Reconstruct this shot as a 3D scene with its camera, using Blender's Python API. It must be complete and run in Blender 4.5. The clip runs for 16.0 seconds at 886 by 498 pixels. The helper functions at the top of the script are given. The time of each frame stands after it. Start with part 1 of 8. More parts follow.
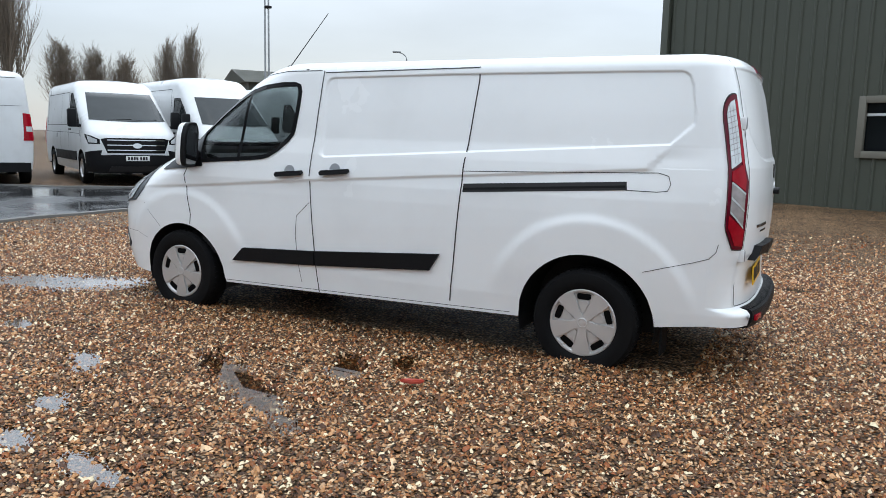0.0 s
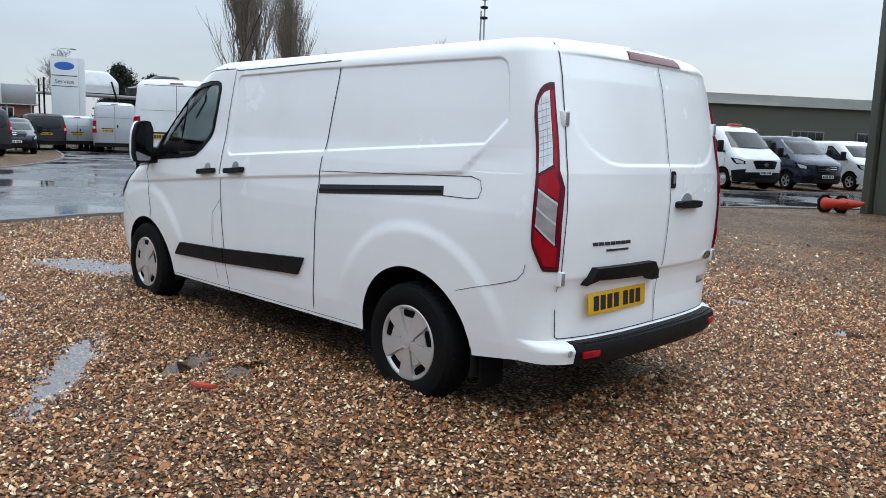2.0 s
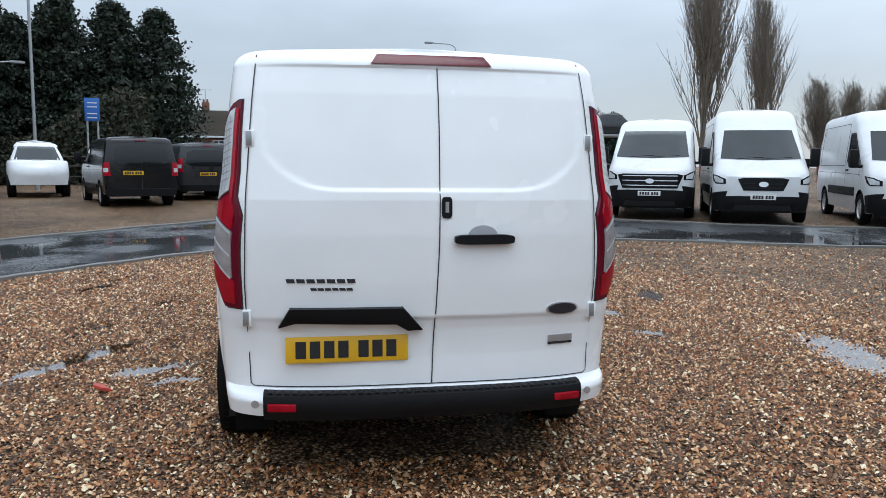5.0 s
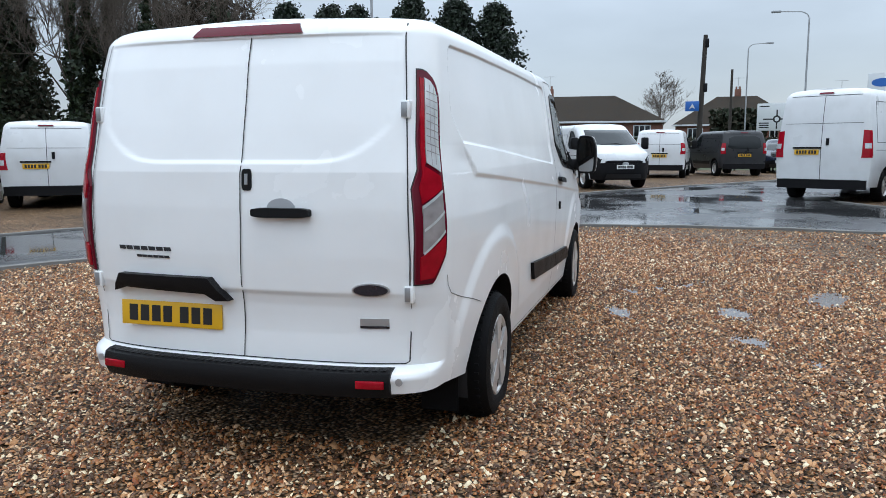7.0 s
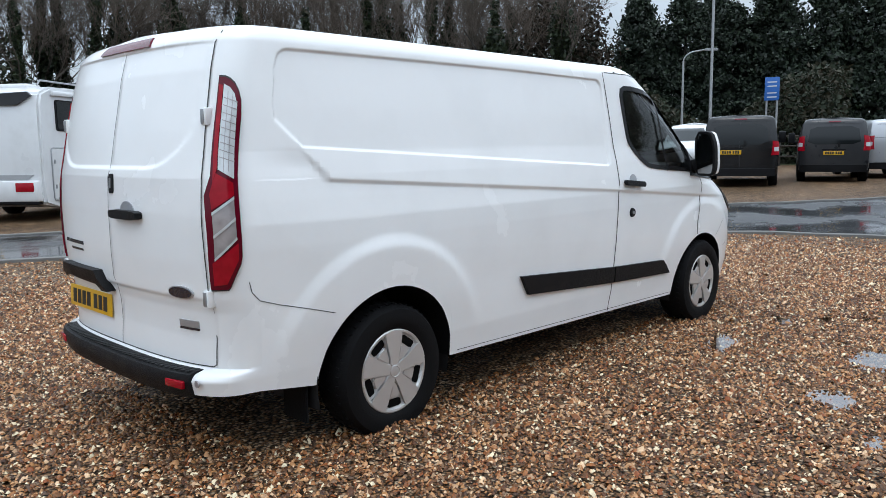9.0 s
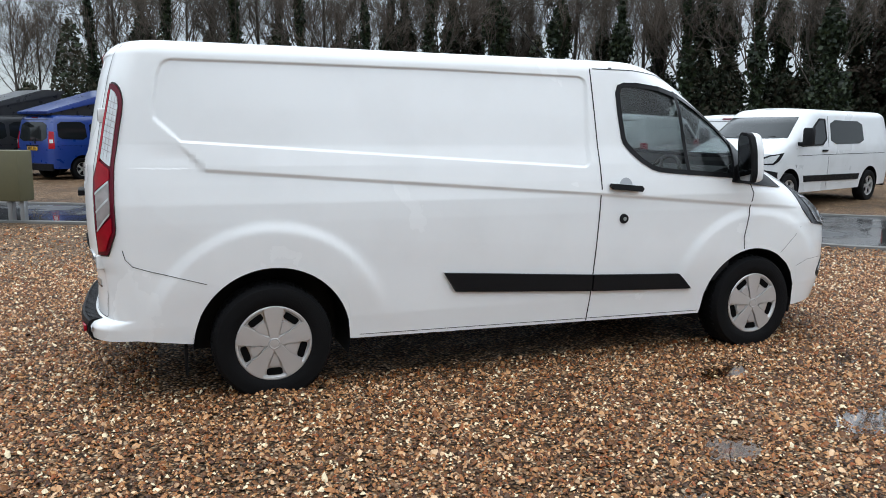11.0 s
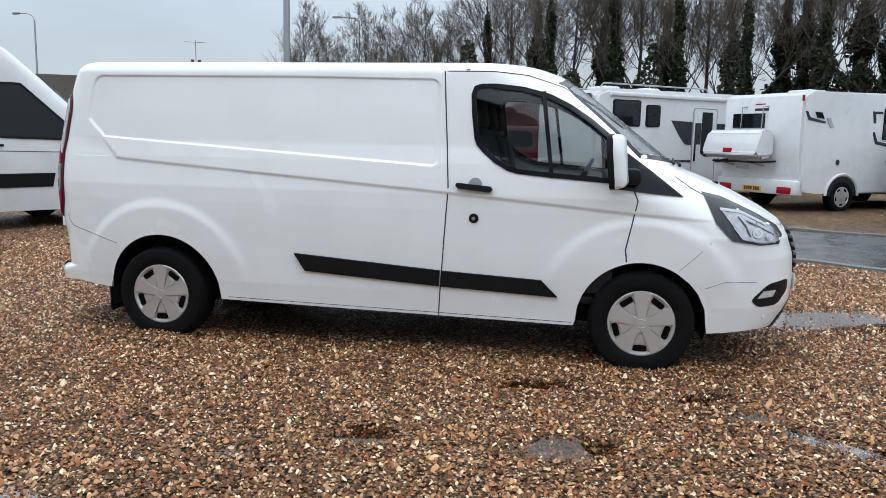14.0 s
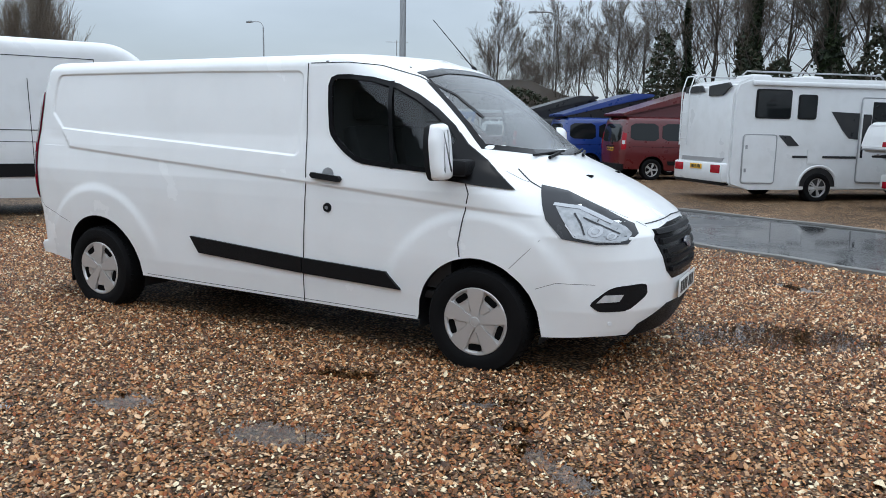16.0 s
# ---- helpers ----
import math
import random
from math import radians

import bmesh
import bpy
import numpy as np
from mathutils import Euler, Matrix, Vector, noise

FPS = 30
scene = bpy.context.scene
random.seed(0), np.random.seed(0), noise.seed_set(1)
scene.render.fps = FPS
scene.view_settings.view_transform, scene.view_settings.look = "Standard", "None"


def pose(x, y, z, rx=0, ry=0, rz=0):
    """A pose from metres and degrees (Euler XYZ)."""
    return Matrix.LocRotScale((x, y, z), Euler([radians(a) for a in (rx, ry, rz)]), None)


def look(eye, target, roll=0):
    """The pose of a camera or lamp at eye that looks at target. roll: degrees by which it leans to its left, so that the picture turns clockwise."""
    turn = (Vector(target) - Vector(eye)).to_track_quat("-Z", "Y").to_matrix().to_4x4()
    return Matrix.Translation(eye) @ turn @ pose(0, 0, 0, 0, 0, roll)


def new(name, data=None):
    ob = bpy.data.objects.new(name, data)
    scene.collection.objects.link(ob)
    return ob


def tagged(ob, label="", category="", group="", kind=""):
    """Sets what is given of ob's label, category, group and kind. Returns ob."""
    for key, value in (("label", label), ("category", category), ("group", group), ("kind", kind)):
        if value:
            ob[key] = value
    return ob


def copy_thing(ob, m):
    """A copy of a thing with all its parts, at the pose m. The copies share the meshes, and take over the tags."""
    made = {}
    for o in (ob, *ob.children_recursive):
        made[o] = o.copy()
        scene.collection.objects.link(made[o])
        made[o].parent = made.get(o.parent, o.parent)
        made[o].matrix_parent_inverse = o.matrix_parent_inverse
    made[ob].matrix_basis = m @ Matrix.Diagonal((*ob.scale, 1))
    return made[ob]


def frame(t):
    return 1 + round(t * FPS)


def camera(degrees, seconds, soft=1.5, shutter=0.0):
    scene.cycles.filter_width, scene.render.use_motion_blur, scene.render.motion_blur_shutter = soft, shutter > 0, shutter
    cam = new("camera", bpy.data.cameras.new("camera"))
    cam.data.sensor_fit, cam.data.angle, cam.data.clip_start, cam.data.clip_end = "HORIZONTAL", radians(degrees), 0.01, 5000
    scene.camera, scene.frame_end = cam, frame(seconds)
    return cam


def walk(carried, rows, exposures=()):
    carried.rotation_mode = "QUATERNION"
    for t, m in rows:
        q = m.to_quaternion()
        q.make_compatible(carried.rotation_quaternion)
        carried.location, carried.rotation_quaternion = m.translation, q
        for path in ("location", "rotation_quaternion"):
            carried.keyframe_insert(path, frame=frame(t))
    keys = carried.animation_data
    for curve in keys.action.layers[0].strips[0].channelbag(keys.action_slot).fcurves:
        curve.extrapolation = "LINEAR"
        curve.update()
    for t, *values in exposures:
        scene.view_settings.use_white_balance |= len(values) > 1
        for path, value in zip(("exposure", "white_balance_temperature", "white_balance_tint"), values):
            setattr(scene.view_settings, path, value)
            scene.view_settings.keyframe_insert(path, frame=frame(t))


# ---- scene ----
cam = camera(59.9, 16.0, soft=0.45)
PATH = [
    (0, (-1.24, 5.455, 1.428), (-0.367, 3.678, 1.144), 1.4),
    (0.5, (-1.748, 5.089, 1.416), (-0.736, 3.383, 1.155), 1.8),
    (1, (-2.218, 4.702, 1.418), (-1.078, 3.079, 1.164), 2.1),
    (1.5, (-2.587, 4.204, 1.429), (-1.318, 2.68, 1.164), 2.3),
    (2, (-3.0, 3.717, 1.431), (-1.6, 2.315, 1.153), 2.1),
    (2.5, (-3.312, 3.201, 1.429), (-1.781, 1.945, 1.15), 1.7),
    (3, (-3.654, 2.69, 1.443), (-1.997, 1.6, 1.187), 0.9),
    (3.5, (-3.896, 2.155, 1.445), (-2.133, 1.24, 1.213), 0.4),
    (4, (-4.1, 1.612, 1.453), (-2.251, 0.881, 1.239), 0.1),
    (4.2, (-4.172, 1.395, 1.476), (-2.294, 0.74, 1.263), 0.1),
    (6.3, (-4.029, -1.011, 1.41), (-2.058, -0.778, 1.161), 0.5),
    (6.5, (-3.993, -1.238, 1.42), (-2.036, -0.909, 1.167), 0.3),
    (7, (-3.806, -1.782, 1.398), (-1.904, -1.22, 1.138), -0.2),
    (7.5, (-3.541, -2.322, 1.385), (-1.721, -1.533, 1.125), -0.7),
    (8, (-3.209, -2.815, 1.391), (-1.502, -1.806, 1.13), -1.0),
    (8.5, (-2.804, -3.265, 1.392), (-1.23, -2.059, 1.132), -1.1),
    (9, (-2.433, -3.669, 1.42), (-1.011, -2.287, 1.155), -0.8),
    (9.2, (-2.239, -3.807, 1.4), (-0.881, -2.365, 1.125), -0.5),
    (11.3, (-0.23, -5.217, 1.474), (0.351, -3.325, 1.186), 0.6),
    (11.5, (0.008, -5.27, 1.455), (0.516, -3.357, 1.171), 0.7),
    (12, (0.592, -5.468, 1.427), (0.913, -3.513, 1.153), 1.0),
    (12.5, (1.153, -5.611, 1.419), (1.28, -3.637, 1.128), 1.3),
    (13, (1.748, -5.735, 1.436), (1.69, -3.758, 1.137), 1.3),
    (13.5, (2.321, -5.847, 1.461), (2.096, -3.882, 1.165), 1.1),
    (14, (2.924, -5.804, 1.455), (2.561, -3.857, 1.171), 1.2),
    (14.5, (3.542, -5.709, 1.462), (3.041, -3.793, 1.187), 1.4),
    (15, (4.061, -5.496, 1.465), (3.433, -3.618, 1.183), 1.5),
    (15.5, (4.657, -5.291, 1.462), (3.891, -3.466, 1.169), 1.4),
    (16, (5.166, -5.035, 1.47), (4.262, -3.278, 1.163), 1.1),
]
# exposure and white balance drift a little on the way
LIGHT = [(0, 0.30, 6480, 10), (2, 0.24, 6330, 10), (4, 0.16, 6230, 10), (7, 0.26, 6230, 10), (9, 0.30, 6300, 10), (11.3, 0.34, 6560, 10), (13.5, 0.29, 6520, 10), (16, 0.17, 6330, 10)]
walk(cam, [(t, look(eye, target, roll)) for t, eye, target, roll in PATH], LIGHT)

# ---- daylight: an overcast sky, brightest overhead ----
world = bpy.data.worlds.new("overcast")
scene.world = world
world.use_nodes = True
wn, wl = world.node_tree.nodes, world.node_tree.links
wn.clear()
w_out = wn.new("ShaderNodeOutputWorld")
w_add = wn.new("ShaderNodeAddShader")
w_sky = wn.new("ShaderNodeTexSky")
w_sky.sky_type, w_sky.sun_disc = "NISHITA", False
w_sky.sun_elevation, w_sky.sun_rotation = radians(38), radians(150)
w_bg1 = wn.new("ShaderNodeBackground")
w_bg1.inputs[1].default_value = 0.02
wl.new(w_sky.outputs[0], w_bg1.inputs[0])
w_tc = wn.new("ShaderNodeTexCoord")
w_sep = wn.new("ShaderNodeSeparateXYZ")
wl.new(w_tc.outputs["Generated"], w_sep.inputs[0])
w_map = wn.new("ShaderNodeMapRange")
w_map.interpolation_type = "SMOOTHSTEP"
w_map.inputs[1].default_value, w_map.inputs[2].default_value = 0.04, 0.55
w_map.inputs[3].default_value, w_map.inputs[4].default_value = 0.46, 1.5
wl.new(w_sep.outputs[2], w_map.inputs[0])
w_vm = wn.new("ShaderNodeMapping")
w_vm.inputs["Scale"].default_value = (1.0, 1.0, 3.2)
wl.new(w_tc.outputs["Generated"], w_vm.inputs[0])
w_noise = wn.new("ShaderNodeTexNoise")
w_noise.inputs["Scale"].default_value, w_noise.inputs["Detail"].default_value = 2.6, 5.0
wl.new(w_vm.outputs[0], w_noise.inputs[0])
w_cl = wn.new("ShaderNodeMapRange")
w_cl.inputs[1].default_value, w_cl.inputs[2].default_value = 0.3, 0.7
w_cl.inputs[3].default_value, w_cl.inputs[4].default_value = 0.84, 1.1
wl.new(w_noise.outputs["Fac"], w_cl.inputs[0])
w_mul = wn.new("ShaderNodeMath")
w_mul.operation = "MULTIPLY"
wl.new(w_map.outputs[0], w_mul.inputs[0])
wl.new(w_cl.outputs[0], w_mul.inputs[1])
w_bg2 = wn.new("ShaderNodeBackground")
w_bg2.inputs[0].default_value = (0.775, 0.88, 0.985, 1)
wl.new(w_mul.outputs[0], w_bg2.inputs[1])
wl.new(w_bg1.outputs[0], w_add.inputs[0])
wl.new(w_bg2.outputs[0], w_add.inputs[1])
wl.new(w_add.outputs[0], w_out.inputs[0])
sun = new("sun", bpy.data.lights.new("sun", "SUN"))
sun.data.energy, sun.data.angle, sun.data.color = 0.6, radians(25), (1.0, 0.98, 0.96)
sun.matrix_world = look((0, 0, 30), (3, 1.5, 0))


# ---- materials ----
def mat(name, col, rough=0.5, metal=0.0, var=0.08, scale=6.0, bump=0.0, bscale=60.0, coat=0.0, spec=0.5, trans=0.0, emit=None, dirt=0.0, dirtcol=(0.2, 0.17, 0.13)):
    """Principled paint, rubber, metal and so on, with a coarse and a fine variation."""
    m = bpy.data.materials.new(name)
    m.use_nodes = True
    n, l = m.node_tree.nodes, m.node_tree.links
    b = n["Principled BSDF"]
    b.inputs["Metallic"].default_value = metal
    b.inputs["Coat Weight"].default_value = coat
    b.inputs["Coat Roughness"].default_value = 0.06
    b.inputs["Specular IOR Level"].default_value = spec
    b.inputs["Transmission Weight"].default_value = trans
    tc = n.new("ShaderNodeTexCoord")
    n1 = n.new("ShaderNodeTexNoise")
    n1.inputs["Scale"].default_value, n1.inputs["Detail"].default_value = scale, 6.0
    l.new(tc.outputs["Object"], n1.inputs[0])
    mix = n.new("ShaderNodeMix")
    mix.data_type = "RGBA"
    lo = [max(0, c * (1 - var)) for c in col]
    hi = [min(1, c * (1 + var)) for c in col]
    mix.inputs[6].default_value, mix.inputs[7].default_value = (*lo, 1), (*hi, 1)
    l.new(n1.outputs["Fac"], mix.inputs[0])
    out = mix.outputs[2]
    if dirt:
        n3 = n.new("ShaderNodeTexNoise")
        n3.inputs["Scale"].default_value, n3.inputs["Detail"].default_value = 3.0, 9.0
        l.new(tc.outputs["Object"], n3.inputs[0])
        mr = n.new("ShaderNodeMapRange")
        mr.inputs[1].default_value, mr.inputs[2].default_value = 0.45, 0.8
        mr.inputs[3].default_value, mr.inputs[4].default_value = 0.0, dirt
        l.new(n3.outputs["Fac"], mr.inputs[0])
        mx = n.new("ShaderNodeMix")
        mx.data_type = "RGBA"
        mx.inputs[7].default_value = (*dirtcol, 1)
        l.new(mr.outputs[0], mx.inputs[0])
        l.new(out, mx.inputs[6])
        out = mx.outputs[2]
    l.new(out, b.inputs["Base Color"])
    rr = n.new("ShaderNodeMapRange")
    rr.inputs[3].default_value, rr.inputs[4].default_value = max(0.0, rough - 0.3 * rough), min(1.0, rough + 0.3 * rough)
    l.new(n1.outputs["Fac"], rr.inputs[0])
    l.new(rr.outputs[0], b.inputs["Roughness"])
    if bump:
        n2 = n.new("ShaderNodeTexNoise")
        n2.inputs["Scale"].default_value, n2.inputs["Detail"].default_value = bscale, 4.0
        l.new(tc.outputs["Object"], n2.inputs[0])
        bp = n.new("ShaderNodeBump")
        bp.inputs["Strength"].default_value, bp.inputs["Distance"].default_value = bump, 0.01
        l.new(n2.outputs["Fac"], bp.inputs["Height"])
        l.new(bp.outputs[0], b.inputs["Normal"])
    if emit:
        b.inputs["Emission Color"].default_value, b.inputs["Emission Strength"].default_value = (*emit, 1), 1.0
    return m


def island_mat(name, cols, rough=0.7, bump=0.3, bscale=40.0, spec=0.5):
    """One of several colours for each loose piece of a mesh."""
    m = bpy.data.materials.new(name)
    m.use_nodes = True
    n, l = m.node_tree.nodes, m.node_tree.links
    b = n["Principled BSDF"]
    geo = n.new("ShaderNodeNewGeometry")
    cr = n.new("ShaderNodeValToRGB")
    cr.color_ramp.interpolation = "CONSTANT"
    e = cr.color_ramp.elements
    while len(e) < len(cols):
        e.new(0.5)
    for k, c in enumerate(cols):
        e[k].position, e[k].color = k / len(cols), (*c, 1)
    l.new(geo.outputs["Random Per Island"], cr.inputs[0])
    tc = n.new("ShaderNodeTexCoord")
    nz = n.new("ShaderNodeTexNoise")
    nz.inputs["Scale"].default_value = bscale
    l.new(tc.outputs["Object"], nz.inputs[0])
    mx = n.new("ShaderNodeMix")
    mx.data_type, mx.blend_type = "RGBA", "MULTIPLY"
    mx.inputs[0].default_value = 0.6
    l.new(cr.outputs[0], mx.inputs[6])
    l.new(nz.outputs["Fac"], mx.inputs[7])
    gain = n.new("ShaderNodeMix")
    gain.data_type, gain.blend_type = "RGBA", "MULTIPLY"
    gain.inputs[0].default_value = 1.0
    gain.inputs[7].default_value = (1.35, 1.35, 1.35, 1)
    l.new(mx.outputs[2], gain.inputs[6])
    l.new(gain.outputs[2], b.inputs["Base Color"])
    b.inputs["Roughness"].default_value = rough
    b.inputs["Specular IOR Level"].default_value = spec
    bp = n.new("ShaderNodeBump")
    bp.inputs["Strength"].default_value, bp.inputs["Distance"].default_value = bump, 0.01
    l.new(nz.outputs["Fac"], bp.inputs["Height"])
    l.new(bp.outputs[0], b.inputs["Normal"])
    return m


def glass_mat(name, tint=(0.75, 0.8, 0.8), least=0.07, rough=0.03, power=5.0):
    m = bpy.data.materials.new(name)
    m.use_nodes = True
    n, l = m.node_tree.nodes, m.node_tree.links
    n.remove(n["Principled BSDF"])
    tr = n.new("ShaderNodeBsdfTransparent")
    tr.inputs[0].default_value = (*tint, 1)
    gl = n.new("ShaderNodeBsdfGlossy")
    gl.inputs["Roughness"].default_value = rough
    lw = n.new("ShaderNodeLayerWeight")
    lw.inputs[0].default_value = 0.5
    pw = n.new("ShaderNodeMath")
    pw.operation = "POWER"
    pw.inputs[1].default_value = power
    l.new(lw.outputs["Facing"], pw.inputs[0])
    fr = n.new("ShaderNodeMath")
    fr.operation = "MULTIPLY_ADD"
    fr.inputs[1].default_value, fr.inputs[2].default_value = 0.99 - least, least
    l.new(pw.outputs[0], fr.inputs[0])
    mx = n.new("ShaderNodeMixShader")
    l.new(fr.outputs[0], mx.inputs[0])
    l.new(tr.outputs[0], mx.inputs[1])
    l.new(gl.outputs[0], mx.inputs[2])
    l.new(mx.outputs[0], n["Material Output"].inputs[0])
    return m


M_WHITE = mat("white_paint", (0.87, 0.88, 0.88), 0.25, var=0.02, scale=2.0, coat=0.35, dirt=0.06)
M_WHITE2 = mat("white_van_paint", (0.70, 0.71, 0.715), 0.3, var=0.05, scale=1.5, coat=0.4, dirt=0.16)
M_SILVER = mat("silver_paint", (0.42, 0.43, 0.45), 0.32, metal=0.5, var=0.06, coat=0.5, dirt=0.1)
M_GREY = mat("dark_grey_paint", (0.026, 0.027, 0.030), 0.3, metal=0.1, var=0.1, coat=0.1, dirt=0.06, spec=0.4)
M_BLACKP = mat("black_paint", (0.008, 0.008, 0.009), 0.22, var=0.1, coat=0.15, dirt=0.03, spec=0.35)
M_NAVY = mat("dark_blue_paint", (0.018, 0.024, 0.045), 0.25, metal=0.2, var=0.1, coat=0.7)
M_RED = mat("red_paint", (0.105, 0.008, 0.010), 0.3, var=0.1, coat=0.6)
M_BLUE = mat("blue_paint", (0.010, 0.042, 0.22), 0.3, var=0.1, coat=0.6)
M_PLASTIC = mat("black_plastic", (0.009, 0.009, 0.010), 0.5, var=0.15, bump=0.25, bscale=300, spec=0.14)
M_GLOSSBLACK = mat("gloss_black", (0.008, 0.008, 0.009), 0.22, var=0.1, spec=0.16)
M_RUBBER = mat("tyre_rubber", (0.006, 0.006, 0.0065), 0.7, var=0.2, bump=0.3, bscale=120, dirt=0.1, dirtcol=(0.03, 0.025, 0.02), spec=0.1)
M_SEAM = mat("panel_gap", (0.03, 0.03, 0.032), 0.8, var=0.05)
M_COVER = mat("wheel_cover_silver", (0.60, 0.595, 0.59), 0.36, metal=0.55, var=0.08, dirt=0.25)
M_STEEL = mat("galvanised_steel", (0.35, 0.36, 0.37), 0.45, metal=0.7, var=0.12)
M_MIRROR = mat("mirror_glass", (0.30, 0.31, 0.32), 0.05, metal=1.0, var=0.03)
M_CHROME = mat("chrome", (0.75, 0.75, 0.76), 0.1, metal=1.0, var=0.03)
M_REDLENS = mat("red_lens", (0.33, 0.004, 0.014), 0.12, var=0.45, scale=22, spec=0.3)
M_DARKRED = mat("dark_red_lens", (0.115, 0.003, 0.014), 0.16, var=0.2, spec=0.3)
M_CLEARLENS = mat("clear_lens", (0.60, 0.62, 0.63), 0.18, metal=0.2, var=0.3, scale=30, coat=0.6)
M_SMOKE = mat("smoked_lens", (0.16, 0.16, 0.17), 0.12, metal=0.4, var=0.5, scale=25, coat=0.9)
M_GREYLENS = mat("grey_lens", (0.36, 0.33, 0.33), 0.16, metal=0.2, var=0.5, scale=18, coat=0.5)
M_LAMPDARK = mat("lamp_charcoal", (0.035, 0.036, 0.040), 0.25, var=0.2, spec=0.3)
M_LAMPLENS = mat("lamp_reflector", (0.32, 0.33, 0.34), 0.2, metal=0.5, var=0.6, scale=28, coat=0.4)
M_DARKGLASS = mat("dark_glass", (0.010, 0.012, 0.013), 0.06, var=0.1, spec=0.35)
M_GREYGLASS = mat("windscreen_glass", (0.030, 0.034, 0.035), 0.10, var=0.35, scale=2.0, spec=0.35)
M_YELLOW = mat("yellow_plate", (0.75, 0.42, 0.015), 0.35, var=0.05)
M_PLATEW = mat("white_plate", (0.75, 0.75, 0.73), 0.35, var=0.04)
M_INK = mat("black_ink", (0.012, 0.012, 0.013), 0.5, var=0.05)
M_VOID = mat("dark_slot", (0.004, 0.004, 0.004), 0.9, var=0.05, spec=0.05)
M_BADGERIM = mat("badge_rim", (0.55, 0.56, 0.58), 0.3, metal=0.6, var=0.1)
M_BADGE = mat("badge_dark", (0.015, 0.018, 0.03), 0.25, var=0.1, coat=0.5)
M_CABIN = mat("cabin_trim", (0.010, 0.010, 0.011), 0.7, var=0.2, bump=0.2)
M_LINER = mat("headliner", (0.035, 0.035, 0.036), 0.85, var=0.1)
M_SEAT = mat("seat_cloth", (0.02, 0.02, 0.022), 0.9, var=0.25, scale=30, bump=0.4, bscale=200)
M_GLASS = glass_mat("clear_glass", (0.62, 0.66, 0.66), 0.05, 0.02)
M_WETGLASS = glass_mat("rain_wet_glass", (0.42, 0.47, 0.47), 0.20, 0.22)
M_ORANGE = mat("orange_plastic", (0.55, 0.06, 0.01), 0.45, var=0.15)
M_CONE = mat("cone_red", (0.45, 0.03, 0.01), 0.5, var=0.2, dirt=0.3)


# ---- mesh helpers ----
def finish(name, me, material, parent=None, label="", sharp=38):
    me.polygons.foreach_set("use_smooth", [True] * len(me.polygons))
    if sharp:
        me.set_sharp_from_angle(angle=radians(sharp))
    if material:
        me.materials.append(material)
    ob = new(name, me)
    if parent is not None:
        ob.parent = parent
    if label:
        ob["label"] = label
    return ob


def part(name, bm, material, parent=None, label="", sharp=38):
    me = bpy.data.meshes.new(name)
    bmesh.ops.recalc_face_normals(bm, faces=bm.faces)
    bm.to_mesh(me)
    bm.free()
    return finish(name, me, material, parent, label, sharp)


def thing(name, m, label, category, group="", kind=""):
    ob = new(name)
    ob.empty_display_size = 0.2
    ob.matrix_world = m
    return tagged(ob, label, category, group, kind)


def box(bm, lo, hi, bevel=0.0, m=None):
    c = [(a + b) / 2 for a, b in zip(lo, hi)]
    s = [max(1e-4, b - a) for a, b in zip(lo, hi)]
    r = bmesh.ops.create_cube(bm, size=1.0, matrix=Matrix.LocRotScale(c, None, s))
    vs = r["verts"]
    if bevel:
        es = list({e for v in vs for e in v.link_edges})
        g = bmesh.ops.bevel(bm, geom=es, offset=bevel, segments=2, affect="EDGES", profile=0.5)
        vs = list({v for f in g["faces"] for v in f.verts} | {v for v in vs if v.is_valid})
    if m is not None:
        bmesh.ops.transform(bm, matrix=m, verts=vs)
    return vs


def rod(bm, a, b, r0, r1=None, seg=10, caps=True):
    a, b = Vector(a), Vector(b)
    d = b - a
    m = Matrix.Translation((a + b) / 2) @ d.to_track_quat("Z", "Y").to_matrix().to_4x4()
    return bmesh.ops.create_cone(bm, cap_ends=caps, segments=seg, radius1=r0, radius2=r0 if r1 is None else r1, depth=d.length, matrix=m)["verts"]


def pipe(bm, pts, r, seg=8):
    """A round tube along the points, closed at both ends."""
    pts = [Vector(p) for p in pts]
    rings, ref = [], None
    for k, p in enumerate(pts):
        d = (pts[min(k + 1, len(pts) - 1)] - pts[max(k - 1, 0)]).normalized()
        if ref is None:
            ref = d.orthogonal().normalized()
        u = (ref - d * ref.dot(d)).normalized()
        w = d.cross(u)
        ref = u
        rings.append([bm.verts.new(p + r * (u * math.cos(2 * math.pi * q / seg) + w * math.sin(2 * math.pi * q / seg))) for q in range(seg)])
    for a, b in zip(rings, rings[1:]):
        for q in range(seg):
            bm.faces.new((a[q], a[(q + 1) % seg], b[(q + 1) % seg], b[q]))
    bm.faces.new(rings[0][::-1])
    bm.faces.new(rings[-1])


def lathe(bm, prof, axis_m, seg=40, closed=False):
    """Turns the (radius, height) profile round the local z axis."""
    rings = []
    for r, h in prof:
        rings.append([bm.verts.new(axis_m @ Vector((r * math.cos(2 * math.pi * k / seg), r * math.sin(2 * math.pi * k / seg), h))) for k in range(seg)])
    for a, b in zip(rings, rings[1:] + ([rings[0]] if closed else [])):
        for k in range(seg):
            bm.faces.new((a[k], a[(k + 1) % seg], b[(k + 1) % seg], b[k]))
    return rings


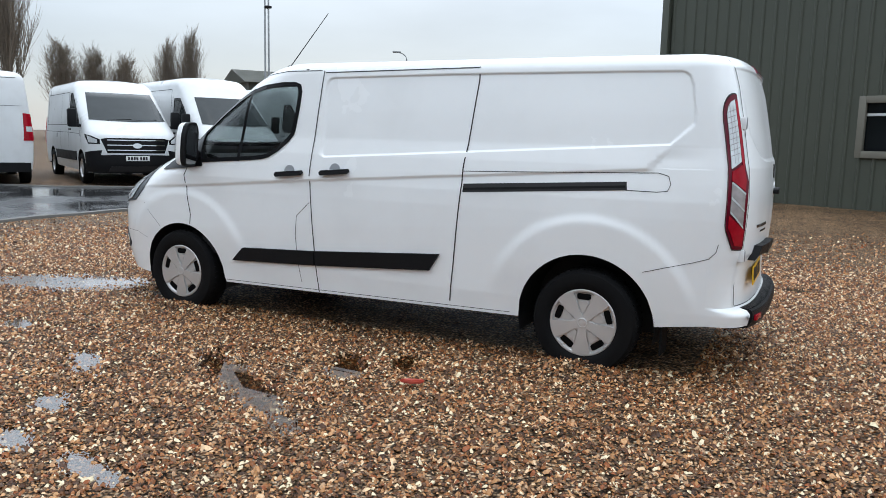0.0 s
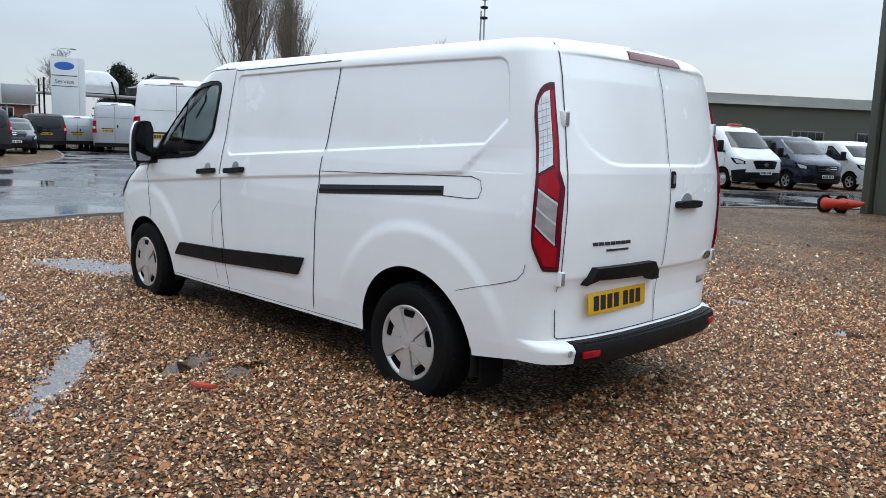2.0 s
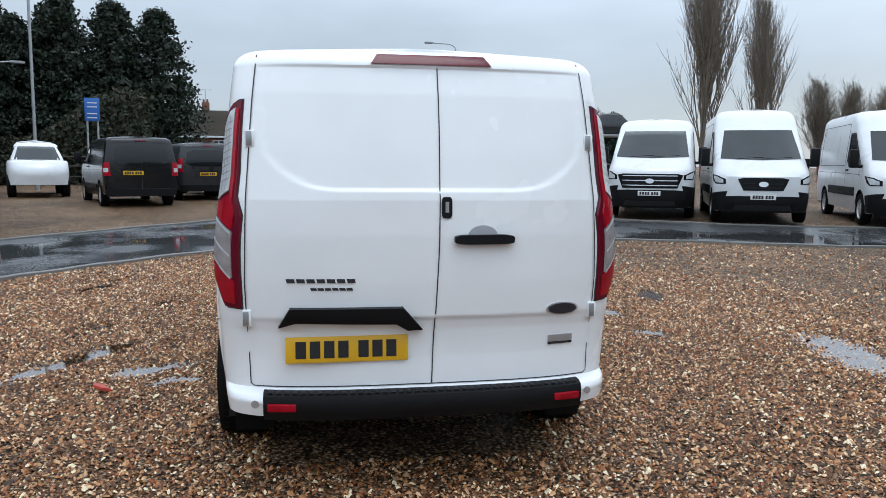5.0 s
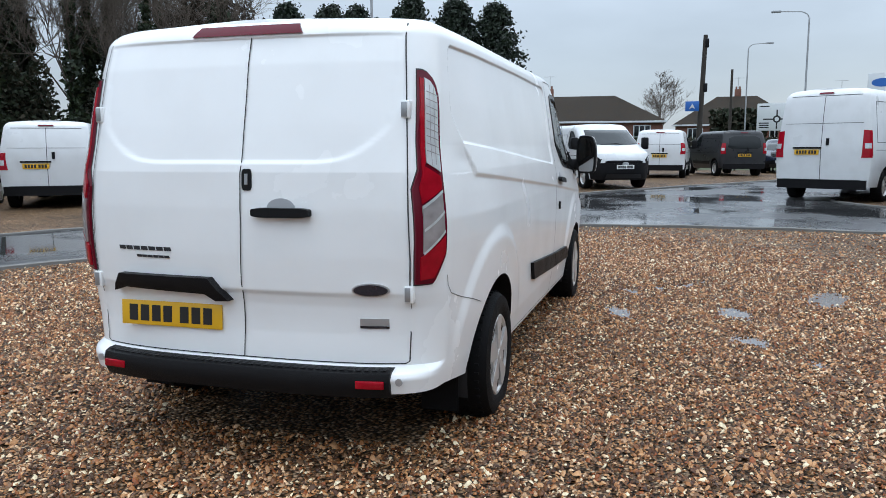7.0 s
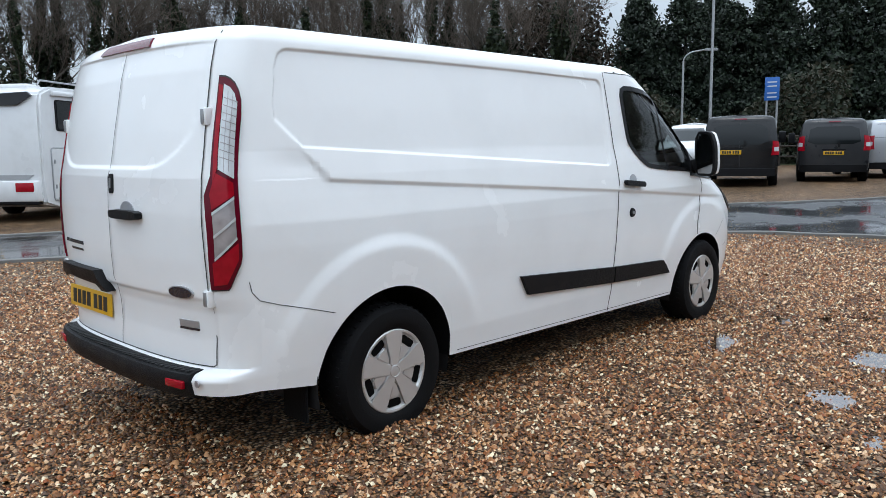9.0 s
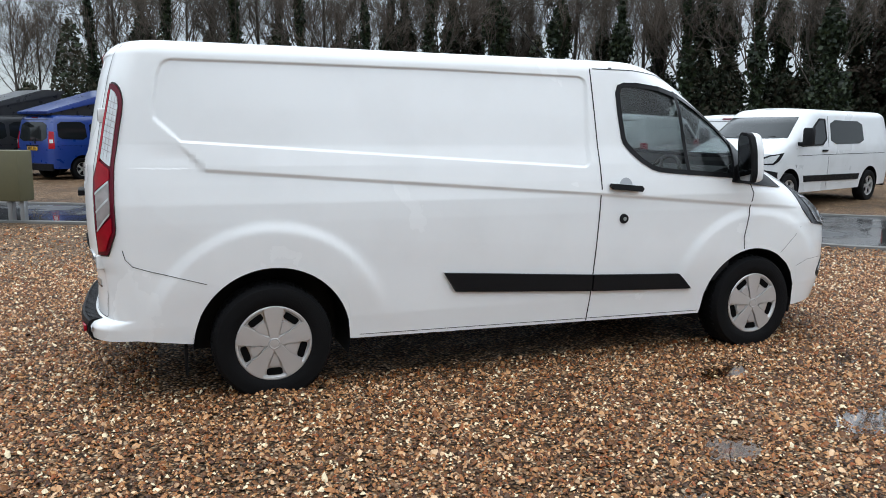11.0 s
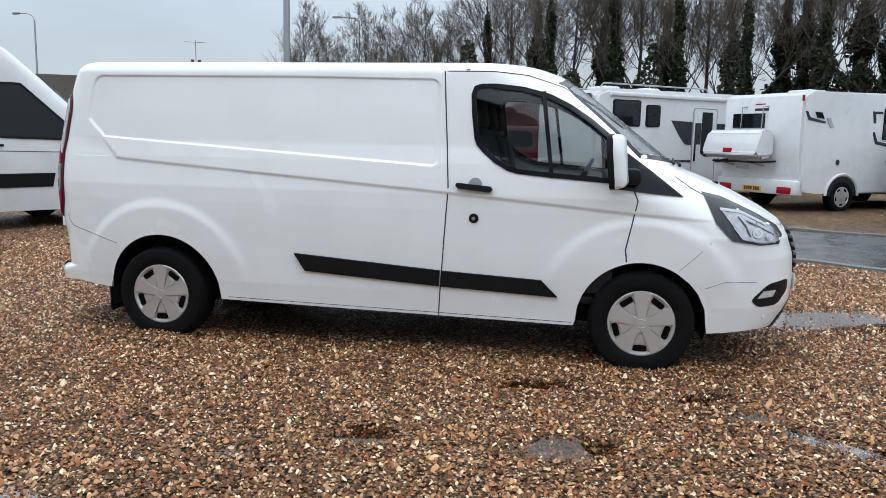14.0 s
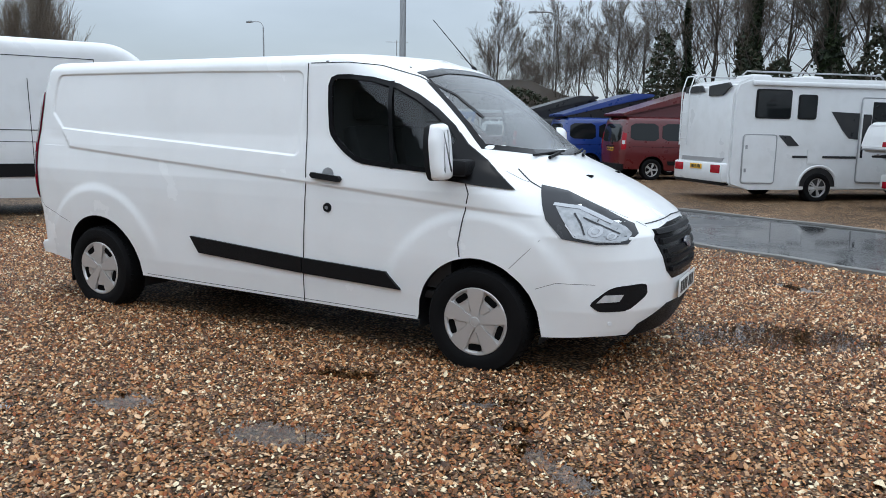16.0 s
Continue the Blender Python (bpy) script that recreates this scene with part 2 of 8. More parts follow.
def slab(bm, poly, z0, z1, m=None, bevel=0.0):
    """A plate with the outline poly (x, y), from z0 to z1, moved by m."""
    lo = [bm.verts.new((x, y, z0)) for x, y in poly]
    hi = [bm.verts.new((x, y, z1)) for x, y in poly]
    n = len(poly)
    fs = [bm.faces.new(lo[::-1]), bm.faces.new(hi)]
    for k in range(n):
        fs.append(bm.faces.new((lo[k], lo[(k + 1) % n], hi[(k + 1) % n], hi[k])))
    vs = lo + hi
    if bevel:
        g = bmesh.ops.bevel(bm, geom=list({e for f in fs for e in f.edges}), offset=bevel, segments=2, affect="EDGES")
        vs = list({v for f in g["faces"] for v in f.verts} | {v for v in vs if v.is_valid})
    if m is not None:
        bmesh.ops.transform(bm, matrix=m, verts=vs)
    return vs


def inside(p, poly):
    x, y = p
    c = False
    for (x0, y0), (x1, y1) in zip(poly, poly[1:] + poly[:1]):
        if (y0 > y) != (y1 > y) and x < (x1 - x0) * (y - y0) / (y1 - y0) + x0:
            c = not c
    return c


def inset_poly(poly, d):
    """The outline moved inwards by d."""
    area = sum(a[0] * b[1] - b[0] * a[1] for a, b in zip(poly, poly[1:] + poly[:1]))
    s = 1 if area > 0 else -1
    n, out = len(poly), []
    for k in range(n):
        p, q, r = Vector(poly[k - 1]), Vector(poly[k]), Vector(poly[(k + 1) % n])
        e1, e2 = (q - p).normalized(), (r - q).normalized()
        n1, n2 = Vector((-e1.y, e1.x)) * s, Vector((-e2.y, e2.x)) * s
        b = (n1 + n2)
        b = b.normalized() if b.length > 1e-6 else n1
        out.append(tuple(q + b * d / max(0.35, b.dot(n1))))
    return out


def ground_z(x, y):
    t = min(max(x - 2.0, 0.0), 18.0)
    return 0.03 + 0.0135 * t * (t / (t + 1.5))


# ---- vehicle bodies ----
class Shell:
    """A van's skin: for every height a plan outline, from the tail xr to the nose xf, hw half wide, which the corners round off.
    x runs forwards from the rear axle, y to the left, z up."""

    def __init__(s, hw, xr, xf, xe, zt, rc=0.1, crown=0.03, ra=0.25, re=0.7, fe=0.8, arches=(), sill=((-9, 0.32), (9, 0.32)), bump=None, taper=None, rbump=None, warp=None):
        s.t = {k: np.array(v, float).T for k, v in (("hw", hw), ("xr", xr), ("xf", xf), ("xe", xe), ("sill", sill))}
        s.taper = np.array(taper, float).T if taper else None
        s.zt, s.rc, s.crown, s.ra, s.re, s.fe, s.arches, s.bump, s.rbump, s.warp = zt, rc, crown, ra, re, fe, arches, bump, rbump, warp

    def tab(s, k, z):
        return float(np.interp(z, s.t[k][0], s.t[k][1]))

    def plan(s, z):
        q = min(max((z - (s.zt - s.rc)) / s.rc, 0.0), 0.999)
        i = s.rc * (1 - math.sqrt(1 - q * q))
        xr, xf = s.tab("xr", z) + i, s.tab("xf", z) - i
        return s.tab("hw", z) - i, xr, xf, min(s.tab("xe", z), xf - 0.05)

    def zb(s, x):
        z = s.tab("sill", x)
        for xa, za, r in s.arches:
            if abs(x - xa) < r:
                z = max(z, za + math.sqrt(r * r - (x - xa) ** 2))
        return z

    def narrow(s, x, z):
        """How far the plan draws in towards the tail, as a factor."""
        if s.taper is None or x > 0.1:
            return 1.0
        return 1 - float(np.interp(z, *s.taper)) * min(1.0, (0.1 - x) / 1.0) ** 1.6

    def side(s, x, z):
        h, xr, xf, xe = s.plan(z)
        if x > xe:
            q = min(max((x - xe) / (xf - xe), 0), 1) ** (1 / s.fe)
            y = h * math.sqrt(max(0, 1 - q * q)) ** s.fe
        elif x < xr + s.ra:
            q = min(max(1 - (x - xr) / s.ra, 0), 1) ** (1 / s.re)
            y = h * math.sqrt(max(0, 1 - q * q)) ** s.re
        else:
            y = h
        return y * s.narrow(x, z) + (s.bump(x, z) if s.bump else 0)

    def rear(s, y, z):
        h, xr, xf, xe = s.plan(z)
        x = xr + 0.05
        for _ in range(3):
            c = min(abs(y) / (h * s.narrow(x, z)), 1) ** (1 / s.re)
            x = xr + s.ra * (1 - math.sqrt(1 - c * c) ** s.re)
        return x + (s.rbump(y, z) if s.rbump else 0)

    def front(s, y, z):
        h, xr, xf, xe = s.plan(z)
        c = min(abs(y) / h, 1) ** (1 / s.fe)
        return xe + (xf - xe) * math.sqrt(1 - c * c) ** s.fe

    def mesh(s, dx=0.1, dz=0.06, nf=12, nr=8, zsplit=0.85, hole=None, xmin=None, inset=0.0, roof=True, xmore=(), zmore=(), ny=0):
        """The skin as points and faces; hole(x, y, z) tells which faces to leave out."""
        x0, x1 = s.plan(zsplit)[1] + s.ra, s.plan(zsplit)[3]
        xs = set(np.linspace(x0, x1, max(4, int((x1 - x0) / dx))).round(4))
        for xa, za, r in s.arches:
            xs |= {round(xa + r * math.cos(a), 4) for a in np.linspace(0, math.pi, 15)}
        xs |= {round(x, 4) for x in xmore}
        xs = sorted(x for x in xs if x0 <= x <= x1)
        tail = list(np.linspace(math.pi / 2, 0, nr, endpoint=False))
        if ny:
            # even steps across the flat of the tail, then even angles round its corners
            tail = [math.acos(q ** (1 / s.re)) for q in np.linspace(0, 0.86, ny)]
            tail += list(np.linspace(tail[-1], 0, nr + 1)[1:-1])
        cols = [("r", a) for a in tail] + [("s", x) for x in xs] + [("f", a) for a in np.linspace(0, math.pi / 2, nf + 1)[1:]]
        zlow = max(2, int((zsplit - 0.3) / dz))
        ztop = s.zt - s.rc
        rows = [("l", j / zlow) for j in range(zlow)] + [("h", z) for z in sorted(set(np.linspace(zsplit, ztop, max(2, int((ztop - zsplit) / dz))).round(4)) | {round(z, 4) for z in zmore})] + [("h", s.zt - s.rc * (1 - math.sin(a))) for a in np.linspace(0, math.pi / 2 * 0.96, 6)[1:]]
        piv = x0 + 0.6 * (x1 - x0)
        P = np.zeros((len(rows), len(cols), 3))
        for i, (ck, cv) in enumerate(cols):
            if ck == "s":
                xn = cv
            else:
                h, xr, xf, xe = s.plan(zsplit)
                xn = xr + s.ra * (1 - math.sin(cv) ** s.re) if ck == "r" else xe + (xf - xe) * math.sin(cv) ** s.fe
            zb = s.zb(xn)
            for j, (rk, rv) in enumerate(rows):
                z = zb + (zsplit - zb) * rv if rk == "l" else rv
                if s.warp and rk == "h":
                    z = s.warp(xn, z)
                h, xr, xf, xe = s.plan(z)
                if ck == "r":
                    x, y = xr + s.ra * (1 - math.sin(cv) ** s.re), h * math.cos(cv) ** s.re
                elif ck == "f":
                    x, y = xe + (xf - xe) * math.sin(cv) ** s.fe, h * max(0, math.cos(cv)) ** s.fe
                else:
                    a, b = xr + s.ra, xe
                    x = piv + (cv - piv) * (b - piv) / (x1 - piv) if cv > piv else piv + (cv - piv) * (a - piv) / (x0 - piv)
                    if rk == "l":
                        x = cv
                    y = h
                y *= s.narrow(x, z)
                if s.bump and abs(y) > 0.3 * h:
                    y += s.bump(x, z)
                if s.rbump and ck == "r":
                    x += s.rbump(y, z) * math.sin(cv) ** 2
                if ck != "s" and (i == 0 or i == len(cols) - 1):
                    y = 0.0
                P[j, i] = (x, max(0, y - inset), z - (inset if j == len(rows) - 1 else 0))
        nrow, ncol = len(rows), len(cols)
        verts, faces = [], []
        L = P.reshape(-1, 3)
        R = L * (1, -1, 1)
        verts = [tuple(v) for v in L] + [tuple(v) for v in R]
        off = len(L)
        for j in range(nrow - 1):
            for i in range(ncol - 1):
                q = [j * ncol + i, j * ncol + i + 1, (j + 1) * ncol + i + 1, (j + 1) * ncol + i]
                c = L[q].mean(0)
                if hole and hole(*c) or xmin is not None and c[0] < xmin:
                    continue
                faces.append(q)
                faces.append([k + off for k in q[::-1]])
        top = (nrow - 1) * ncol
        under = []
        for row, z_up, out in ((top, s.crown, faces), (0, 0.0, under)):
            if row == top and not roof:
                continue
            prev = [row + i for i in range(ncol)]
            for f in (0.6, 0.25, -0.25, -0.6, -1.0):
                if f == -1.0:
                    cur = [row + i + off for i in range(ncol)]
                else:
                    cur = []
                    for i in range(ncol):
                        p = L[row + i]
                        cur.append(len(verts))
                        verts.append((p[0], p[1] * f, p[2] + z_up * (1 - f * f)))
                for i in range(ncol - 1):
                    if xmin is None or L[row + i][0] >= xmin:
                        out.append([prev[i], prev[i + 1], cur[i + 1], cur[i]])
                prev = cur
        return verts, faces, under

    def build(s, name, material, parent, under_mat=None, label="", sharp=30, **kw):
        verts, faces, under = s.mesh(**kw)
        obs = []
        for nm, fs, mt in ((name, faces, material), ("underbody", under, under_mat)):
            if mt is None:
                continue
            me = bpy.data.meshes.new(nm)
            me.from_pydata(verts, [], fs)
            bm = bmesh.new()
            bm.from_mesh(me)
            bmesh.ops.remove_doubles(bm, verts=bm.verts, dist=0.0005)
            bmesh.ops.delete(bm, geom=[v for v in bm.verts if not v.link_faces], context="VERTS")
            bmesh.ops.recalc_face_normals(bm, faces=bm.faces)
            bm.to_mesh(me)
            bm.free()
            obs.append(finish(nm, me, mt, parent, label if nm == name else "", sharp))
        return obs[0]

    def place(s, mode, u, v, off, sgn=1):
        if mode == "side":
            return Vector((u, sgn * (s.side(u, v) + off), v))
        if mode == "rear":
            return Vector((s.rear(u, v) - off, u, v))
        if mode == "corner":
            h, xr, xf, xe = s.plan(v)
            a = 0.70 * (1 - u)
            if a >= 0:
                y, x = h * math.cos(a) ** s.re, xr + s.ra * (1 - math.sin(a) ** s.re)
            else:
                y, x = h, xr + s.ra - a * 0.3
            y *= s.narrow(x, v)
            return Vector((x - off * math.sin(max(a, 0) + 0.35), sgn * (y + off * math.cos(max(a, 0) + 0.1)), v))
        return Vector((s.front(u, v) + off, u, v))

    def patch(s, bm, mode, poly, off=0.004, sgn=1, step=0.08, depth=0.02):
        """A plate that follows the skin: the outline is (x, z) on a side, (y, z) on tail and nose."""
        t = bmesh.new()
        t.faces.new([t.verts.new((u, v, 0)) for u, v in poly])
        for ax in (0, 1):
            lo, hi = min(p[ax] for p in poly), max(p[ax] for p in poly)
            n = int((hi - lo) / step)
            for k in range(1, n + 1):
                co = [0, 0, 0]
                co[ax] = lo + (hi - lo) * k / (n + 1)
                no = [0, 0, 0]
                no[ax] = 1
                bmesh.ops.bisect_plane(t, geom=t.verts[:] + t.edges[:] + t.faces[:], plane_co=co, plane_no=no)
        t.verts.index_update()
        top = [bm.verts.new(s.place(mode, v.co.x, v.co.y, off, sgn)) for v in t.verts]
        for f in t.faces:
            bm.faces.new([top[v.index] for v in f.verts])
        for e in t.edges:
            if len(e.link_faces) == 1:
                a, b = e.verts
                lo = [bm.verts.new(s.place(mode, v.co.x, v.co.y, off - depth, sgn)) for v in (a, b)]
                bm.faces.new((top[a.index], top[b.index], lo[1], lo[0]))
        t.free()

    def band(s, bm, mode, poly, width, off=0.005, sgn=1, step=0.06, depth=0.02):
        """A frame of that width inside the outline."""
        inn = inset_poly(poly, width)
        n = len(poly)
        for k in range(n):
            a, b, c, d = poly[k], poly[(k + 1) % n], inn[(k + 1) % n], inn[k]
            m = max(1, int(math.hypot(b[0] - a[0], b[1] - a[1]) / step))
            prev = None
            for q in range(m + 1):
                f = q / m
                o = (a[0] + (b[0] - a[0]) * f, a[1] + (b[1] - a[1]) * f)
                i = (d[0] + (c[0] - d[0]) * f, d[1] + (c[1] - d[1]) * f)
                cur = [bm.verts.new(s.place(mode, *o, off - depth, sgn)), bm.verts.new(s.place(mode, *o, off, sgn)), bm.verts.new(s.place(mode, *i, off, sgn)), bm.verts.new(s.place(mode, *i, off - depth, sgn))]
                if prev:
                    for w in range(3):
                        bm.faces.new((prev[w], cur[w], cur[w + 1], prev[w + 1]))
                prev = cur

    def seam(s, bm, mode, pts, width=0.007, off=0.0015, sgn=1, step=0.05):
        """A narrow line along the skin."""
        pts = [Vector(p) for p in pts]
        fine = []
        for a, b in zip(pts, pts[1:]):
            m = max(1, int((b - a).length / step))
            fine += [a.lerp(b, q / m) for q in range(m)]
        fine.append(pts[-1])
        prev = None
        for k, p in enumerate(fine):
            d = (fine[min(k + 1, len(fine) - 1)] - fine[max(k - 1, 0)]).normalized()
            nn = Vector((-d.y, d.x)) * width / 2
            cur = [bm.verts.new(s.place(mode, *(p + nn), off, sgn)), bm.verts.new(s.place(mode, *(p - nn), off, sgn))]
            if prev:
                bm.faces.new((prev[0], prev[1], cur[1], cur[0]))
            prev = cur


def smooth_line(pts, n=4):
    """The outline with its corners cut off twice, to round them."""
    for _ in range(n):
        out = []
        for a, b in zip(pts, pts[1:] + pts[:1]):
            out += [tuple(np.array(a) * 0.85 + np.array(b) * 0.15), tuple(np.array(a) * 0.15 + np.array(b) * 0.85)]
        pts = out
        n -= 1
    return pts


WHEELS = {}


def make_wheel(parent, x, y, z, r=0.34, w=0.215, style="cover", side=1):
    """A wheel with its tyre and its cover or rim, outer face towards side; alike wheels share their meshes."""
    key = (r, w, style, side)
    if key in WHEELS:
        hub = new("wheel", WHEELS[key].data)
        made = {WHEELS[key]: hub}
        for o in WHEELS[key].children_recursive:
            made[o] = new(o.name.split(".")[0], o.data)
            made[o].parent = made[o.parent]
            if "label" in o:
                made[o]["label"] = o["label"]
    else:
        hub = WHEELS[key] = build_wheel(r, w, style, side)
    hub.parent = parent
    hub.location = (x, y, z)
    return hub


def build_wheel(r, w, style, side):
    parent = None
    m = Matrix.Rotation(-side * math.pi / 2, 4, "X")
    bm = bmesh.new()
    lathe(bm, [(0.02, -w * 0.3), (r * 0.62, -w * 0.3), (r * 0.62, w * 0.2), (0.02, w * 0.2)], m, 24, closed=True)
    hub = part("wheel", bm, M_PLASTIC, parent)
    bm = bmesh.new()
    ri = r * 0.6
    prof = [(ri, -w * 0.45), (r * 0.8, -w * 0.53), (r * 0.93, -w * 0.5), (r * 0.985, -w * 0.38), (r, -w * 0.2), (r, w * 0.2), (r * 0.985, w * 0.38), (r * 0.93, w * 0.5), (r * 0.8, w * 0.535), (r * 0.66, w * 0.5), (ri, w * 0.42), (ri, 0)]
    lathe(bm, prof, m, 48 if r == 0.328 else 28, closed=True)
    for k in range(48 if r == 0.328 else 0):
        a = 2 * math.pi * k / 48
        for q in (-0.13, 0.0, 0.13):
            c, sn = math.cos(a + q * 0.3), math.sin(a + q * 0.3)
            box(bm, (-0.012, -0.0055, -w * 0.05), (0.0035, 0.0055, w * 0.05), 0, m @ Matrix.Translation((r * c, r * sn, q * w * 2.3)) @ Matrix.Rotation(a, 4, "Z"))
    part("tyre", bm, M_RUBBER, hub, sharp=40)
    bm = bmesh.new()
    R = r * 0.645
    if style == "cover":
        # a domed disc with a bright lip, five broad spokes, a raised fan and a slot between each two
        R = r * 0.655
        lathe(bm, [(R, w * 0.36), (R * 0.985, w * 0.455), (R * 0.945, w * 0.485), (R * 0.90, w * 0.478), (R * 0.86, w * 0.42), (R * 0.6, w * 0.40), (R * 0.3, w * 0.43), (0.001, w * 0.44)], m, 60)
        part("wheel_cover", bm, M_COVER, hub, "silver five-spoke plastic wheel cover")
        bm = bmesh.new()
        lathe(bm, [(R * 0.15, w * 0.44), (R * 0.15, w * 0.505), (R * 0.125, w * 0.515), (R * 0.115, w * 0.505), (R * 0.06, w * 0.512), (0.001, w * 0.515)], m, 30)
        part("centre_cap", bm, M_COVER, hub)
        for k in range(5):
            a = 2 * math.pi * (k + 0.25) / 5
            mm = m @ Matrix.Rotation(a, 4, "Z")
            bm = bmesh.new()
            slab(bm, [(R * 0.10, -R * 0.13), (R * 0.36, -R * 0.135), (R * 0.72, -R * 0.20), (R * 0.915, -R * 0.29), (R * 0.945, -R * 0.12), (R * 0.95, 0), (R * 0.945, R * 0.12), (R * 0.915, R * 0.29), (R * 0.72, R * 0.20), (R * 0.36, R * 0.135), (R * 0.10, R * 0.13)], w * 0.38, w * 0.495, mm, 0.006)
            part("spoke", bm, M_COVER, hub)
            mm = m @ Matrix.Rotation(a + math.pi / 5, 4, "Z")
            bm = bmesh.new()
            slab(bm, [(R * 0.27, -R * 0.055), (R * 0.58, -R * 0.17), (R * 0.64, -R * 0.10), (R * 0.64, R * 0.10), (R * 0.58, R * 0.17), (R * 0.27, R * 0.055)], w * 0.38, w * 0.465, mm, 0.006)
            part("raised_fan", bm, M_COVER, hub)
            bm = bmesh.new()
            slab(bm, smooth_line([(R * 0.66, -R * 0.19), (R * 0.84, -R * 0.21), (R * 0.84, R * 0.21), (R * 0.66, R * 0.19)], 1), w * 0.38, w * 0.432, mm)
            part("vent_hole", bm, M_VOID, hub)
    elif style == "steel":
        lathe(bm, [(R, w * 0.42), (R * 0.94, w * 0.45), (R * 0.88, w * 0.30), (R * 0.6, w * 0.25), (R * 0.5, w * 0.34), (R * 0.25, w * 0.36), (R * 0.2, w * 0.42), (0.001, w * 0.42)], m, 40)
        part("rim", bm, M_COVER, hub, "silver steel wheel rim")
        for k in range(12):
            bm = bmesh.new()
            a = 2 * math.pi * k / 12
            rod(bm, m @ Vector((R * 0.74 * math.cos(a), R * 0.74 * math.sin(a), w * 0.24)), m @ Vector((R * 0.74 * math.cos(a), R * 0.74 * math.sin(a), w * 0.30)), R * 0.08, seg=8)
            part("vent_hole", bm, M_INK, hub)
    else:
        lathe(bm, [(R, w * 0.38), (R * 0.95, w * 0.46), (R * 0.9, w * 0.44), (R * 0.88, w * 0.1)], m, 40)
        lathe(bm, [(R * 0.24, w * 0.2), (R * 0.22, w * 0.42), (0.001, w * 0.43)], m, 20)
        for k in range(5):
            for q in (-0.13, 0.13):
                mm = m @ Matrix.Rotation(2 * math.pi * k / 5 + q, 4, "Z")
                slab(bm, [(R * 0.1, -R * 0.06), (R * 0.92, -R * 0.07), (R * 0.92, R * 0.07), (R * 0.1, R * 0.06)], w * 0.30, w * 0.42, mm, 0.003)
        part("rim", bm, M_COVER, hub, "silver spoked alloy rim")
    return hub


def make_plate(parent, m, material, w=0.52, h=0.111):
    """A number plate with plain bars for its characters; m: its pose, x to the right, y up, z outwards."""
    bm = bmesh.new()
    box(bm, (-w / 2, -h / 2, 0), (w / 2, h / 2, 0.006), 0.002, m)
    p = part("number_plate", bm, material, parent, "yellow rear number plate" if material == M_YELLOW else "white front number plate")
    x = -w * 0.42
    for k in range(7):
        bm = bmesh.new()
        bw = w * 0.085
        box(bm, (x, -h * 0.33, 0.006), (x + bw, h * 0.33, 0.0075), 0, m)
        x += w * 0.115 + (w * 0.05 if k == 3 else 0)
        part("plate_bar", bm, M_INK, p)
    return p


# ---- the white van in the middle ----
def ease(v):
    v = min(1.0, max(0.0, v))
    return v * v * (3 - 2 * v)


def belt_z(x):
    """Height of the lower edge of the sunk upper panels."""
    return 1.418 - 0.0605 * (min(max(x, -0.6), 2.0) + 0.43)


def main_bump(x, z):
    """Creases, the sunk upper panels and the swollen wheel arches of the sides."""
    d = 0.0
    for xa in (0.01, 3.28):
        r = math.hypot(x - xa, z - 0.33)
        if r < 0.70 and z > 0.25:
            d += 0.016 * ease((0.69 - r) / 0.08) * ease((z - 0.40) / 0.30)
    zc = float(np.interp(x, (-0.31, 2.03, 3.21, 3.7), (1.288, 1.124, 1.03, 1.0)))
    if -0.75 < x < 3.75:
        q = zc - z
        if q > 0 and x > -0.31:
            d -= 0.012 * ease(q / 0.026) * max(0.0, 1 - q / 0.34) * min(1.0, (3.75 - x) / 0.4)
        elif x < -0.31 and z < 1.43:
            # the crease turns up slantwise to the belt at its rear end
            q = max(-0.43 + (1.418 - z) * 0.92 - x, 0.0) * 0.74 if z > 1.288 else math.hypot(x + 0.31, z - 1.288)
            d -= 0.012 * ease(q / 0.026) * max(0.0, 1 - q / 0.34) * ease((x + 0.75) / 0.30) * ease((1.432 - z) / 0.10)
    if -0.60 < x < 2.0 and 1.2 < z < 1.87:
        zl = belt_z(x)
        if x < -0.43:
            zl = max(zl, 1.418 + (-0.43 - x) * 0.95)
        zu = 1.85 - 0.012 * max(0.0, x - 1.0)
        # rounded corners at the top and the front
        e = min(z - zl, zu - z, (x + 0.565 - max(0.0, z - 1.60) * 0.16) * 0.96, 1.965 - x)
        for cx, cz, sx, sz, r in ((-0.455, zu - 0.075, -1, 1, 0.075), (1.905, zu - 0.06, 1, 1, 0.06), (1.925, belt_z(1.93) + 0.04, 1, -1, 0.04)):
            if (x - cx) * sx > 0 and (z - cz) * sz > 0:
                e = min(e, r - math.hypot(x - cx, z - cz))
        if e > 0:
            d -= 0.011 * ease(e / 0.014)
    return d


def main_warp(x, z):
    """Tilts the rows of the flank along the belt line."""
    t = float(np.interp(z, (0.90, 1.27, 1.43, 1.80), (0.0, 1.0, 1.0, 0.0)))
    return z + t * (belt_z(x) - 1.418)


def main_tail(y, z):
    """The sunk upper panels and the step below the handle of the rear doors; inwards is positive."""
    y = abs(y)
    zl = float(np.interp(y, (0, 0.40, 0.48, 0.54, 0.61, 0.675, 0.695, 0.705), (1.333, 1.333, 1.343, 1.365, 1.41, 1.475, 1.55, 1.95)))
    d = 0.0
    if z > zl:
        d += 0.010 * ease((z - zl) / 0.022) * ease((1.872 - z) / 0.014)
    if z < 0.80:
        d += 0.010 * ease((0.80 - z) / 0.016) * ease((z - 0.50) / 0.20) * ease((0.78 - y) / 0.02)
    return d


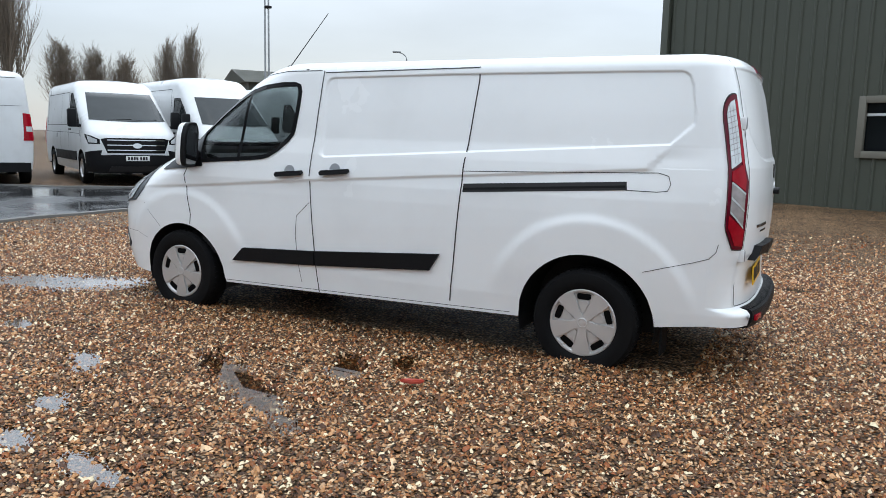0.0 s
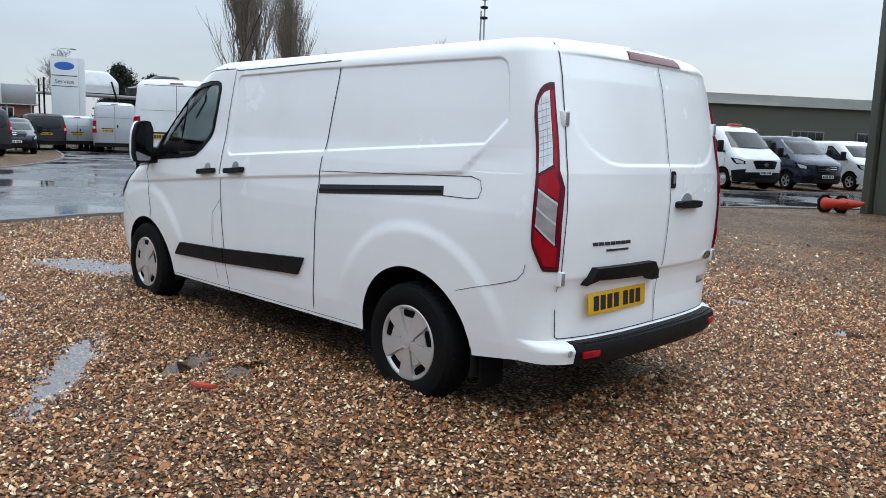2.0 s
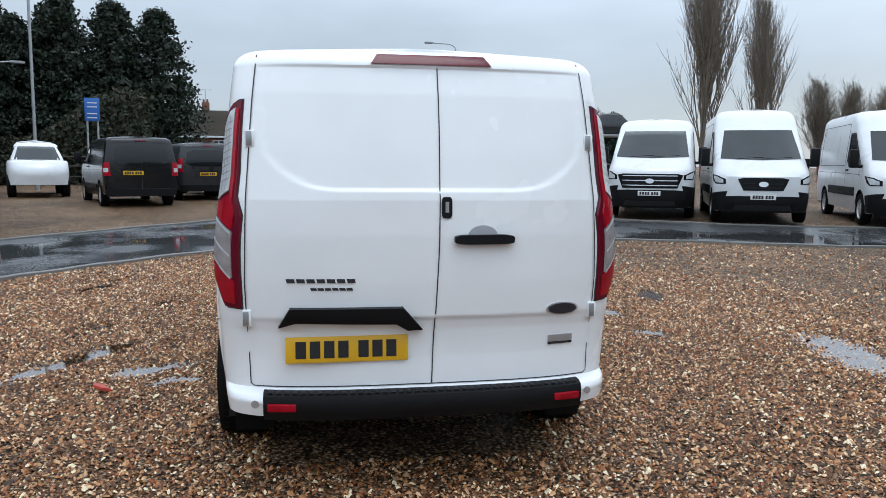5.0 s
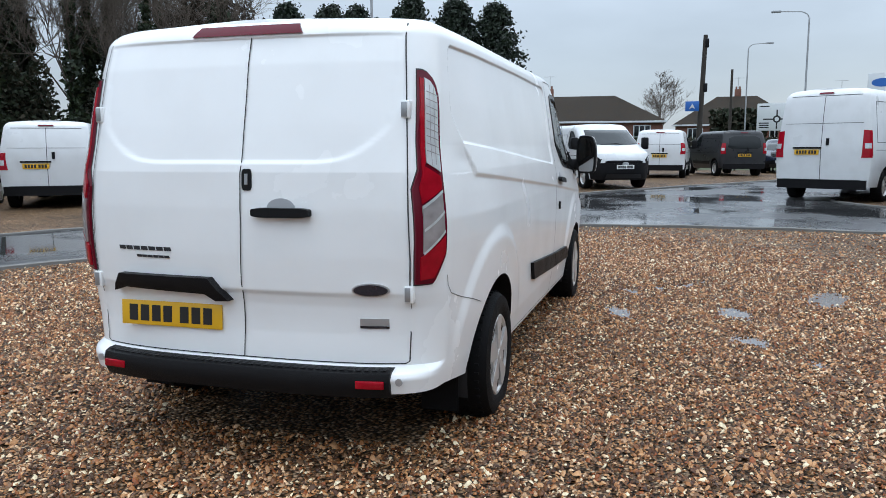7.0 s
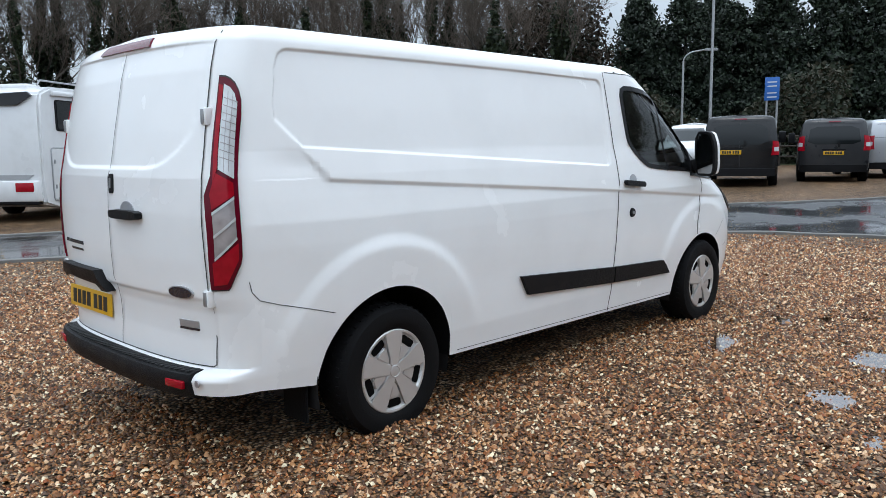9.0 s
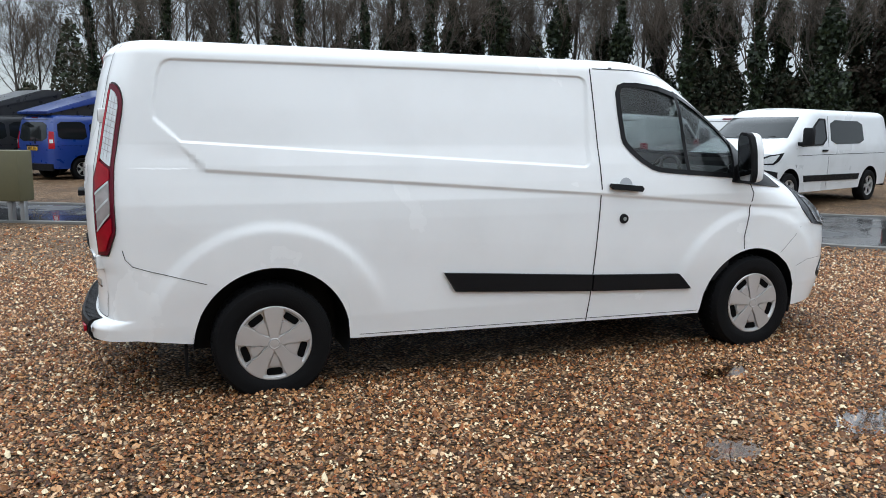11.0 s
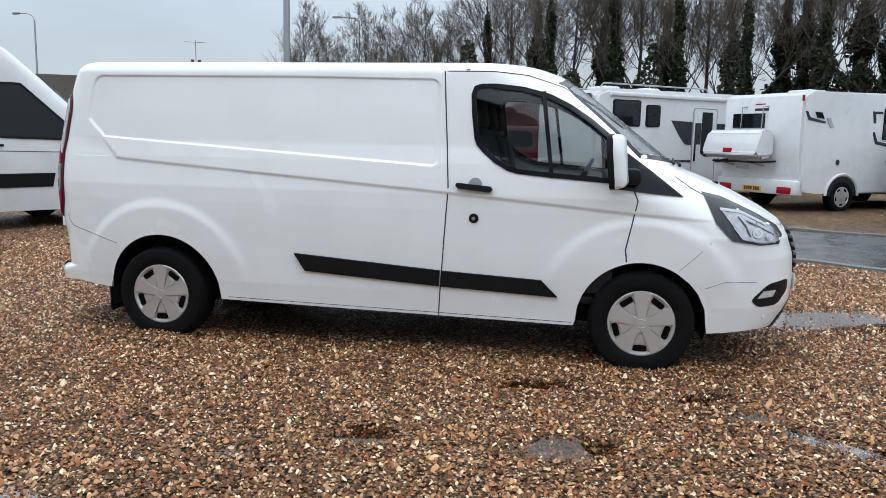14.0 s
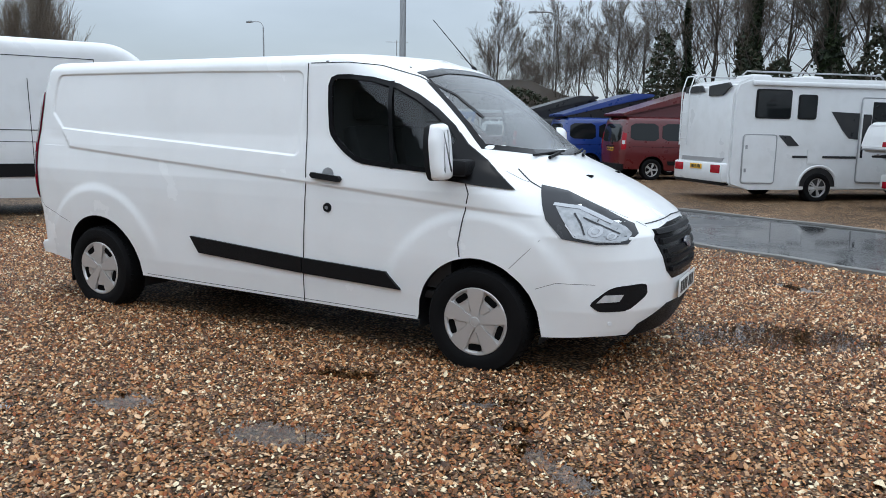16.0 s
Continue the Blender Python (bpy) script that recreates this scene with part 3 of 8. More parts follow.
MAIN = Shell(
    hw=[(0.25, 0.90), (0.36, 0.915), (0.45, 0.93), (0.6, 0.94), (0.8, 0.952), (1.0, 0.962), (1.1, 0.962), (1.2, 0.950), (1.3, 0.935), (1.41, 0.912), (1.6, 0.888), (1.8, 0.858), (1.95, 0.835)],
    xr=[(0.28, -0.94), (0.36, -0.972), (0.45, -0.985), (0.474, -0.965), (0.49, -0.905), (0.62, -0.905), (0.74, -0.915), (0.8, -0.93), (0.95, -0.94), (1.15, -0.942), (1.3, -0.935), (1.5, -0.90), (1.75, -0.85), (1.95, -0.79)],
    xf=[(0.25, 4.22), (0.33, 4.27), (0.45, 4.32), (0.6, 4.33), (0.75, 4.32), (0.88, 4.28), (0.97, 4.21), (1.05, 4.09), (1.14, 3.92), (1.22, 3.74), (1.29, 3.56), (1.33, 3.50), (1.5, 3.28), (1.65, 3.09), (1.8, 2.89), (1.88, 2.76), (1.95, 2.62)],
    xe=[(0.3, 3.5), (0.88, 3.5), (1.0, 3.36), (1.14, 3.12), (1.3, 2.92), (1.5, 2.74), (1.8, 2.35), (1.95, 2.1)],
    zt=1.945, rc=0.08, crown=0.014, ra=0.25, re=0.7, fe=0.8,
    arches=((0.02, 0.33, 0.425), (3.28, 0.32, 0.40)),
    sill=((-1, 0.385), (-0.7, 0.385), (-0.42, 0.35), (0.45, 0.315), (2.85, 0.285), (3.65, 0.28), (4.0, 0.30), (4.4, 0.29)), bump=main_bump, taper=((0.45, 0.09), (1.3, 0.08), (1.9, 0.05)), rbump=main_tail, warp=main_warp)

van = thing("panel_van", pose(0, 0, 0), "white long panel van with silver wheel covers standing on gravel", "van")
S = MAIN
WIN = [(2.168, 1.74), (2.185, 1.79), (2.23, 1.807), (2.33, 1.808), (2.50, 1.79), (2.67, 1.748), (2.80, 1.685), (2.93, 1.60), (3.06, 1.495), (3.115, 1.43), (3.125, 1.37), (3.105, 1.20), (2.845, 1.218), (2.58, 1.237), (2.48, 1.247), (2.42, 1.262), (2.335, 1.31), (2.26, 1.372), (2.215, 1.422), (2.20, 1.46), (2.178, 1.61)]
SCREEN = [(-0.80, 1.36), (-0.45, 1.325), (0, 1.315), (0.45, 1.325), (0.80, 1.36), (0.71, 1.66), (0.66, 1.83), (0.4, 1.872), (0, 1.885), (-0.4, 1.872), (-0.66, 1.83), (-0.71, 1.66)]
WIN_IN, SCR_IN = inset_poly(WIN, 0.022), inset_poly(SCREEN, 0.03)


def main_hole(x, y, z):
    return z > 1.2 and (x < 3.15 and abs(y) > 0.5 and inside((x, z), WIN_IN) or x > 2.5 and inside((y, z), SCR_IN))


body = S.build("body", M_WHITE, van, M_PLASTIC, "white painted steel body", dx=0.026, dz=0.0105, nf=34, nr=20, zsplit=0.86, hole=main_hole, sharp=40, ny=44,
               xmore=list(np.arange(-0.70, -0.40, 0.009)) + list(np.arange(1.86, 2.02, 0.009)), zmore=[1.418 + 0.0042 * k for k in range(-5, 7)] + [1.285 + 0.005 * k for k in range(-6, 4)] + [1.845 + 0.005 * k for k in range(-6, 8)] + [1.333 + 0.005 * k for k in range(-2, 7)])
for sg in (1, -1):
    bm = bmesh.new()
    S.patch(bm, "side", [(2.2, 0.5), (3.1, 0.5), (3.1, 1.16), (2.2, 1.20)], -0.045, sg, 0.12, 0.02)
    part("door_card", bm, M_CABIN, van, "dark inner door panel")
bm = bmesh.new()
box(bm, (2.14, -0.66, 1.845), (2.66, 0.66, 1.865), 0.008)
part("headlining", bm, M_LINER, van, "grey cabin headlining")

for sg in (1, -1):
    bm = bmesh.new()
    S.patch(bm, "side", WIN, 0.003 - 0.012, sg, 0.07, 0.0)
    pane = part("side_window", bm, M_GLASS, van, "clear side window glass")
    pane.visible_shadow = False
    bm = bmesh.new()
    S.band(bm, "side", WIN, 0.030, 0.006, sg)
    S.seam(bm, "side", [(2.625, 1.765), (2.70, 1.225)], 0.026, 0.008, sg)
    part("window_frame", bm, M_GLOSSBLACK, van, "black window surround")
    bm = bmesh.new()
    S.patch(bm, "side", [(3.10, 1.455), (3.16, 1.39), (3.30, 1.29), (3.50, 1.135), (3.28, 1.152), (3.05, 1.175), (3.06, 1.24)], 0.012, sg, 0.06)
    part("mirror_corner", bm, M_GLOSSBLACK, van, "black plastic corner panel")
    # door mirror
    bm = bmesh.new()
    my = sg * 1.075
    mm = Matrix.Translation((3.10, my, 1.345)) @ Matrix.Rotation(sg * 0.18, 4, "Z") @ Matrix.Rotation(-0.10, 4, "Y")
    prof = [(-0.075, -0.165), (0.064, -0.165), (0.082, -0.10), (0.086, 0.06), (0.056, 0.155), (-0.052, 0.165), (-0.082, 0.10), (-0.088, -0.08)]
    mx = mm @ Matrix(((0, 0, 1, 0), (sg, 0, 0, 0), (0, 1, 0, 0), (0, 0, 0, 1)))
    rings = [[bm.verts.new(mx @ Vector((u, w, dd))) for u, w in inset_poly(smooth_line(prof, 2), ins)] for dd, ins in ((-0.045, 0.004), (-0.025, 0.0), (0.010, 0.003), (0.025, 0.010), (0.037, 0.022), (0.044, 0.038), (0.046, 0.052))]
    for a, b in zip(rings, rings[1:]):
        for q in range(len(a)):
            bm.faces.new((a[q], a[(q + 1) % len(a)], b[(q + 1) % len(b)], b[q]))
    bm.faces.new(rings[0][::-1])
    bm.faces.new(rings[-1])
    mir = part("door_mirror", bm, M_WHITE, van, "white door mirror shell")
    bm = bmesh.new()
    slab(bm, inset_poly(smooth_line(prof, 2), -0.002), -0.056, -0.02, mm @ Matrix(((0, 0, 1, 0), (sg, 0, 0, 0), (0, 1, 0, 0), (0, 0, 0, 1))), 0.004)
    part("mirror_bezel", bm, M_PLASTIC, mir)
    bm = bmesh.new()
    slab(bm, inset_poly(smooth_line(prof, 2), 0.016), -0.059, -0.05, mm @ Matrix(((0, 0, 1, 0), (sg, 0, 0, 0), (0, 1, 0, 0), (0, 0, 0, 1))))
    part("mirror_glass", bm, M_MIRROR, mir, "silvered mirror glass")
    bm = bmesh.new()
    box(bm, (3.09, sg * 0.84 if sg > 0 else -1.03, 1.20), (3.24, 1.03 if sg > 0 else -0.84, 1.30), 0.03)
    part("mirror_arm", bm, M_PLASTIC, mir)
    # trim strip in two pieces
    for k, poly in enumerate(([(1.0, 0.672), (1.075, 0.555), (1.995, 0.500), (2.0, 0.605)], [(2.012, 0.604), (2.008, 0.499), (2.765, 0.470), (2.66, 0.575)])):
        bm = bmesh.new()
        S.patch(bm, "side", poly, 0.022, sg, 0.12, 0.03)
        part("side_trim", bm, M_PLASTIC, van, "black plastic side trim")
    # door handles
    for hx in ((2.22,) if sg < 0 else (2.22, 1.83)):
        bm = bmesh.new()
        hz = 1.157 + (0.03 if hx < 2 else 0.005)
        y0 = S.side(hx, hz)
        vs = [(hx - 0.115, hz + 0.018), (hx + 0.10, hz - 0.0), (hx + 0.115, hz - 0.018), (hx + 0.10, hz - 0.036), (hx - 0.105, hz - 0.018), (hx - 0.125, hz + 0.0)]
        S.patch(bm, "side", vs, 0.035, sg, 0.1, 0.03)
        h = part("door_handle", bm, M_PLASTIC, van, "black plastic door handle")
        bm = bmesh.new()
        S.patch(bm, "side", [(hx + 0.045 * math.cos(a), hz + 0.008 + 0.045 * math.sin(a)) for a in np.linspace(0, math.pi, 9)], 0.004, sg, 0.1, 0.01)
        part("handle_recess", bm, M_SILVER, h)
    bm = bmesh.new()
    # door gaps
    S.seam(bm, "side", [(1.99, 1.885), (2.0, 1.75), (2.035, 1.30), (2.045, 1.15), (2.02, 0.75), (1.99, 0.30)], 0.008, 0.002, sg)
    S.seam(bm, "side", [(2.01, 1.885), (2.30, 1.885), (2.52, 1.865), (2.74, 1.80), (2.95, 1.69), (3.14, 1.55)], 0.006, 0.002, sg)
    S.seam(bm, "side", [(3.20, 1.17), (3.23, 1.10), (3.20, 0.95), (3.17, 0.80), (3.18, 0.72)], 0.008, 0.002, sg)
    S.seam(bm, "side", [(-0.735, 0.87), (-0.725, 0.825), (-0.69, 0.785), (-0.60, 0.755), (-0.45, 0.715), (-0.33, 0.68)], 0.0035, 0.003, sg)
    S.seam(bm, "side", [(0.5, 0.335), (2.86, 0.305)], 0.0035, 0.002, sg)
    S.seam(bm, "side", [(3.68, 0.86), (3.62, 0.80), (3.50, 0.68)], 0.0025, 0.002, sg)
    S.seam(bm, "side", [(3.66, 0.575), (3.78, 0.62), (3.98, 0.615)], 0.0025, 0.002, sg)
    S.seam(bm, "side", [(3.46, 1.25), (3.56, 1.18), (3.66, 1.13)], 0.005, 0.002, sg)
    if sg > 0:
        S.seam(bm, "side", [(0.79, 1.89), (0.79, 1.80), (0.845, 1.25), (0.85, 1.15), (0.90, 0.62), (0.93, 0.36)], 0.009, 0.002, sg)
        S.seam(bm, "side", [(0.79, 1.885), (1.98, 1.87)], 0.007, 0.002, sg)
        S.seam(bm, "side", [(0.84, 1.225), (0.0, 1.25), (-0.38, 1.262), (-0.44, 1.245), (-0.455, 1.20), (-0.44, 1.16), (-0.38, 1.152), (-0.2, 1.155)], 0.004, 0.002, sg)
        S.seam(bm, "side", [(2.045, 0.955), (2.16, 0.85), (2.175, 0.70), (2.16, 0.52), (2.14, 0.36)], 0.004, 0.002, sg)
    part("panel_gap", bm, M_SEAM, body)
    # lamps at the back
    TL = [(0.330, 1.715), (0.43, 1.714), (0.53, 1.704), (0.62, 1.685), (0.70, 1.655), (0.755, 1.615), (0.775, 1.56), (0.768, 0.985), (0.745, 0.955), (0.530, 0.858), (0.49, 0.846), (0.190, 0.842), (0.180, 1.23), (0.300, 1.31)]
    bm = bmesh.new()
    S.patch(bm, "corner", inset_poly(TL, -0.008), 0.003, sg, 0.06, 0.02)
    part("lamp_gap", bm, M_SEAM, van)
    bm = bmesh.new()
    S.patch(bm, "corner", TL, 0.012, sg, 0.06, 0.03)
    lamp = part("tail_lamp", bm, M_DARKRED, van, "tall red and clear tail lamp")
    bm = bmesh.new()
    S.patch(bm, "corner", [(0.431, 1.685), (0.54, 1.672), (0.63, 1.645), (0.69, 1.60), (0.714, 1.30), (0.431, 1.34)], 0.018, sg, 0.06, 0.01)
    part("clear_lens", bm, M_CLEARLENS, lamp, "clear ribbed lens")
    bm = bmesh.new()
    S.patch(bm, "corner", [(0.352, 1.685), (0.418, 1.68), (0.418, 1.345), (0.345, 1.285)], 0.018, sg, 0.06, 0.01)
    part("red_strip", bm, M_REDLENS, lamp, "bright red strip lens")
    for uu in (0.514, 0.60):
        bm = bmesh.new()
        S.seam(bm, "corner", [(uu, 1.655), (uu + 0.015, 1.33)], 0.010, 0.0195, sg)
        part("lens_rib", bm, M_GREYLENS, lamp)
    for zz in np.linspace(1.38, 1.62, 9):
        bm = bmesh.new()
        S.seam(bm, "corner", [(0.446, zz + 0.01), (0.698, zz - 0.01)], 0.004, 0.0195, sg)
        part("lens_rib", bm, M_GREYLENS, lamp)
    bm = bmesh.new()
    S.patch(bm, "corner", [(0.300, 1.165), (0.690, 1.225), (0.690, 1.06), (0.300, 0.97)], 0.018, sg, 0.06, 0.01)
    part("reversing_lens", bm, M_GREYLENS, lamp, "smoky clear lens")
    for za, zc in ((1.065, 1.14), (1.16, 1.225), (0.97, 1.06)):
        bm = bmesh.new()
        S.seam(bm, "corner", [(0.30, za), (0.695, zc)], 0.012, 0.0205, sg)
        part("lens_rib", bm, M_CLEARLENS, lamp)
    bm = bmesh.new()
    S.patch(bm, "corner", [(0.26, 0.955), (0.71, 1.04), (0.71, 0.97), (0.48, 0.868), (0.26, 0.86)], 0.018, sg, 0.06, 0.01)
    part("lower_red_lens", bm, M_REDLENS, lamp, "bright red lens")
    bm = bmesh.new()
    S.patch(bm, "corner", [(0.400, 1.325), (0.695, 1.285), (0.695, 1.235), (0.300, 1.175), (0.28, 1.24)], 0.018, sg, 0.06, 0.01)
    part("upper_red_lens", bm, M_REDLENS, lamp, "bright red lens")
    # hinges
    for hz, hx in ((1.555, -0.80), (0.80, -0.845)):
        bm = bmesh.new()
        hy = 0.765 if hz < 1 else 0.742
        box(bm, (hx - 0.022, sg * hy - 0.020, hz - 0.036), (hx + 0.03, sg * hy + 0.020, hz + 0.036), 0.006)
        h = part("door_hinge", bm, M_WHITE, van, "white door hinge")
        bm = bmesh.new()
        box(bm, (hx - 0.026, sg * hy - 0.008, hz - 0.030), (hx - 0.021, sg * hy + 0.016, hz + 0.030), 0.002)
        part("hinge_bracket", bm, M_STEEL, h)
    # wheel wells
    for wx, wr in ((0.02, 0.43), (3.28, 0.405)):
        bm = bmesh.new()
        arc = [(wx + wr * math.cos(a), 0.33 + wr * math.sin(a)) for a in np.linspace(-0.25, math.pi + 0.25, 21)]
        prev = None
        for ax, az in arc:
            cur = [bm.verts.new((ax, sg * yy, az)) for yy in (0.52, 0.60, 0.895)]
            if prev:
                bm.faces.new((prev[0], cur[0], cur[1], prev[1]))
                bm.faces.new((prev[1], cur[1], cur[2], prev[2]))
            prev = cur
        bm.faces.new([bm.verts.new((ax, sg * 0.52, az)) for ax, az in arc])
        part("wheel_well", bm, M_CABIN, van, "dark wheel well liner")
    # mud flaps and wheels
    bm = bmesh.new()
    slab(bm, [(0.68, 0.17), (0.86, 0.17), (0.86, 0.385), (0.68, 0.40)], -0.452, -0.437, Matrix(((0, 0, 1, 0), (sg, 0, 0, 0), (0, 1, 0, 0), (0, 0, 0, 1))), 0.004)
    part("mud_flap", bm, M_RUBBER, van, "black rubber mud flap")
    for wx in (0.01, 3.29):
        make_wheel(van, wx, sg * 0.852, 0.335, 0.328, 0.215, "cover", sg)
    # headlamps
    HL = [(3.62, 1.165), (3.75, 1.135), (3.95, 1.045), (4.12, 0.955), (4.155, 0.90), (4.12, 0.845), (3.98, 0.845), (3.80, 0.875), (3.70, 0.98)]
    bm = bmesh.new()
    S.patch(bm, "side", HL, 0.008, sg, 0.05, 0.03)
    hl = part("headlamp", bm, M_LAMPDARK, van, "wrap-round headlamp with a smoky corner")
    RF = smooth_line([(3.72, 1.075), (3.86, 1.055), (3.97, 1.005), (4.09, 0.943), (4.133, 0.90), (4.11, 0.862), (3.98, 0.863), (3.865, 0.887), (3.81, 0.955)], 1)
    bm = bmesh.new()
    S.patch(bm, "side", RF, 0.012, sg, 0.05, 0.01)
    part("headlamp_lens", bm, M_LAMPLENS, hl, "clear headlamp lens")
    bm = bmesh.new()
    S.seam(bm, "side", [(3.725, 1.066), (3.86, 1.046), (3.965, 0.998), (4.03, 0.966)], 0.015, 0.015, sg, 0.03)
    part("running_light", bm, M_SILVER, hl, "bright running light strip")
    bm = bmesh.new()
    S.seam(bm, "side", [(3.81, 0.955), (3.865, 0.887), (3.98, 0.861), (4.09, 0.859)], 0.006, 0.016, sg, 0.03)
    part("chrome_edge", bm, M_SILVER, hl)
    bm = bmesh.new()
    S.seam(bm, "side", [(3.84, 1.018), (3.885, 0.965), (3.915, 0.90)], 0.008, 0.0145, sg, 0.03)
    part("lamp_divider", bm, M_LAMPDARK, hl)
    bm = bmesh.new()
    S.seam(bm, "side", [(3.89, 0.995), (3.98, 0.955), (4.08, 0.905)], 0.006, 0.0145, sg, 0.03)
    part("lamp_divider", bm, M_LAMPDARK, hl)
    for px, pz, pr in ((3.965, 0.920, 0.030), (4.045, 0.894, 0.020)):
        ring = [(px + 1.2 * pr * math.cos(a), pz + pr * math.sin(a)) for a in np.linspace(0, 2 * math.pi, 17)[:-1]]
        bm = bmesh.new()
        S.patch(bm, "side", ring, 0.016, sg, 0.05, 0.01)
        pj = part("projector", bm, M_SILVER, hl)
        bm = bmesh.new()
        S.patch(bm, "side", [(px + 0.55 * (u - px), pz + 0.55 * (w - pz)) for u, w in ring], 0.019, sg, 0.05, 0.01)
        part("projector_glass", bm, M_LAMPLENS, pj)
    # front fog lamp recess
    bm = bmesh.new()
    S.patch(bm, "side", smooth_line([(3.95, 0.50), (4.06, 0.60), (4.215, 0.615), (4.22, 0.54), (4.14, 0.455), (4.0, 0.455)], 2), 0.006, sg, 0.06, 0.02)
    fog = part("fog_lamp", bm, M_PLASTIC, van, "fog lamp in a black recess")
    bm = bmesh.new()
    S.patch(bm, "side", [(3.99, 0.51), (4.03, 0.555), (4.12, 0.555), (4.10, 0.515)], 0.012, sg, 0.06, 0.01)
    part("fog_lens", bm, M_CLEARLENS, fog)
    bm = bmesh.new()
    p = S.place("side", 4.05, 0.38, 0.002, sg)
    rod(bm, p, p + Vector((0.004, sg * 0.006, 0)), 0.012, seg=12)
    part("parking_sensor", bm, M_WHITE2, van)
    bm = bmesh.new()
    p = S.place("rear", sg * 0.735, 0.44, 0.006)
    rod(bm, p, p + Vector((-0.006, 0, 0)), 0.016, seg=14)
    part("parking_sensor", bm, M_SILVER, van)

# lock in the driver's door, sliding rail on the other side
bm = bmesh.new()
p = S.place("side", 2.215, 0.955, 0.0, -1)
rod(bm, p, p + Vector((0, -0.012, 0)), 0.032, 0.028, 18)
lk = part("door_lock", bm, M_PLASTIC, van, "round black door lock")
bm = bmesh.new()
rod(bm, p + Vector((0, -0.012, 0)), p + Vector((0, -0.015, 0)), 0.012, seg=12)
part("lock_cylinder", bm, M_STEEL, lk)
bm = bmesh.new()
S.patch(bm, "side", [(0.838, 1.145), (-0.205, 1.205), (-0.21, 1.155), (0.842, 1.09)], 0.003, 1, 0.15, 0.02)
rl = part("sliding_door_rail", bm, M_INK, van, "black sliding door rail")
bm = bmesh.new()
S.seam(bm, "side", [(0.838, 1.112), (-0.2, 1.176)], 0.014, 0.006, 1)
part("rail_track", bm, M_PLASTIC, rl)

# tail: door gap, lock, handle, trim, plate, bumper, high brake lamp
for line in ([(-0.05, 1.90), (-0.052, 1.60), (-0.045, 1.10), (-0.028, 0.72), (-0.02, 0.50)], [(0.715, 1.915), (0.735, 1.70), (0.762, 1.30), (0.772, 0.95), (0.755, 0.51), (0.74, 0.50)], [(-0.715, 1.915), (-0.735, 1.70), (-0.762, 1.30), (-0.772, 0.95), (-0.755, 0.51), (-0.74, 0.50)], [(-0.74, 0.50), (0.74, 0.50)]):
    bm = bmesh.new()
    S.seam(bm, "rear", line, 0.005, 0.005)
    part("door_gap", bm, M_SEAM, body)
bm = bmesh.new()
S.patch(bm, "rear", smooth_line([(-0.055, 1.315), (-0.10, 1.315), (-0.10, 1.225), (-0.055, 1.225)], 2), 0.006)
lk = part("rear_lock", bm, M_PLASTIC, van, "black oval rear lock")
bm = bmesh.new()
S.patch(bm, "rear", [(-0.07, 1.295), (-0.085, 1.295), (-0.085, 1.25), (-0.07, 1.25)], 0.010)
part("lock_cylinder", bm, M_STEEL, lk)
bm = bmesh.new()
S.patch(bm, "rear", smooth_line([(-0.11, 1.155), (-0.37, 1.155), (-0.37, 1.115), (-0.11, 1.115)], 2), 0.035, 1, 0.08, 0.04)
h = part("rear_handle", bm, M_PLASTIC, van, "black rear door handle")
bm = bmesh.new()
S.patch(bm, "rear", [(-0.235 + 0.065 * math.cos(a), 1.15 + 0.045 * math.sin(a)) for a in np.linspace(0, math.pi, 11)], 0.005)
part("handle_recess", bm, M_SILVER, h)
bm = bmesh.new()
S.patch(bm, "rear", [(0.635, 0.762), (0.585, 0.848), (0.11, 0.848), (0.025, 0.748), (0.09, 0.745), (0.14, 0.775), (0.56, 0.785)], 0.045, 1, 0.06, 0.05)
part("plate_garnish", bm, M_PLASTIC, van, "black plastic trim above the plate")
pm = S.place("rear", 0.345, 0.665, 0.012)
make_plate(van, Matrix.Translation(pm) @ Matrix(((0, 0.06, -1, 0), (-1, 0, 0.085, 0), (0, 1, 0, 0), (0, 0, 0, 1))), M_YELLOW)
for n_bars, lx, dx_, w_, z_, h_ in ((7, 0.60, 0.042, 0.034, 0.954, 0.017), (6, 0.50, 0.030, 0.025, 0.922, 0.011)):
    for k in range(n_bars):
        bm = bmesh.new()
        S.patch(bm, "rear", [(lx, z_ + h_), (lx - w_, z_ + h_), (lx - w_ - 0.004, z_), (lx - 0.004, z_)], 0.004, 1, 0.1, 0.004)
        part("lettering_bar", bm, M_LAMPDARK, van)
        lx -= dx_
bm = bmesh.new()
S.patch(bm, "rear", [(-0.612 + 0.078 * math.cos(a), 0.817 + 0.03 * math.sin(a)) for a in np.linspace(0, 2 * math.pi, 25)[:-1]], 0.008, 1, 0.1, 0.01)
bd = part("oval_badge", bm, M_BADGERIM, van, "dark oval badge with a chrome rim")
bm = bmesh.new()
S.patch(bm, "rear", [(-0.612 + 0.070 * math.cos(a), 0.817 + 0.024 * math.sin(a)) for a in np.linspace(0, 2 * math.pi, 25)[:-1]], 0.011, 1, 0.1, 0.01)
part("badge_face", bm, M_BADGE, bd)
bm = bmesh.new()
S.patch(bm, "rear", [(-0.555, 0.692), (-0.675, 0.692), (-0.675, 0.662), (-0.555, 0.662)], 0.009, 1, 0.1, 0.012)
st = part("dealer_sticker", bm, M_SILVER, van, "small grey and white sticker")
bm = bmesh.new()
S.patch(bm, "rear", [(-0.555, 0.660), (-0.675, 0.660), (-0.675, 0.650), (-0.555, 0.650)], 0.009, 1, 0.1, 0.012)
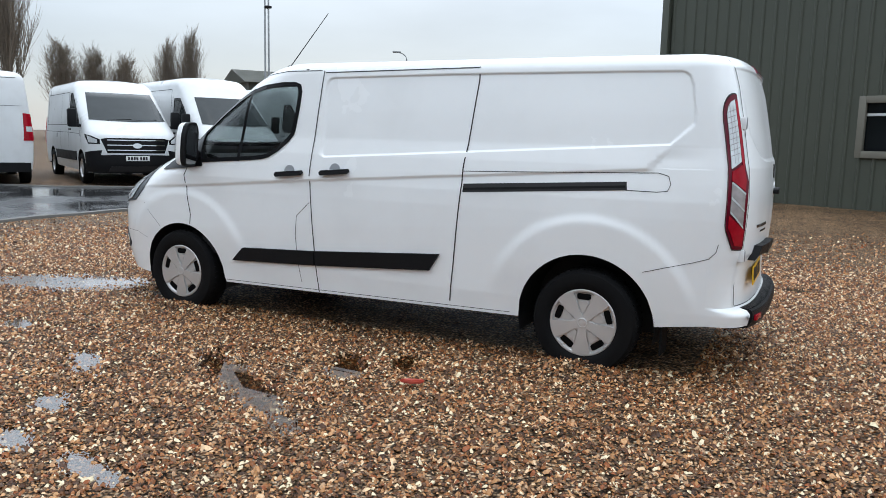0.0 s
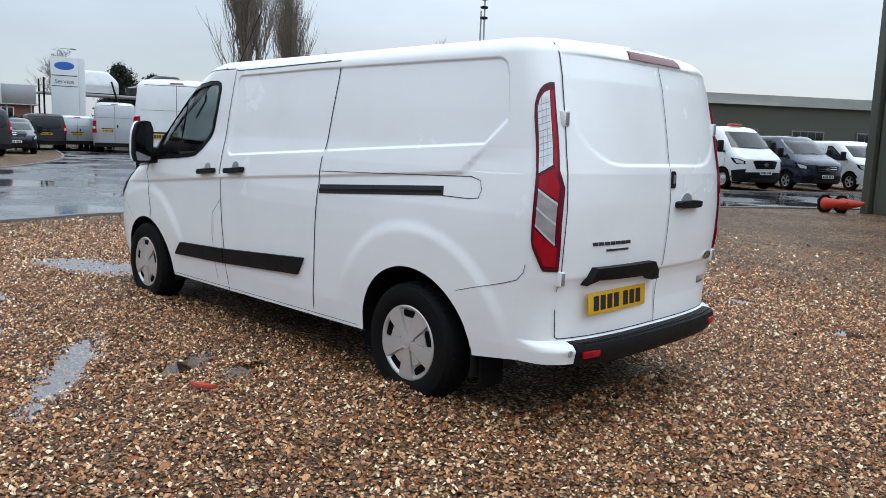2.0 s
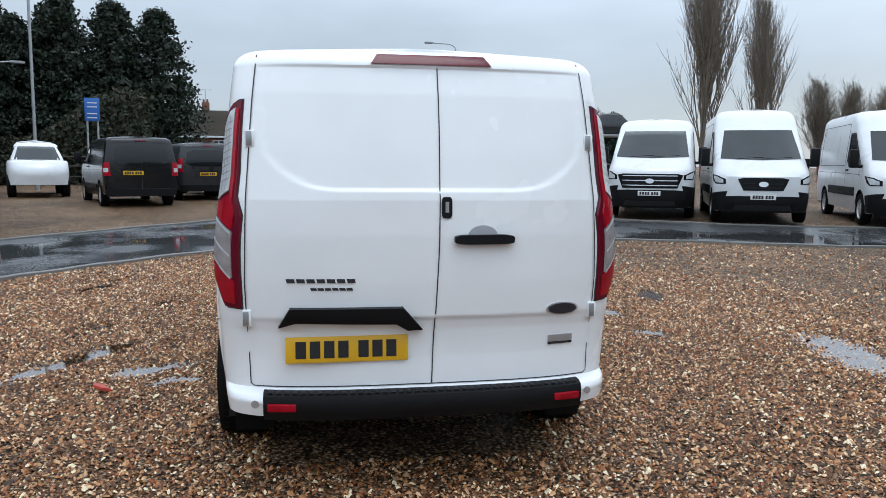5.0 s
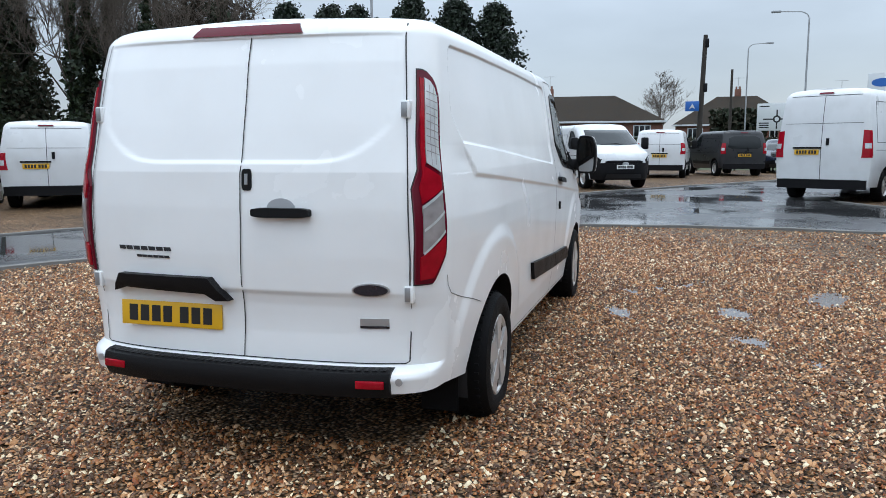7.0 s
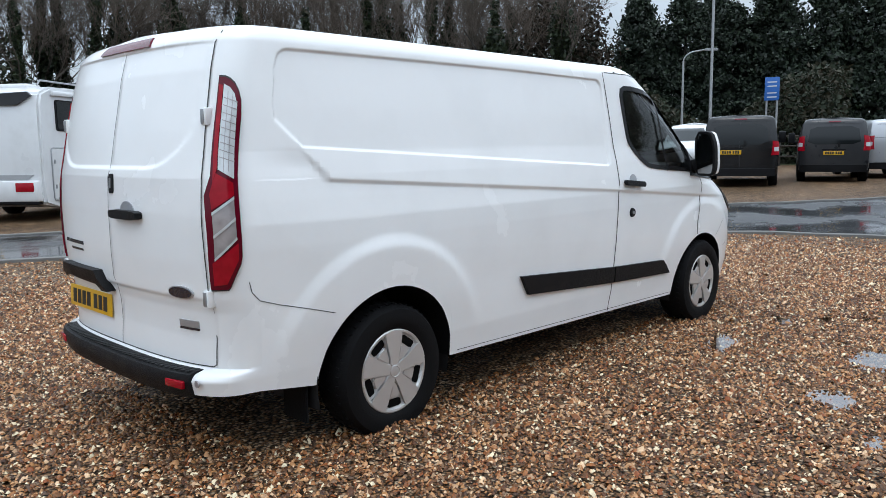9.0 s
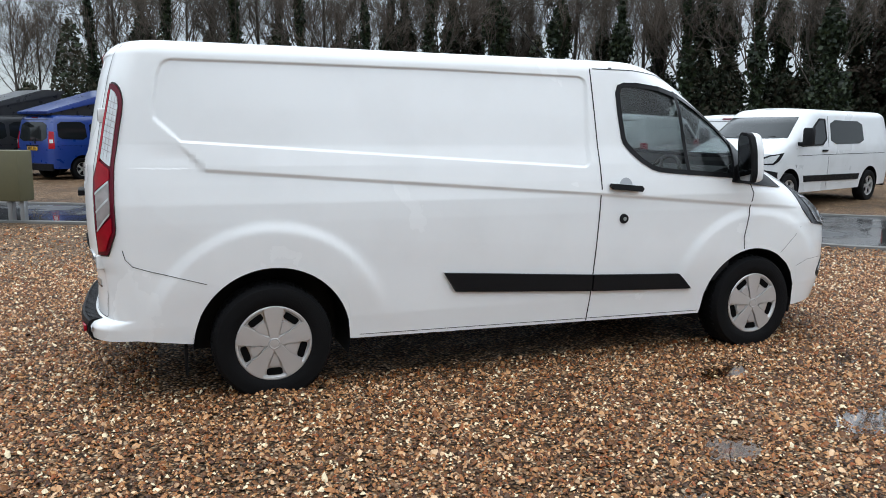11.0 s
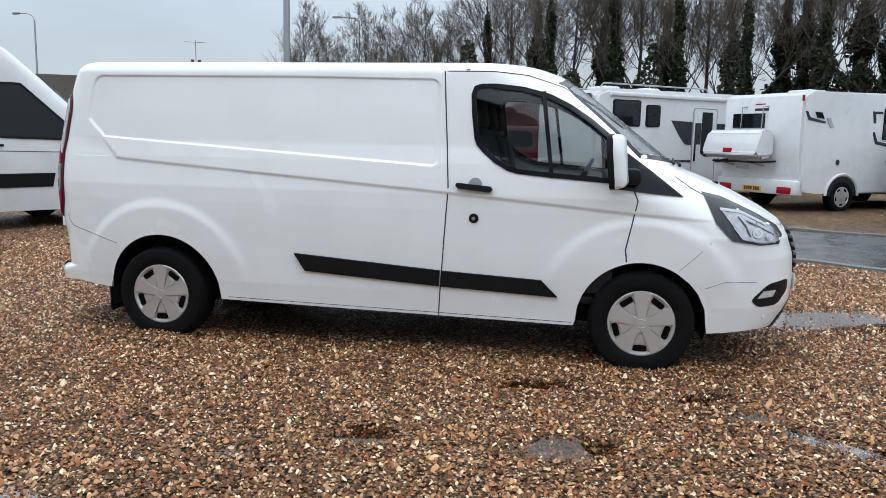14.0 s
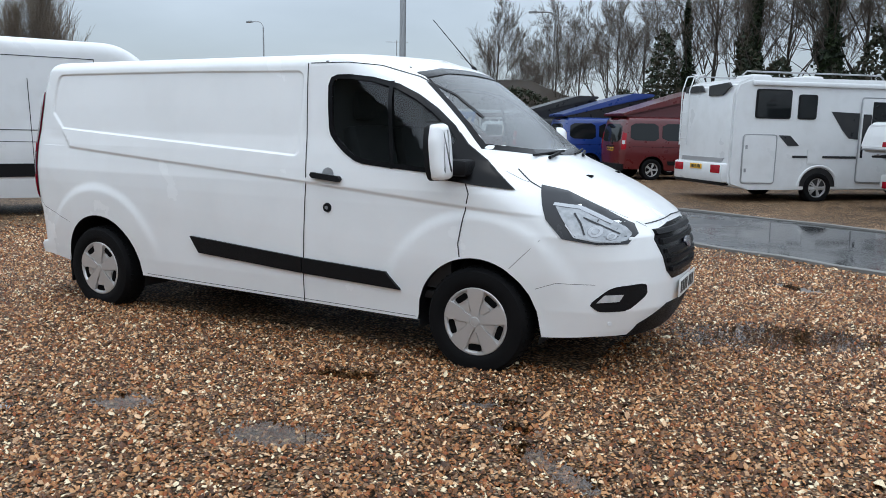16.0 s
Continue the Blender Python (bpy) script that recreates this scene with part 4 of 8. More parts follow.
part("sticker_bar", bm, M_BADGE, st)
bm = bmesh.new()
S.patch(bm, "rear", [(0.235, 1.878), (-0.29, 1.878), (-0.262, 1.922), (0.207, 1.922)], 0.010, 1, 0.03, 0.03)
part("high_brake_lamp", bm, M_DARKRED, van, "dark red high brake lamp")
# rear bumper: black step between the white corners
bm = bmesh.new()
ys = np.linspace(-0.70, 0.70, 25)
prof = [(0.09, 0.488), (0.02, 0.486), (-0.006, 0.476), (-0.014, 0.455), (-0.012, 0.41), (0.01, 0.37), (0.12, 0.35)]
rows_b = [[bm.verts.new((S.rear(y, 0.44) + px, y, pz)) for px, pz in prof] for y in ys]
for a, b in zip(rows_b, rows_b[1:]):
    for k in range(len(prof) - 1):
        bm.faces.new((a[k], b[k], b[k + 1], a[k + 1]))
for r in (rows_b[0], rows_b[-1]):
    bm.faces.new(r)
rb = part("rear_bumper", bm, M_PLASTIC, van, "black plastic rear bumper step")
for k in range(40):
    bm = bmesh.new()
    y = -0.67 + 1.34 * k / 39
    x = S.rear(y, 0.44)
    box(bm, (x + 0.006, y - 0.011, 0.484), (x + 0.066, y + 0.011, 0.4875), 0.002)
    part("tread_rib", bm, M_PLASTIC, rb)
for sg in (1, -1):
    bm = bmesh.new()
    y = sg * 0.62
    x = S.rear(y, 0.44)
    box(bm, (x - 0.022, y - 0.06, 0.415), (x - 0.005, y + 0.06, 0.448), 0.004, Matrix.Translation((x, y, 0)) @ Matrix.Rotation(sg * -0.14, 4, "Z") @ Matrix.Translation((-x, -y, 0)))
    part("reflector", bm, M_REDLENS, rb, "red reflector")

# nose: grille, plate, lower intake, windscreen, wipers, washer jets, bonnet edge
bm = bmesh.new()
GR = [(-0.46, 0.905), (-0.50, 0.86), (-0.40, 0.66), (-0.33, 0.61), (0.33, 0.61), (0.40, 0.66), (0.50, 0.86), (0.46, 0.905), (0.2, 0.935), (-0.2, 0.935)]
S.patch(bm, "front", GR, 0.006, 1, 0.08, 0.03)
gr = part("grille", bm, M_GLOSSBLACK, van, "black trapezoid grille with dark bars")
for k in range(5):
    bm = bmesh.new()
    z = 0.655 + k * 0.058
    wd = 0.36 + 0.028 * k
    S.patch(bm, "front", [(-wd, z), (wd, z), (wd, z + 0.026), (-wd, z + 0.026)], 0.022, 1, 0.08, 0.02)
    part("grille_bar", bm, M_PLASTIC, gr)
bm = bmesh.new()
S.patch(bm, "front", [(0.085 * math.cos(a), 0.80 + 0.035 * math.sin(a)) for a in np.linspace(0, 2 * math.pi, 25)[:-1]], 0.032, 1, 0.1, 0.02)
part("oval_badge", bm, M_BADGE, gr)
bm = bmesh.new()
S.patch(bm, "front", [(-0.62, 0.285), (0.62, 0.285), (0.58, 0.36), (0.36, 0.46), (-0.36, 0.46), (-0.58, 0.36)], 0.008, 1, 0.08, 0.03)
part("lower_intake", bm, M_PLASTIC, van, "black lower intake mesh")
pm = S.place("front", 0, 0.535, 0.012)
make_plate(van, Matrix.Translation(pm) @ Matrix(((0, 0, 1, 0), (1, 0, 0, 0), (0, 1, 0, 0), (0, 0, 0, 1))), M_PLATEW)
bm = bmesh.new()
S.patch(bm, "front", SCREEN, -0.006, 1, 0.08, 0.0)
ws = part("windscreen", bm, M_WETGLASS, van, "clear windscreen wet with rain")
ws.visible_shadow = False
bm = bmesh.new()
S.band(bm, "front", SCREEN, 0.034, 0.003)
part("windscreen_seal", bm, M_GLOSSBLACK, van)
bm = bmesh.new()
for sg in (1, -1):
    S.seam(bm, "front", [(sg * 0.835, 1.235), (sg * 0.83, 1.19), (sg * 0.76, 1.12), (sg * 0.60, 0.99), (sg * 0.50, 0.93)], 0.003, 0.002)
S.seam(bm, "front", [(-0.50, 0.945), (0, 0.965), (0.50, 0.945)], 0.006, 0.002)
part("bonnet_gap", bm, M_SEAM, body)
for yy, sg in ((0.10, 1), (-0.52, 1)):
    bm = bmesh.new()
    a, b = S.place("front", yy - 0.02, 1.325, 0.03), S.place("front", yy + 0.44, 1.345, 0.03)
    pipe(bm, [tuple(a), tuple(b)], 0.008, 6)
    pipe(bm, [tuple(S.place("front", yy + 0.12, 1.31, 0.025)), tuple(S.place("front", yy + 0.30, 1.335, 0.04))], 0.011, 6)
    part("wiper", bm, M_PLASTIC, van, "black wiper arm and blade")
for yy in (0.33, -0.33):
    bm = bmesh.new()
    p = S.place("front", yy, 1.20, 0.004)
    box(bm, p - Vector((0.02, 0.02, 0.008)), p + Vector((0.02, 0.02, 0.008)), 0.005)
    part("washer_jet", bm, M_PLASTIC, van)
# aerial and roof clip
bm = bmesh.new()
rod(bm, (2.56, 0.52, 1.925), (2.54, 0.52, 1.955), 0.022, 0.014, 12)
rod(bm, (2.54, 0.52, 1.95), (2.17, 0.545, 2.33), 0.0045, 0.003, 6)
part("aerial", bm, M_PLASTIC, van, "thin black whip aerial")

# cabin: floor, bulkhead, dashboard, wheel, seats
bm = bmesh.new()
box(bm, (2.12, -0.84, 0.42), (2.16, 0.84, 1.90), 0.01)
part("bulkhead", bm, M_LINER, van, "grey cabin bulkhead")
bm = bmesh.new()
box(bm, (2.16, -0.86, 0.42), (3.45, 0.86, 0.47), 0.01)
part("cabin_floor", bm, M_CABIN, van)
bm = bmesh.new()
slab(bm, [(2.95, 0.85), (2.92, 1.05), (3.02, 1.22), (3.20, 1.27), (3.42, 1.25), (3.42, 0.85)], -0.76, 0.76, Matrix(((1, 0, 0, 0), (0, 0, 1, 0), (0, 1, 0, 0), (0, 0, 0, 1))), 0.03)
part("dashboard", bm, M_CABIN, van, "black moulded dashboard")
bm = bmesh.new()
swm = Matrix.Translation((2.86, -0.42, 1.17)) @ Matrix.Rotation(radians(-62), 4, "Y")
lathe(bm, [(0.185 + 0.014 * math.cos(a), 0.014 * math.sin(a)) for a in np.linspace(0, 2 * math.pi, 9)[:-1]], swm, 28, closed=True)
for k in range(3):
    a = 2 * math.pi * k / 3 + 0.5
    rod(bm, swm @ Vector((0, 0, 0)), swm @ Vector((0.18 * math.cos(a), 0.18 * math.sin(a), 0)), 0.02, 0.014, 8)
rod(bm, swm @ Vector((0, 0, 0.03)), swm @ Vector((0, 0, -0.25)), 0.05, 0.04, 12)
part("steering_wheel", bm, M_CABIN, van, "black steering wheel")
for yy, wd in ((-0.45, 0.25), (0.12, 0.22), (0.55, 0.22)):
    bm = bmesh.new()
    box(bm, (2.30, yy - wd, 0.78), (2.80, yy + wd, 0.92), 0.05)
    st = part("seat", bm, M_SEAT, van, "dark cloth seat")
    bm = bmesh.new()
    box(bm, (-0.07, -wd, 0.0), (0.07, wd, 0.62), 0.05, Matrix.Translation((2.32, yy, 0.88)) @ Matrix.Rotation(radians(-12), 4, "Y"))
    part("backrest", bm, M_SEAT, st)
    bm = bmesh.new()
    box(bm, (-0.05, -0.13, 0.66), (0.05, 0.13, 0.86), 0.04, Matrix.Translation((2.32, yy, 0.88)) @ Matrix.Rotation(radians(-12), 4, "Y"))
    part("headrest", bm, M_SEAT, st)


# ---- ground, road and kerbs ----
def ground_mat():
    m = bpy.data.materials.new("wet_gravel")
    m.use_nodes = True
    n, l = m.node_tree.nodes, m.node_tree.links
    b = n["Principled BSDF"]
    tc = n.new("ShaderNodeTexCoord")
    vo = n.new("ShaderNodeTexVoronoi")
    vo.inputs["Scale"].default_value = 50.0
    l.new(tc.outputs["Object"], vo.inputs["Vector"])
    sep = n.new("ShaderNodeSeparateColor")
    l.new(vo.outputs["Color"], sep.inputs[0])
    cr = n.new("ShaderNodeValToRGB")
    e = cr.color_ramp.elements
    stops = [(0.0, (0.055, 0.030, 0.016)), (0.16, (0.20, 0.10, 0.045)), (0.34, (0.36, 0.205, 0.10)), (0.5, (0.12, 0.068, 0.036)), (0.66, (0.46, 0.30, 0.175)), (0.84, (0.62, 0.46, 0.31)), (1.0, (0.26, 0.125, 0.055))]
    while len(e) < len(stops):
        e.new(0.5)
    for k, (p, c) in enumerate(stops):
        e[k].position, e[k].color = p, (*c, 1)
    l.new(sep.outputs[0], cr.inputs[0])
    # shade in the gaps between the stones, painted into the colour
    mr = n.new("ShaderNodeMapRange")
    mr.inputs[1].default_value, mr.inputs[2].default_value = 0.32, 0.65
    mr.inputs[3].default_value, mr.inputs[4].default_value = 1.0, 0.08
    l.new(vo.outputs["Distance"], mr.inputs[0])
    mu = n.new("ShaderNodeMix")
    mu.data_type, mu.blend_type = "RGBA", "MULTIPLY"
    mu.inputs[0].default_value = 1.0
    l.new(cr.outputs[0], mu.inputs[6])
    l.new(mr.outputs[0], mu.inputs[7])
    # broad damp and silty patches
    nz = n.new("ShaderNodeTexNoise")
    nz.inputs["Scale"].default_value, nz.inputs["Detail"].default_value = 0.55, 5.0
    l.new(tc.outputs["Object"], nz.inputs[0])
    m2 = n.new("ShaderNodeMapRange")
    m2.inputs[1].default_value, m2.inputs[2].default_value = 0.35, 0.68
    m2.inputs[3].default_value, m2.inputs[4].default_value = 0.72, 1.22
    l.new(nz.outputs["Fac"], m2.inputs[0])
    mv = n.new("ShaderNodeMix")
    mv.data_type, mv.blend_type = "RGBA", "MULTIPLY"
    mv.inputs[0].default_value = 1.0
    l.new(mu.outputs[2], mv.inputs[6])
    l.new(m2.outputs[0], mv.inputs[7])
    # scattered clusters of darker and paler stones
    nc = n.new("ShaderNodeTexNoise")
    nc.inputs["Scale"].default_value, nc.inputs["Detail"].default_value = 4.0, 9.0
    nc.inputs["Roughness"].default_value = 0.8
    l.new(tc.outputs["Object"], nc.inputs[0])
    m3 = n.new("ShaderNodeMapRange")
    m3.inputs[1].default_value, m3.inputs[2].default_value = 0.34, 0.66
    m3.inputs[3].default_value, m3.inputs[4].default_value = 0.35, 1.45
    l.new(nc.outputs["Fac"], m3.inputs[0])
    mw = n.new("ShaderNodeMix")
    mw.data_type, mw.blend_type = "RGBA", "MULTIPLY"
    mw.inputs[0].default_value = 1.0
    l.new(mv.outputs[2], mw.inputs[6])
    l.new(m3.outputs[0], mw.inputs[7])
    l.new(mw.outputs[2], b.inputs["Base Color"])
    b.inputs["Roughness"].default_value = 0.55
    b.inputs["Specular IOR Level"].default_value = 0.08
    bp = n.new("ShaderNodeBump")
    bp.inputs["Strength"].default_value, bp.inputs["Distance"].default_value = 0.9, 0.015
    bp.invert = True
    l.new(vo.outputs["Distance"], bp.inputs["Height"])
    l.new(bp.outputs[0], b.inputs["Normal"])
    return m


def road_mat():
    m = bpy.data.materials.new("wet_asphalt")
    m.use_nodes = True
    n, l = m.node_tree.nodes, m.node_tree.links
    b = n["Principled BSDF"]
    tc = n.new("ShaderNodeTexCoord")
    nz = n.new("ShaderNodeTexNoise")
    nz.inputs["Scale"].default_value, nz.inputs["Detail"].default_value = 0.5, 6.0
    l.new(tc.outputs["Object"], nz.inputs[0])
    fi = n.new("ShaderNodeTexNoise")
    fi.inputs["Scale"].default_value = 90.0
    l.new(tc.outputs["Object"], fi.inputs[0])
    cr = n.new("ShaderNodeMix")
    cr.data_type = "RGBA"
    cr.inputs[6].default_value, cr.inputs[7].default_value = (0.022, 0.023, 0.025, 1), (0.065, 0.065, 0.066, 1)
    l.new(fi.outputs["Fac"], cr.inputs[0])
    l.new(cr.outputs[2], b.inputs["Base Color"])
    mr = n.new("ShaderNodeMapRange")
    mr.inputs[1].default_value, mr.inputs[2].default_value = 0.42, 0.58
    mr.inputs[3].default_value, mr.inputs[4].default_value = 0.05, 0.34
    l.new(nz.outputs["Fac"], mr.inputs[0])
    l.new(mr.outputs[0], b.inputs["Roughness"])
    mb = n.new("ShaderNodeMapRange")
    mb.inputs[1].default_value, mb.inputs[2].default_value = 0.42, 0.58
    mb.inputs[3].default_value, mb.inputs[4].default_value = 0.02, 0.35
    l.new(nz.outputs["Fac"], mb.inputs[0])
    bp = n.new("ShaderNodeBump")
    bp.inputs["Distance"].default_value = 0.004
    l.new(mb.outputs[0], bp.inputs["Strength"])
    l.new(fi.outputs["Fac"], bp.inputs["Height"])
    l.new(bp.outputs[0], b.inputs["Normal"])
    return m


M_GRAVEL, M_ROAD = ground_mat(), road_mat()
M_KERB = mat("kerb_concrete", (0.16, 0.155, 0.145), 0.7, var=0.25, scale=5, bump=0.4, bscale=80)
M_GRASS = mat("rough_grass", (0.045, 0.06, 0.018), 0.9, var=0.5, scale=3.0, bump=0.8, bscale=30)

# near edge of the access road round the gravel stand, and its far edges
NEAR = [(-22, 20.5), (-12, 14.4), (-3.5, 9.05), (0.9, 6.95), (3.4, 5.3), (4.8, 4.55), (5.8, 3.85), (6.6, 3.2), (7.6, 2.3), (8.4, 1.3), (8.9, 0.1), (9.15, -1.4), (9.2, -3.0), (9.0, -4.6), (8.6, -6.0), (7.9, -7.5), (7.4, -9.0), (6.8, -11.6), (6.2, -13.0), (4.4, -16.6), (2.2, -21.0), (-3.0, -32.0)]
FAR_A = [(-20, 23.2), (-10, 16.6), (-4.3, 12.6), (1.8, 10.45), (4.5, 8.9), (6.0, 8.0), (7.2, 7.15), (8.4, 6.65), (10.2, 5.2), (11.9, 3.8), (13.2, 2.6), (14.5, 1.6), (16.2, 0.6), (18.0, -0.8), (21.0, -3.0), (24.5, -5.2), (30.0, -7.6), (46.0, -12.0)]
FAR_B = [(46.0, -22.0), (28.0, -14.0), (20.0, -8.6), (15.6, -5.0), (13.9, -5.6), (12.9, -6.8), (11.7, -8.6), (11.0, -10.0), (10.6, -12.0), (9.8, -15.8), (9.6, -17.6), (8.4, -21.4), (5.5, -28.0), (2.5, -34.0)]

# rain puddles in the gravel: centre, half axes and turn
PUDDLES = [(5.2, 0.9, 0.85, 0.42, 20), (1.62, 2.18, 0.80, 0.12, 148), (1.30, 1.59, 0.24, 0.11, 120), (1.0, 1.39, 0.16, 0.08, 120), (2.75, 2.31, 0.30, 0.10, 150), (3.87, 1.97, 0.24, 0.10, 150), (2.25, 2.91, 0.17, 0.09, 140), (1.40, 3.37, 0.26, 0.09, 160), (1.97, 3.31, 0.15, 0.08, 150), (4.86, 2.83, 0.32, 0.12, 150),
           (1.12, -3.59, 0.78, 0.28, 175), (0.06, -3.39, 0.17, 0.09, 170), (-1.13, -2.76, 0.2, 0.12, 160), (2.68, -1.40, 0.22, 0.11, 10), (3.62, -1.47, 0.20, 0.07, 30), (3.87, -1.71, 0.14, 0.07, 20), (4.2, -2.05, 0.30, 0.09, 150), (2.91, -2.32, 0.25, 0.12, 10), (1.92, -2.37, 0.14, 0.12, 0), (3.75, -3.2, 0.42, 0.18, 160), (1.39, -2.72, 0.10, 0.06, 0)]
MOUNDS = [(0.05, 1.0, 0.068), (3.26, 1.0, 0.058), (0.0, -1.01, 0.038), (3.30, -1.0, 0.006)]


def ground_h(x, y):
    """Height of the gravel with its waves, puddle hollows and the stones heaped against the wheels."""
    x, y = np.asarray(x, float), np.asarray(y, float)
    t = np.clip(x - 2.0, 0, 18)
    z = 0.03 + 0.0135 * t * (t / (t + 1.5))
    line = np.array(NEAR)
    room = np.clip((np.interp(y, line[::-1, 1], line[::-1, 0]) - x - 0.15) / 0.8, 0, 1) * np.clip((y + 15) / 3, 0, 1) * np.clip((x + 11) / 3, 0, 1)
    wave = 0.0045 * np.sin(1.7 * x + 0.6 * y + 1) * np.sin(1.3 * y - 0.5 * x) + 0.0035 * np.sin(5.1 * x + 2.3 * y) * np.sin(4.3 * y - 1.9 * x + 2) + 0.0035 * np.sin(13.1 * x - 7.3 * y + 1.2) * np.sin(11.7 * y + 6.1 * x) + 0.0025 * np.sin(29 * x + 17 * y) * np.sin(31 * y - 13 * x)
    z = z + wave * room
    dip = np.zeros_like(z)
    for k, (px, py, a, b, ang) in enumerate(PUDDLES):
        c, s = math.cos(radians(ang)), math.sin(radians(ang))
        u, v = ((x - px) * c + (y - py) * s) / (a * 1.3), (-(x - px) * s + (y - py) * c) / (b * 1.3)
        t = np.arctan2(v, u)
        f = 0.90 + 0.11 * np.sin(2 * t + k) + 0.08 * np.sin(3 * t + 2.3 * k)
        dip = np.maximum(dip, np.clip(1 - (u * u + v * v) / (f * f), 0, 1) ** 1.1)
    z = z - 0.027 * dip
    for px, py, h in MOUNDS:
        z = z + h * np.exp(-((x - px) / 0.30) ** 2 - ((y - py) / 0.13) ** 2)
    return z


bm = bmesh.new()
gx = sorted(set(list(np.arange(-14, 24.1, 1.0)) + [-900, -300, -120, -60, -35, -22, 30, 40, 55, 80, 140, 320, 900]))
gy = sorted(set(list(np.arange(-26, 24.1, 2.0)) + [-900, -300, -120, -60, -40, 32, 45, 60, 120, 300, 900]))
gx, gy = [sorted(set(g) | set(np.arange(lo, hi, 0.07).round(4))) for g, lo, hi in ((gx, -5.0, 8.0), (gy, -6.5, 6.5))]
gh = ground_h(*np.meshgrid(gx, gy, indexing="ij"))
gv = [[bm.verts.new((x, y, gh[i, j])) for j, y in enumerate(gy)] for i, x in enumerate(gx)]
for i in range(len(gx) - 1):
    for j in range(len(gy) - 1):
        bm.faces.new((gv[i][j], gv[i + 1][j], gv[i + 1][j + 1], gv[i][j + 1]))
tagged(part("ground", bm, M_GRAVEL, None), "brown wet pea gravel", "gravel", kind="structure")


def resample(line, step):
    out = []
    for a, b in zip(line, line[1:]):
        a, b = Vector(a), Vector(b)
        n = max(1, int((b - a).length / step))
        out += [a.lerp(b, k / n) for k in range(n)]
    return out + [Vector(line[-1])]


def round_line(line, n=2):
    for _ in range(n):
        out = [line[0]]
        for a, b in zip(line, line[1:]):
            out += [tuple(np.array(a) * 0.75 + np.array(b) * 0.25), tuple(np.array(a) * 0.25 + np.array(b) * 0.75)]
        line = out + [line[-1]]
    return line


NEAR, FAR_A, FAR_B = round_line(NEAR), round_line(FAR_A), round_line(FAR_B)
bm = bmesh.new()
outline = NEAR + FAR_B[::-1] + FAR_A[::-1]
f = bm.faces.new([bm.verts.new((x, y, 0)) for x, y in outline])
bmesh.ops.triangulate(bm, faces=[f])
for x in np.arange(-12, 30, 1.5):
    bmesh.ops.bisect_plane(bm, geom=bm.verts[:] + bm.edges[:] + bm.faces[:], plane_co=(x, 0, 0), plane_no=(1, 0, 0))
for v in bm.verts:
    v.co.z = ground_z(v.co.x, v.co.y) + 0.012
for f in bm.faces:
    if f.normal.z < 0:
        f.normal_flip()
tagged(part("road", bm, M_ROAD, None), "wet dark asphalt access road with puddles", "road", kind="structure")

for nm, line in (("kerb_1", NEAR), ("kerb_2", FAR_A), ("kerb_3", FAR_B)):
    bm = bmesh.new()
    prev = None
    pts = resample(line, 0.6)
    for k, p in enumerate(pts):
        d = (pts[min(k + 1, len(pts) - 1)] - pts[max(k - 1, 0)]).normalized()
        nn = Vector((-d.y, d.x))
        z = ground_z(p.x, p.y)
        w, hgt = 0.045, 0.035 + 0.006 * math.sin(k * 1.7)
        cur = [bm.verts.new((*(p + nn * u), z + h)) for u, h in ((-w, -0.05), (-w, hgt), (-w + 0.015, hgt + 0.008), (w - 0.015, hgt + 0.008), (w, hgt), (w, -0.05))]
        if prev:
            for q in range(5):
                bm.faces.new((prev[q], cur[q], cur[q + 1], prev[q + 1]))
        prev = cur
    tagged(part(nm, bm, M_KERB, None), "worn grey concrete edging beside the road", "kerb", kind="structure")


# ---- other parked vehicles ----
def shell_of(q):
    W2, H, nose = q["W"] / 2, q["H"], q["wb"] + q["fo"]
    hf, cz, cx, tx, ro = q["hf"], q["cz"], q["cx"], q["tx"], q["ro"]
    return Shell(
        hw=[(0.2, W2 * 0.94), (0.5, W2 * 0.98), (0.9, W2), (1.1, W2 * 0.995), (1.0 + 0.3 * (H - 1), W2 * 0.965), (H, W2 * q.get("lean", 0.87))],
        xr=[(0.3, -ro), (0.9, -ro - 0.02), (1.2, -ro - 0.02), (1 + (H - 1) * 0.6, -ro + 0.03), (H, -ro + q.get("rake", 0.12))],
        xf=[(0.2, nose - 0.10), (0.45, nose), (0.75, nose), (hf - 0.08, nose - 0.03), (hf, nose - 0.10), (cz, cx), (H - 0.12, tx), (H, tx - 0.14)],
        xe=[(0.3, nose - 0.7), (hf, nose - 0.7), (cz, cx - 0.62), (H - 0.12, tx - 0.5), (H, tx - 0.62)],
        zt=H, rc=q.get("rc", 0.13), crown=0.03, ra=0.16, re=0.6, fe=q.get("fe", 0.72),
        arches=[(0, q["r"], q["r"] + 0.075), (q["wb"], q["r"], q["r"] + 0.075)], sill=((-2, 0.38), (-0.5, 0.34), (0.5, 0.30), (q["wb"], 0.27), (q["wb"] + 1.2, 0.27)))


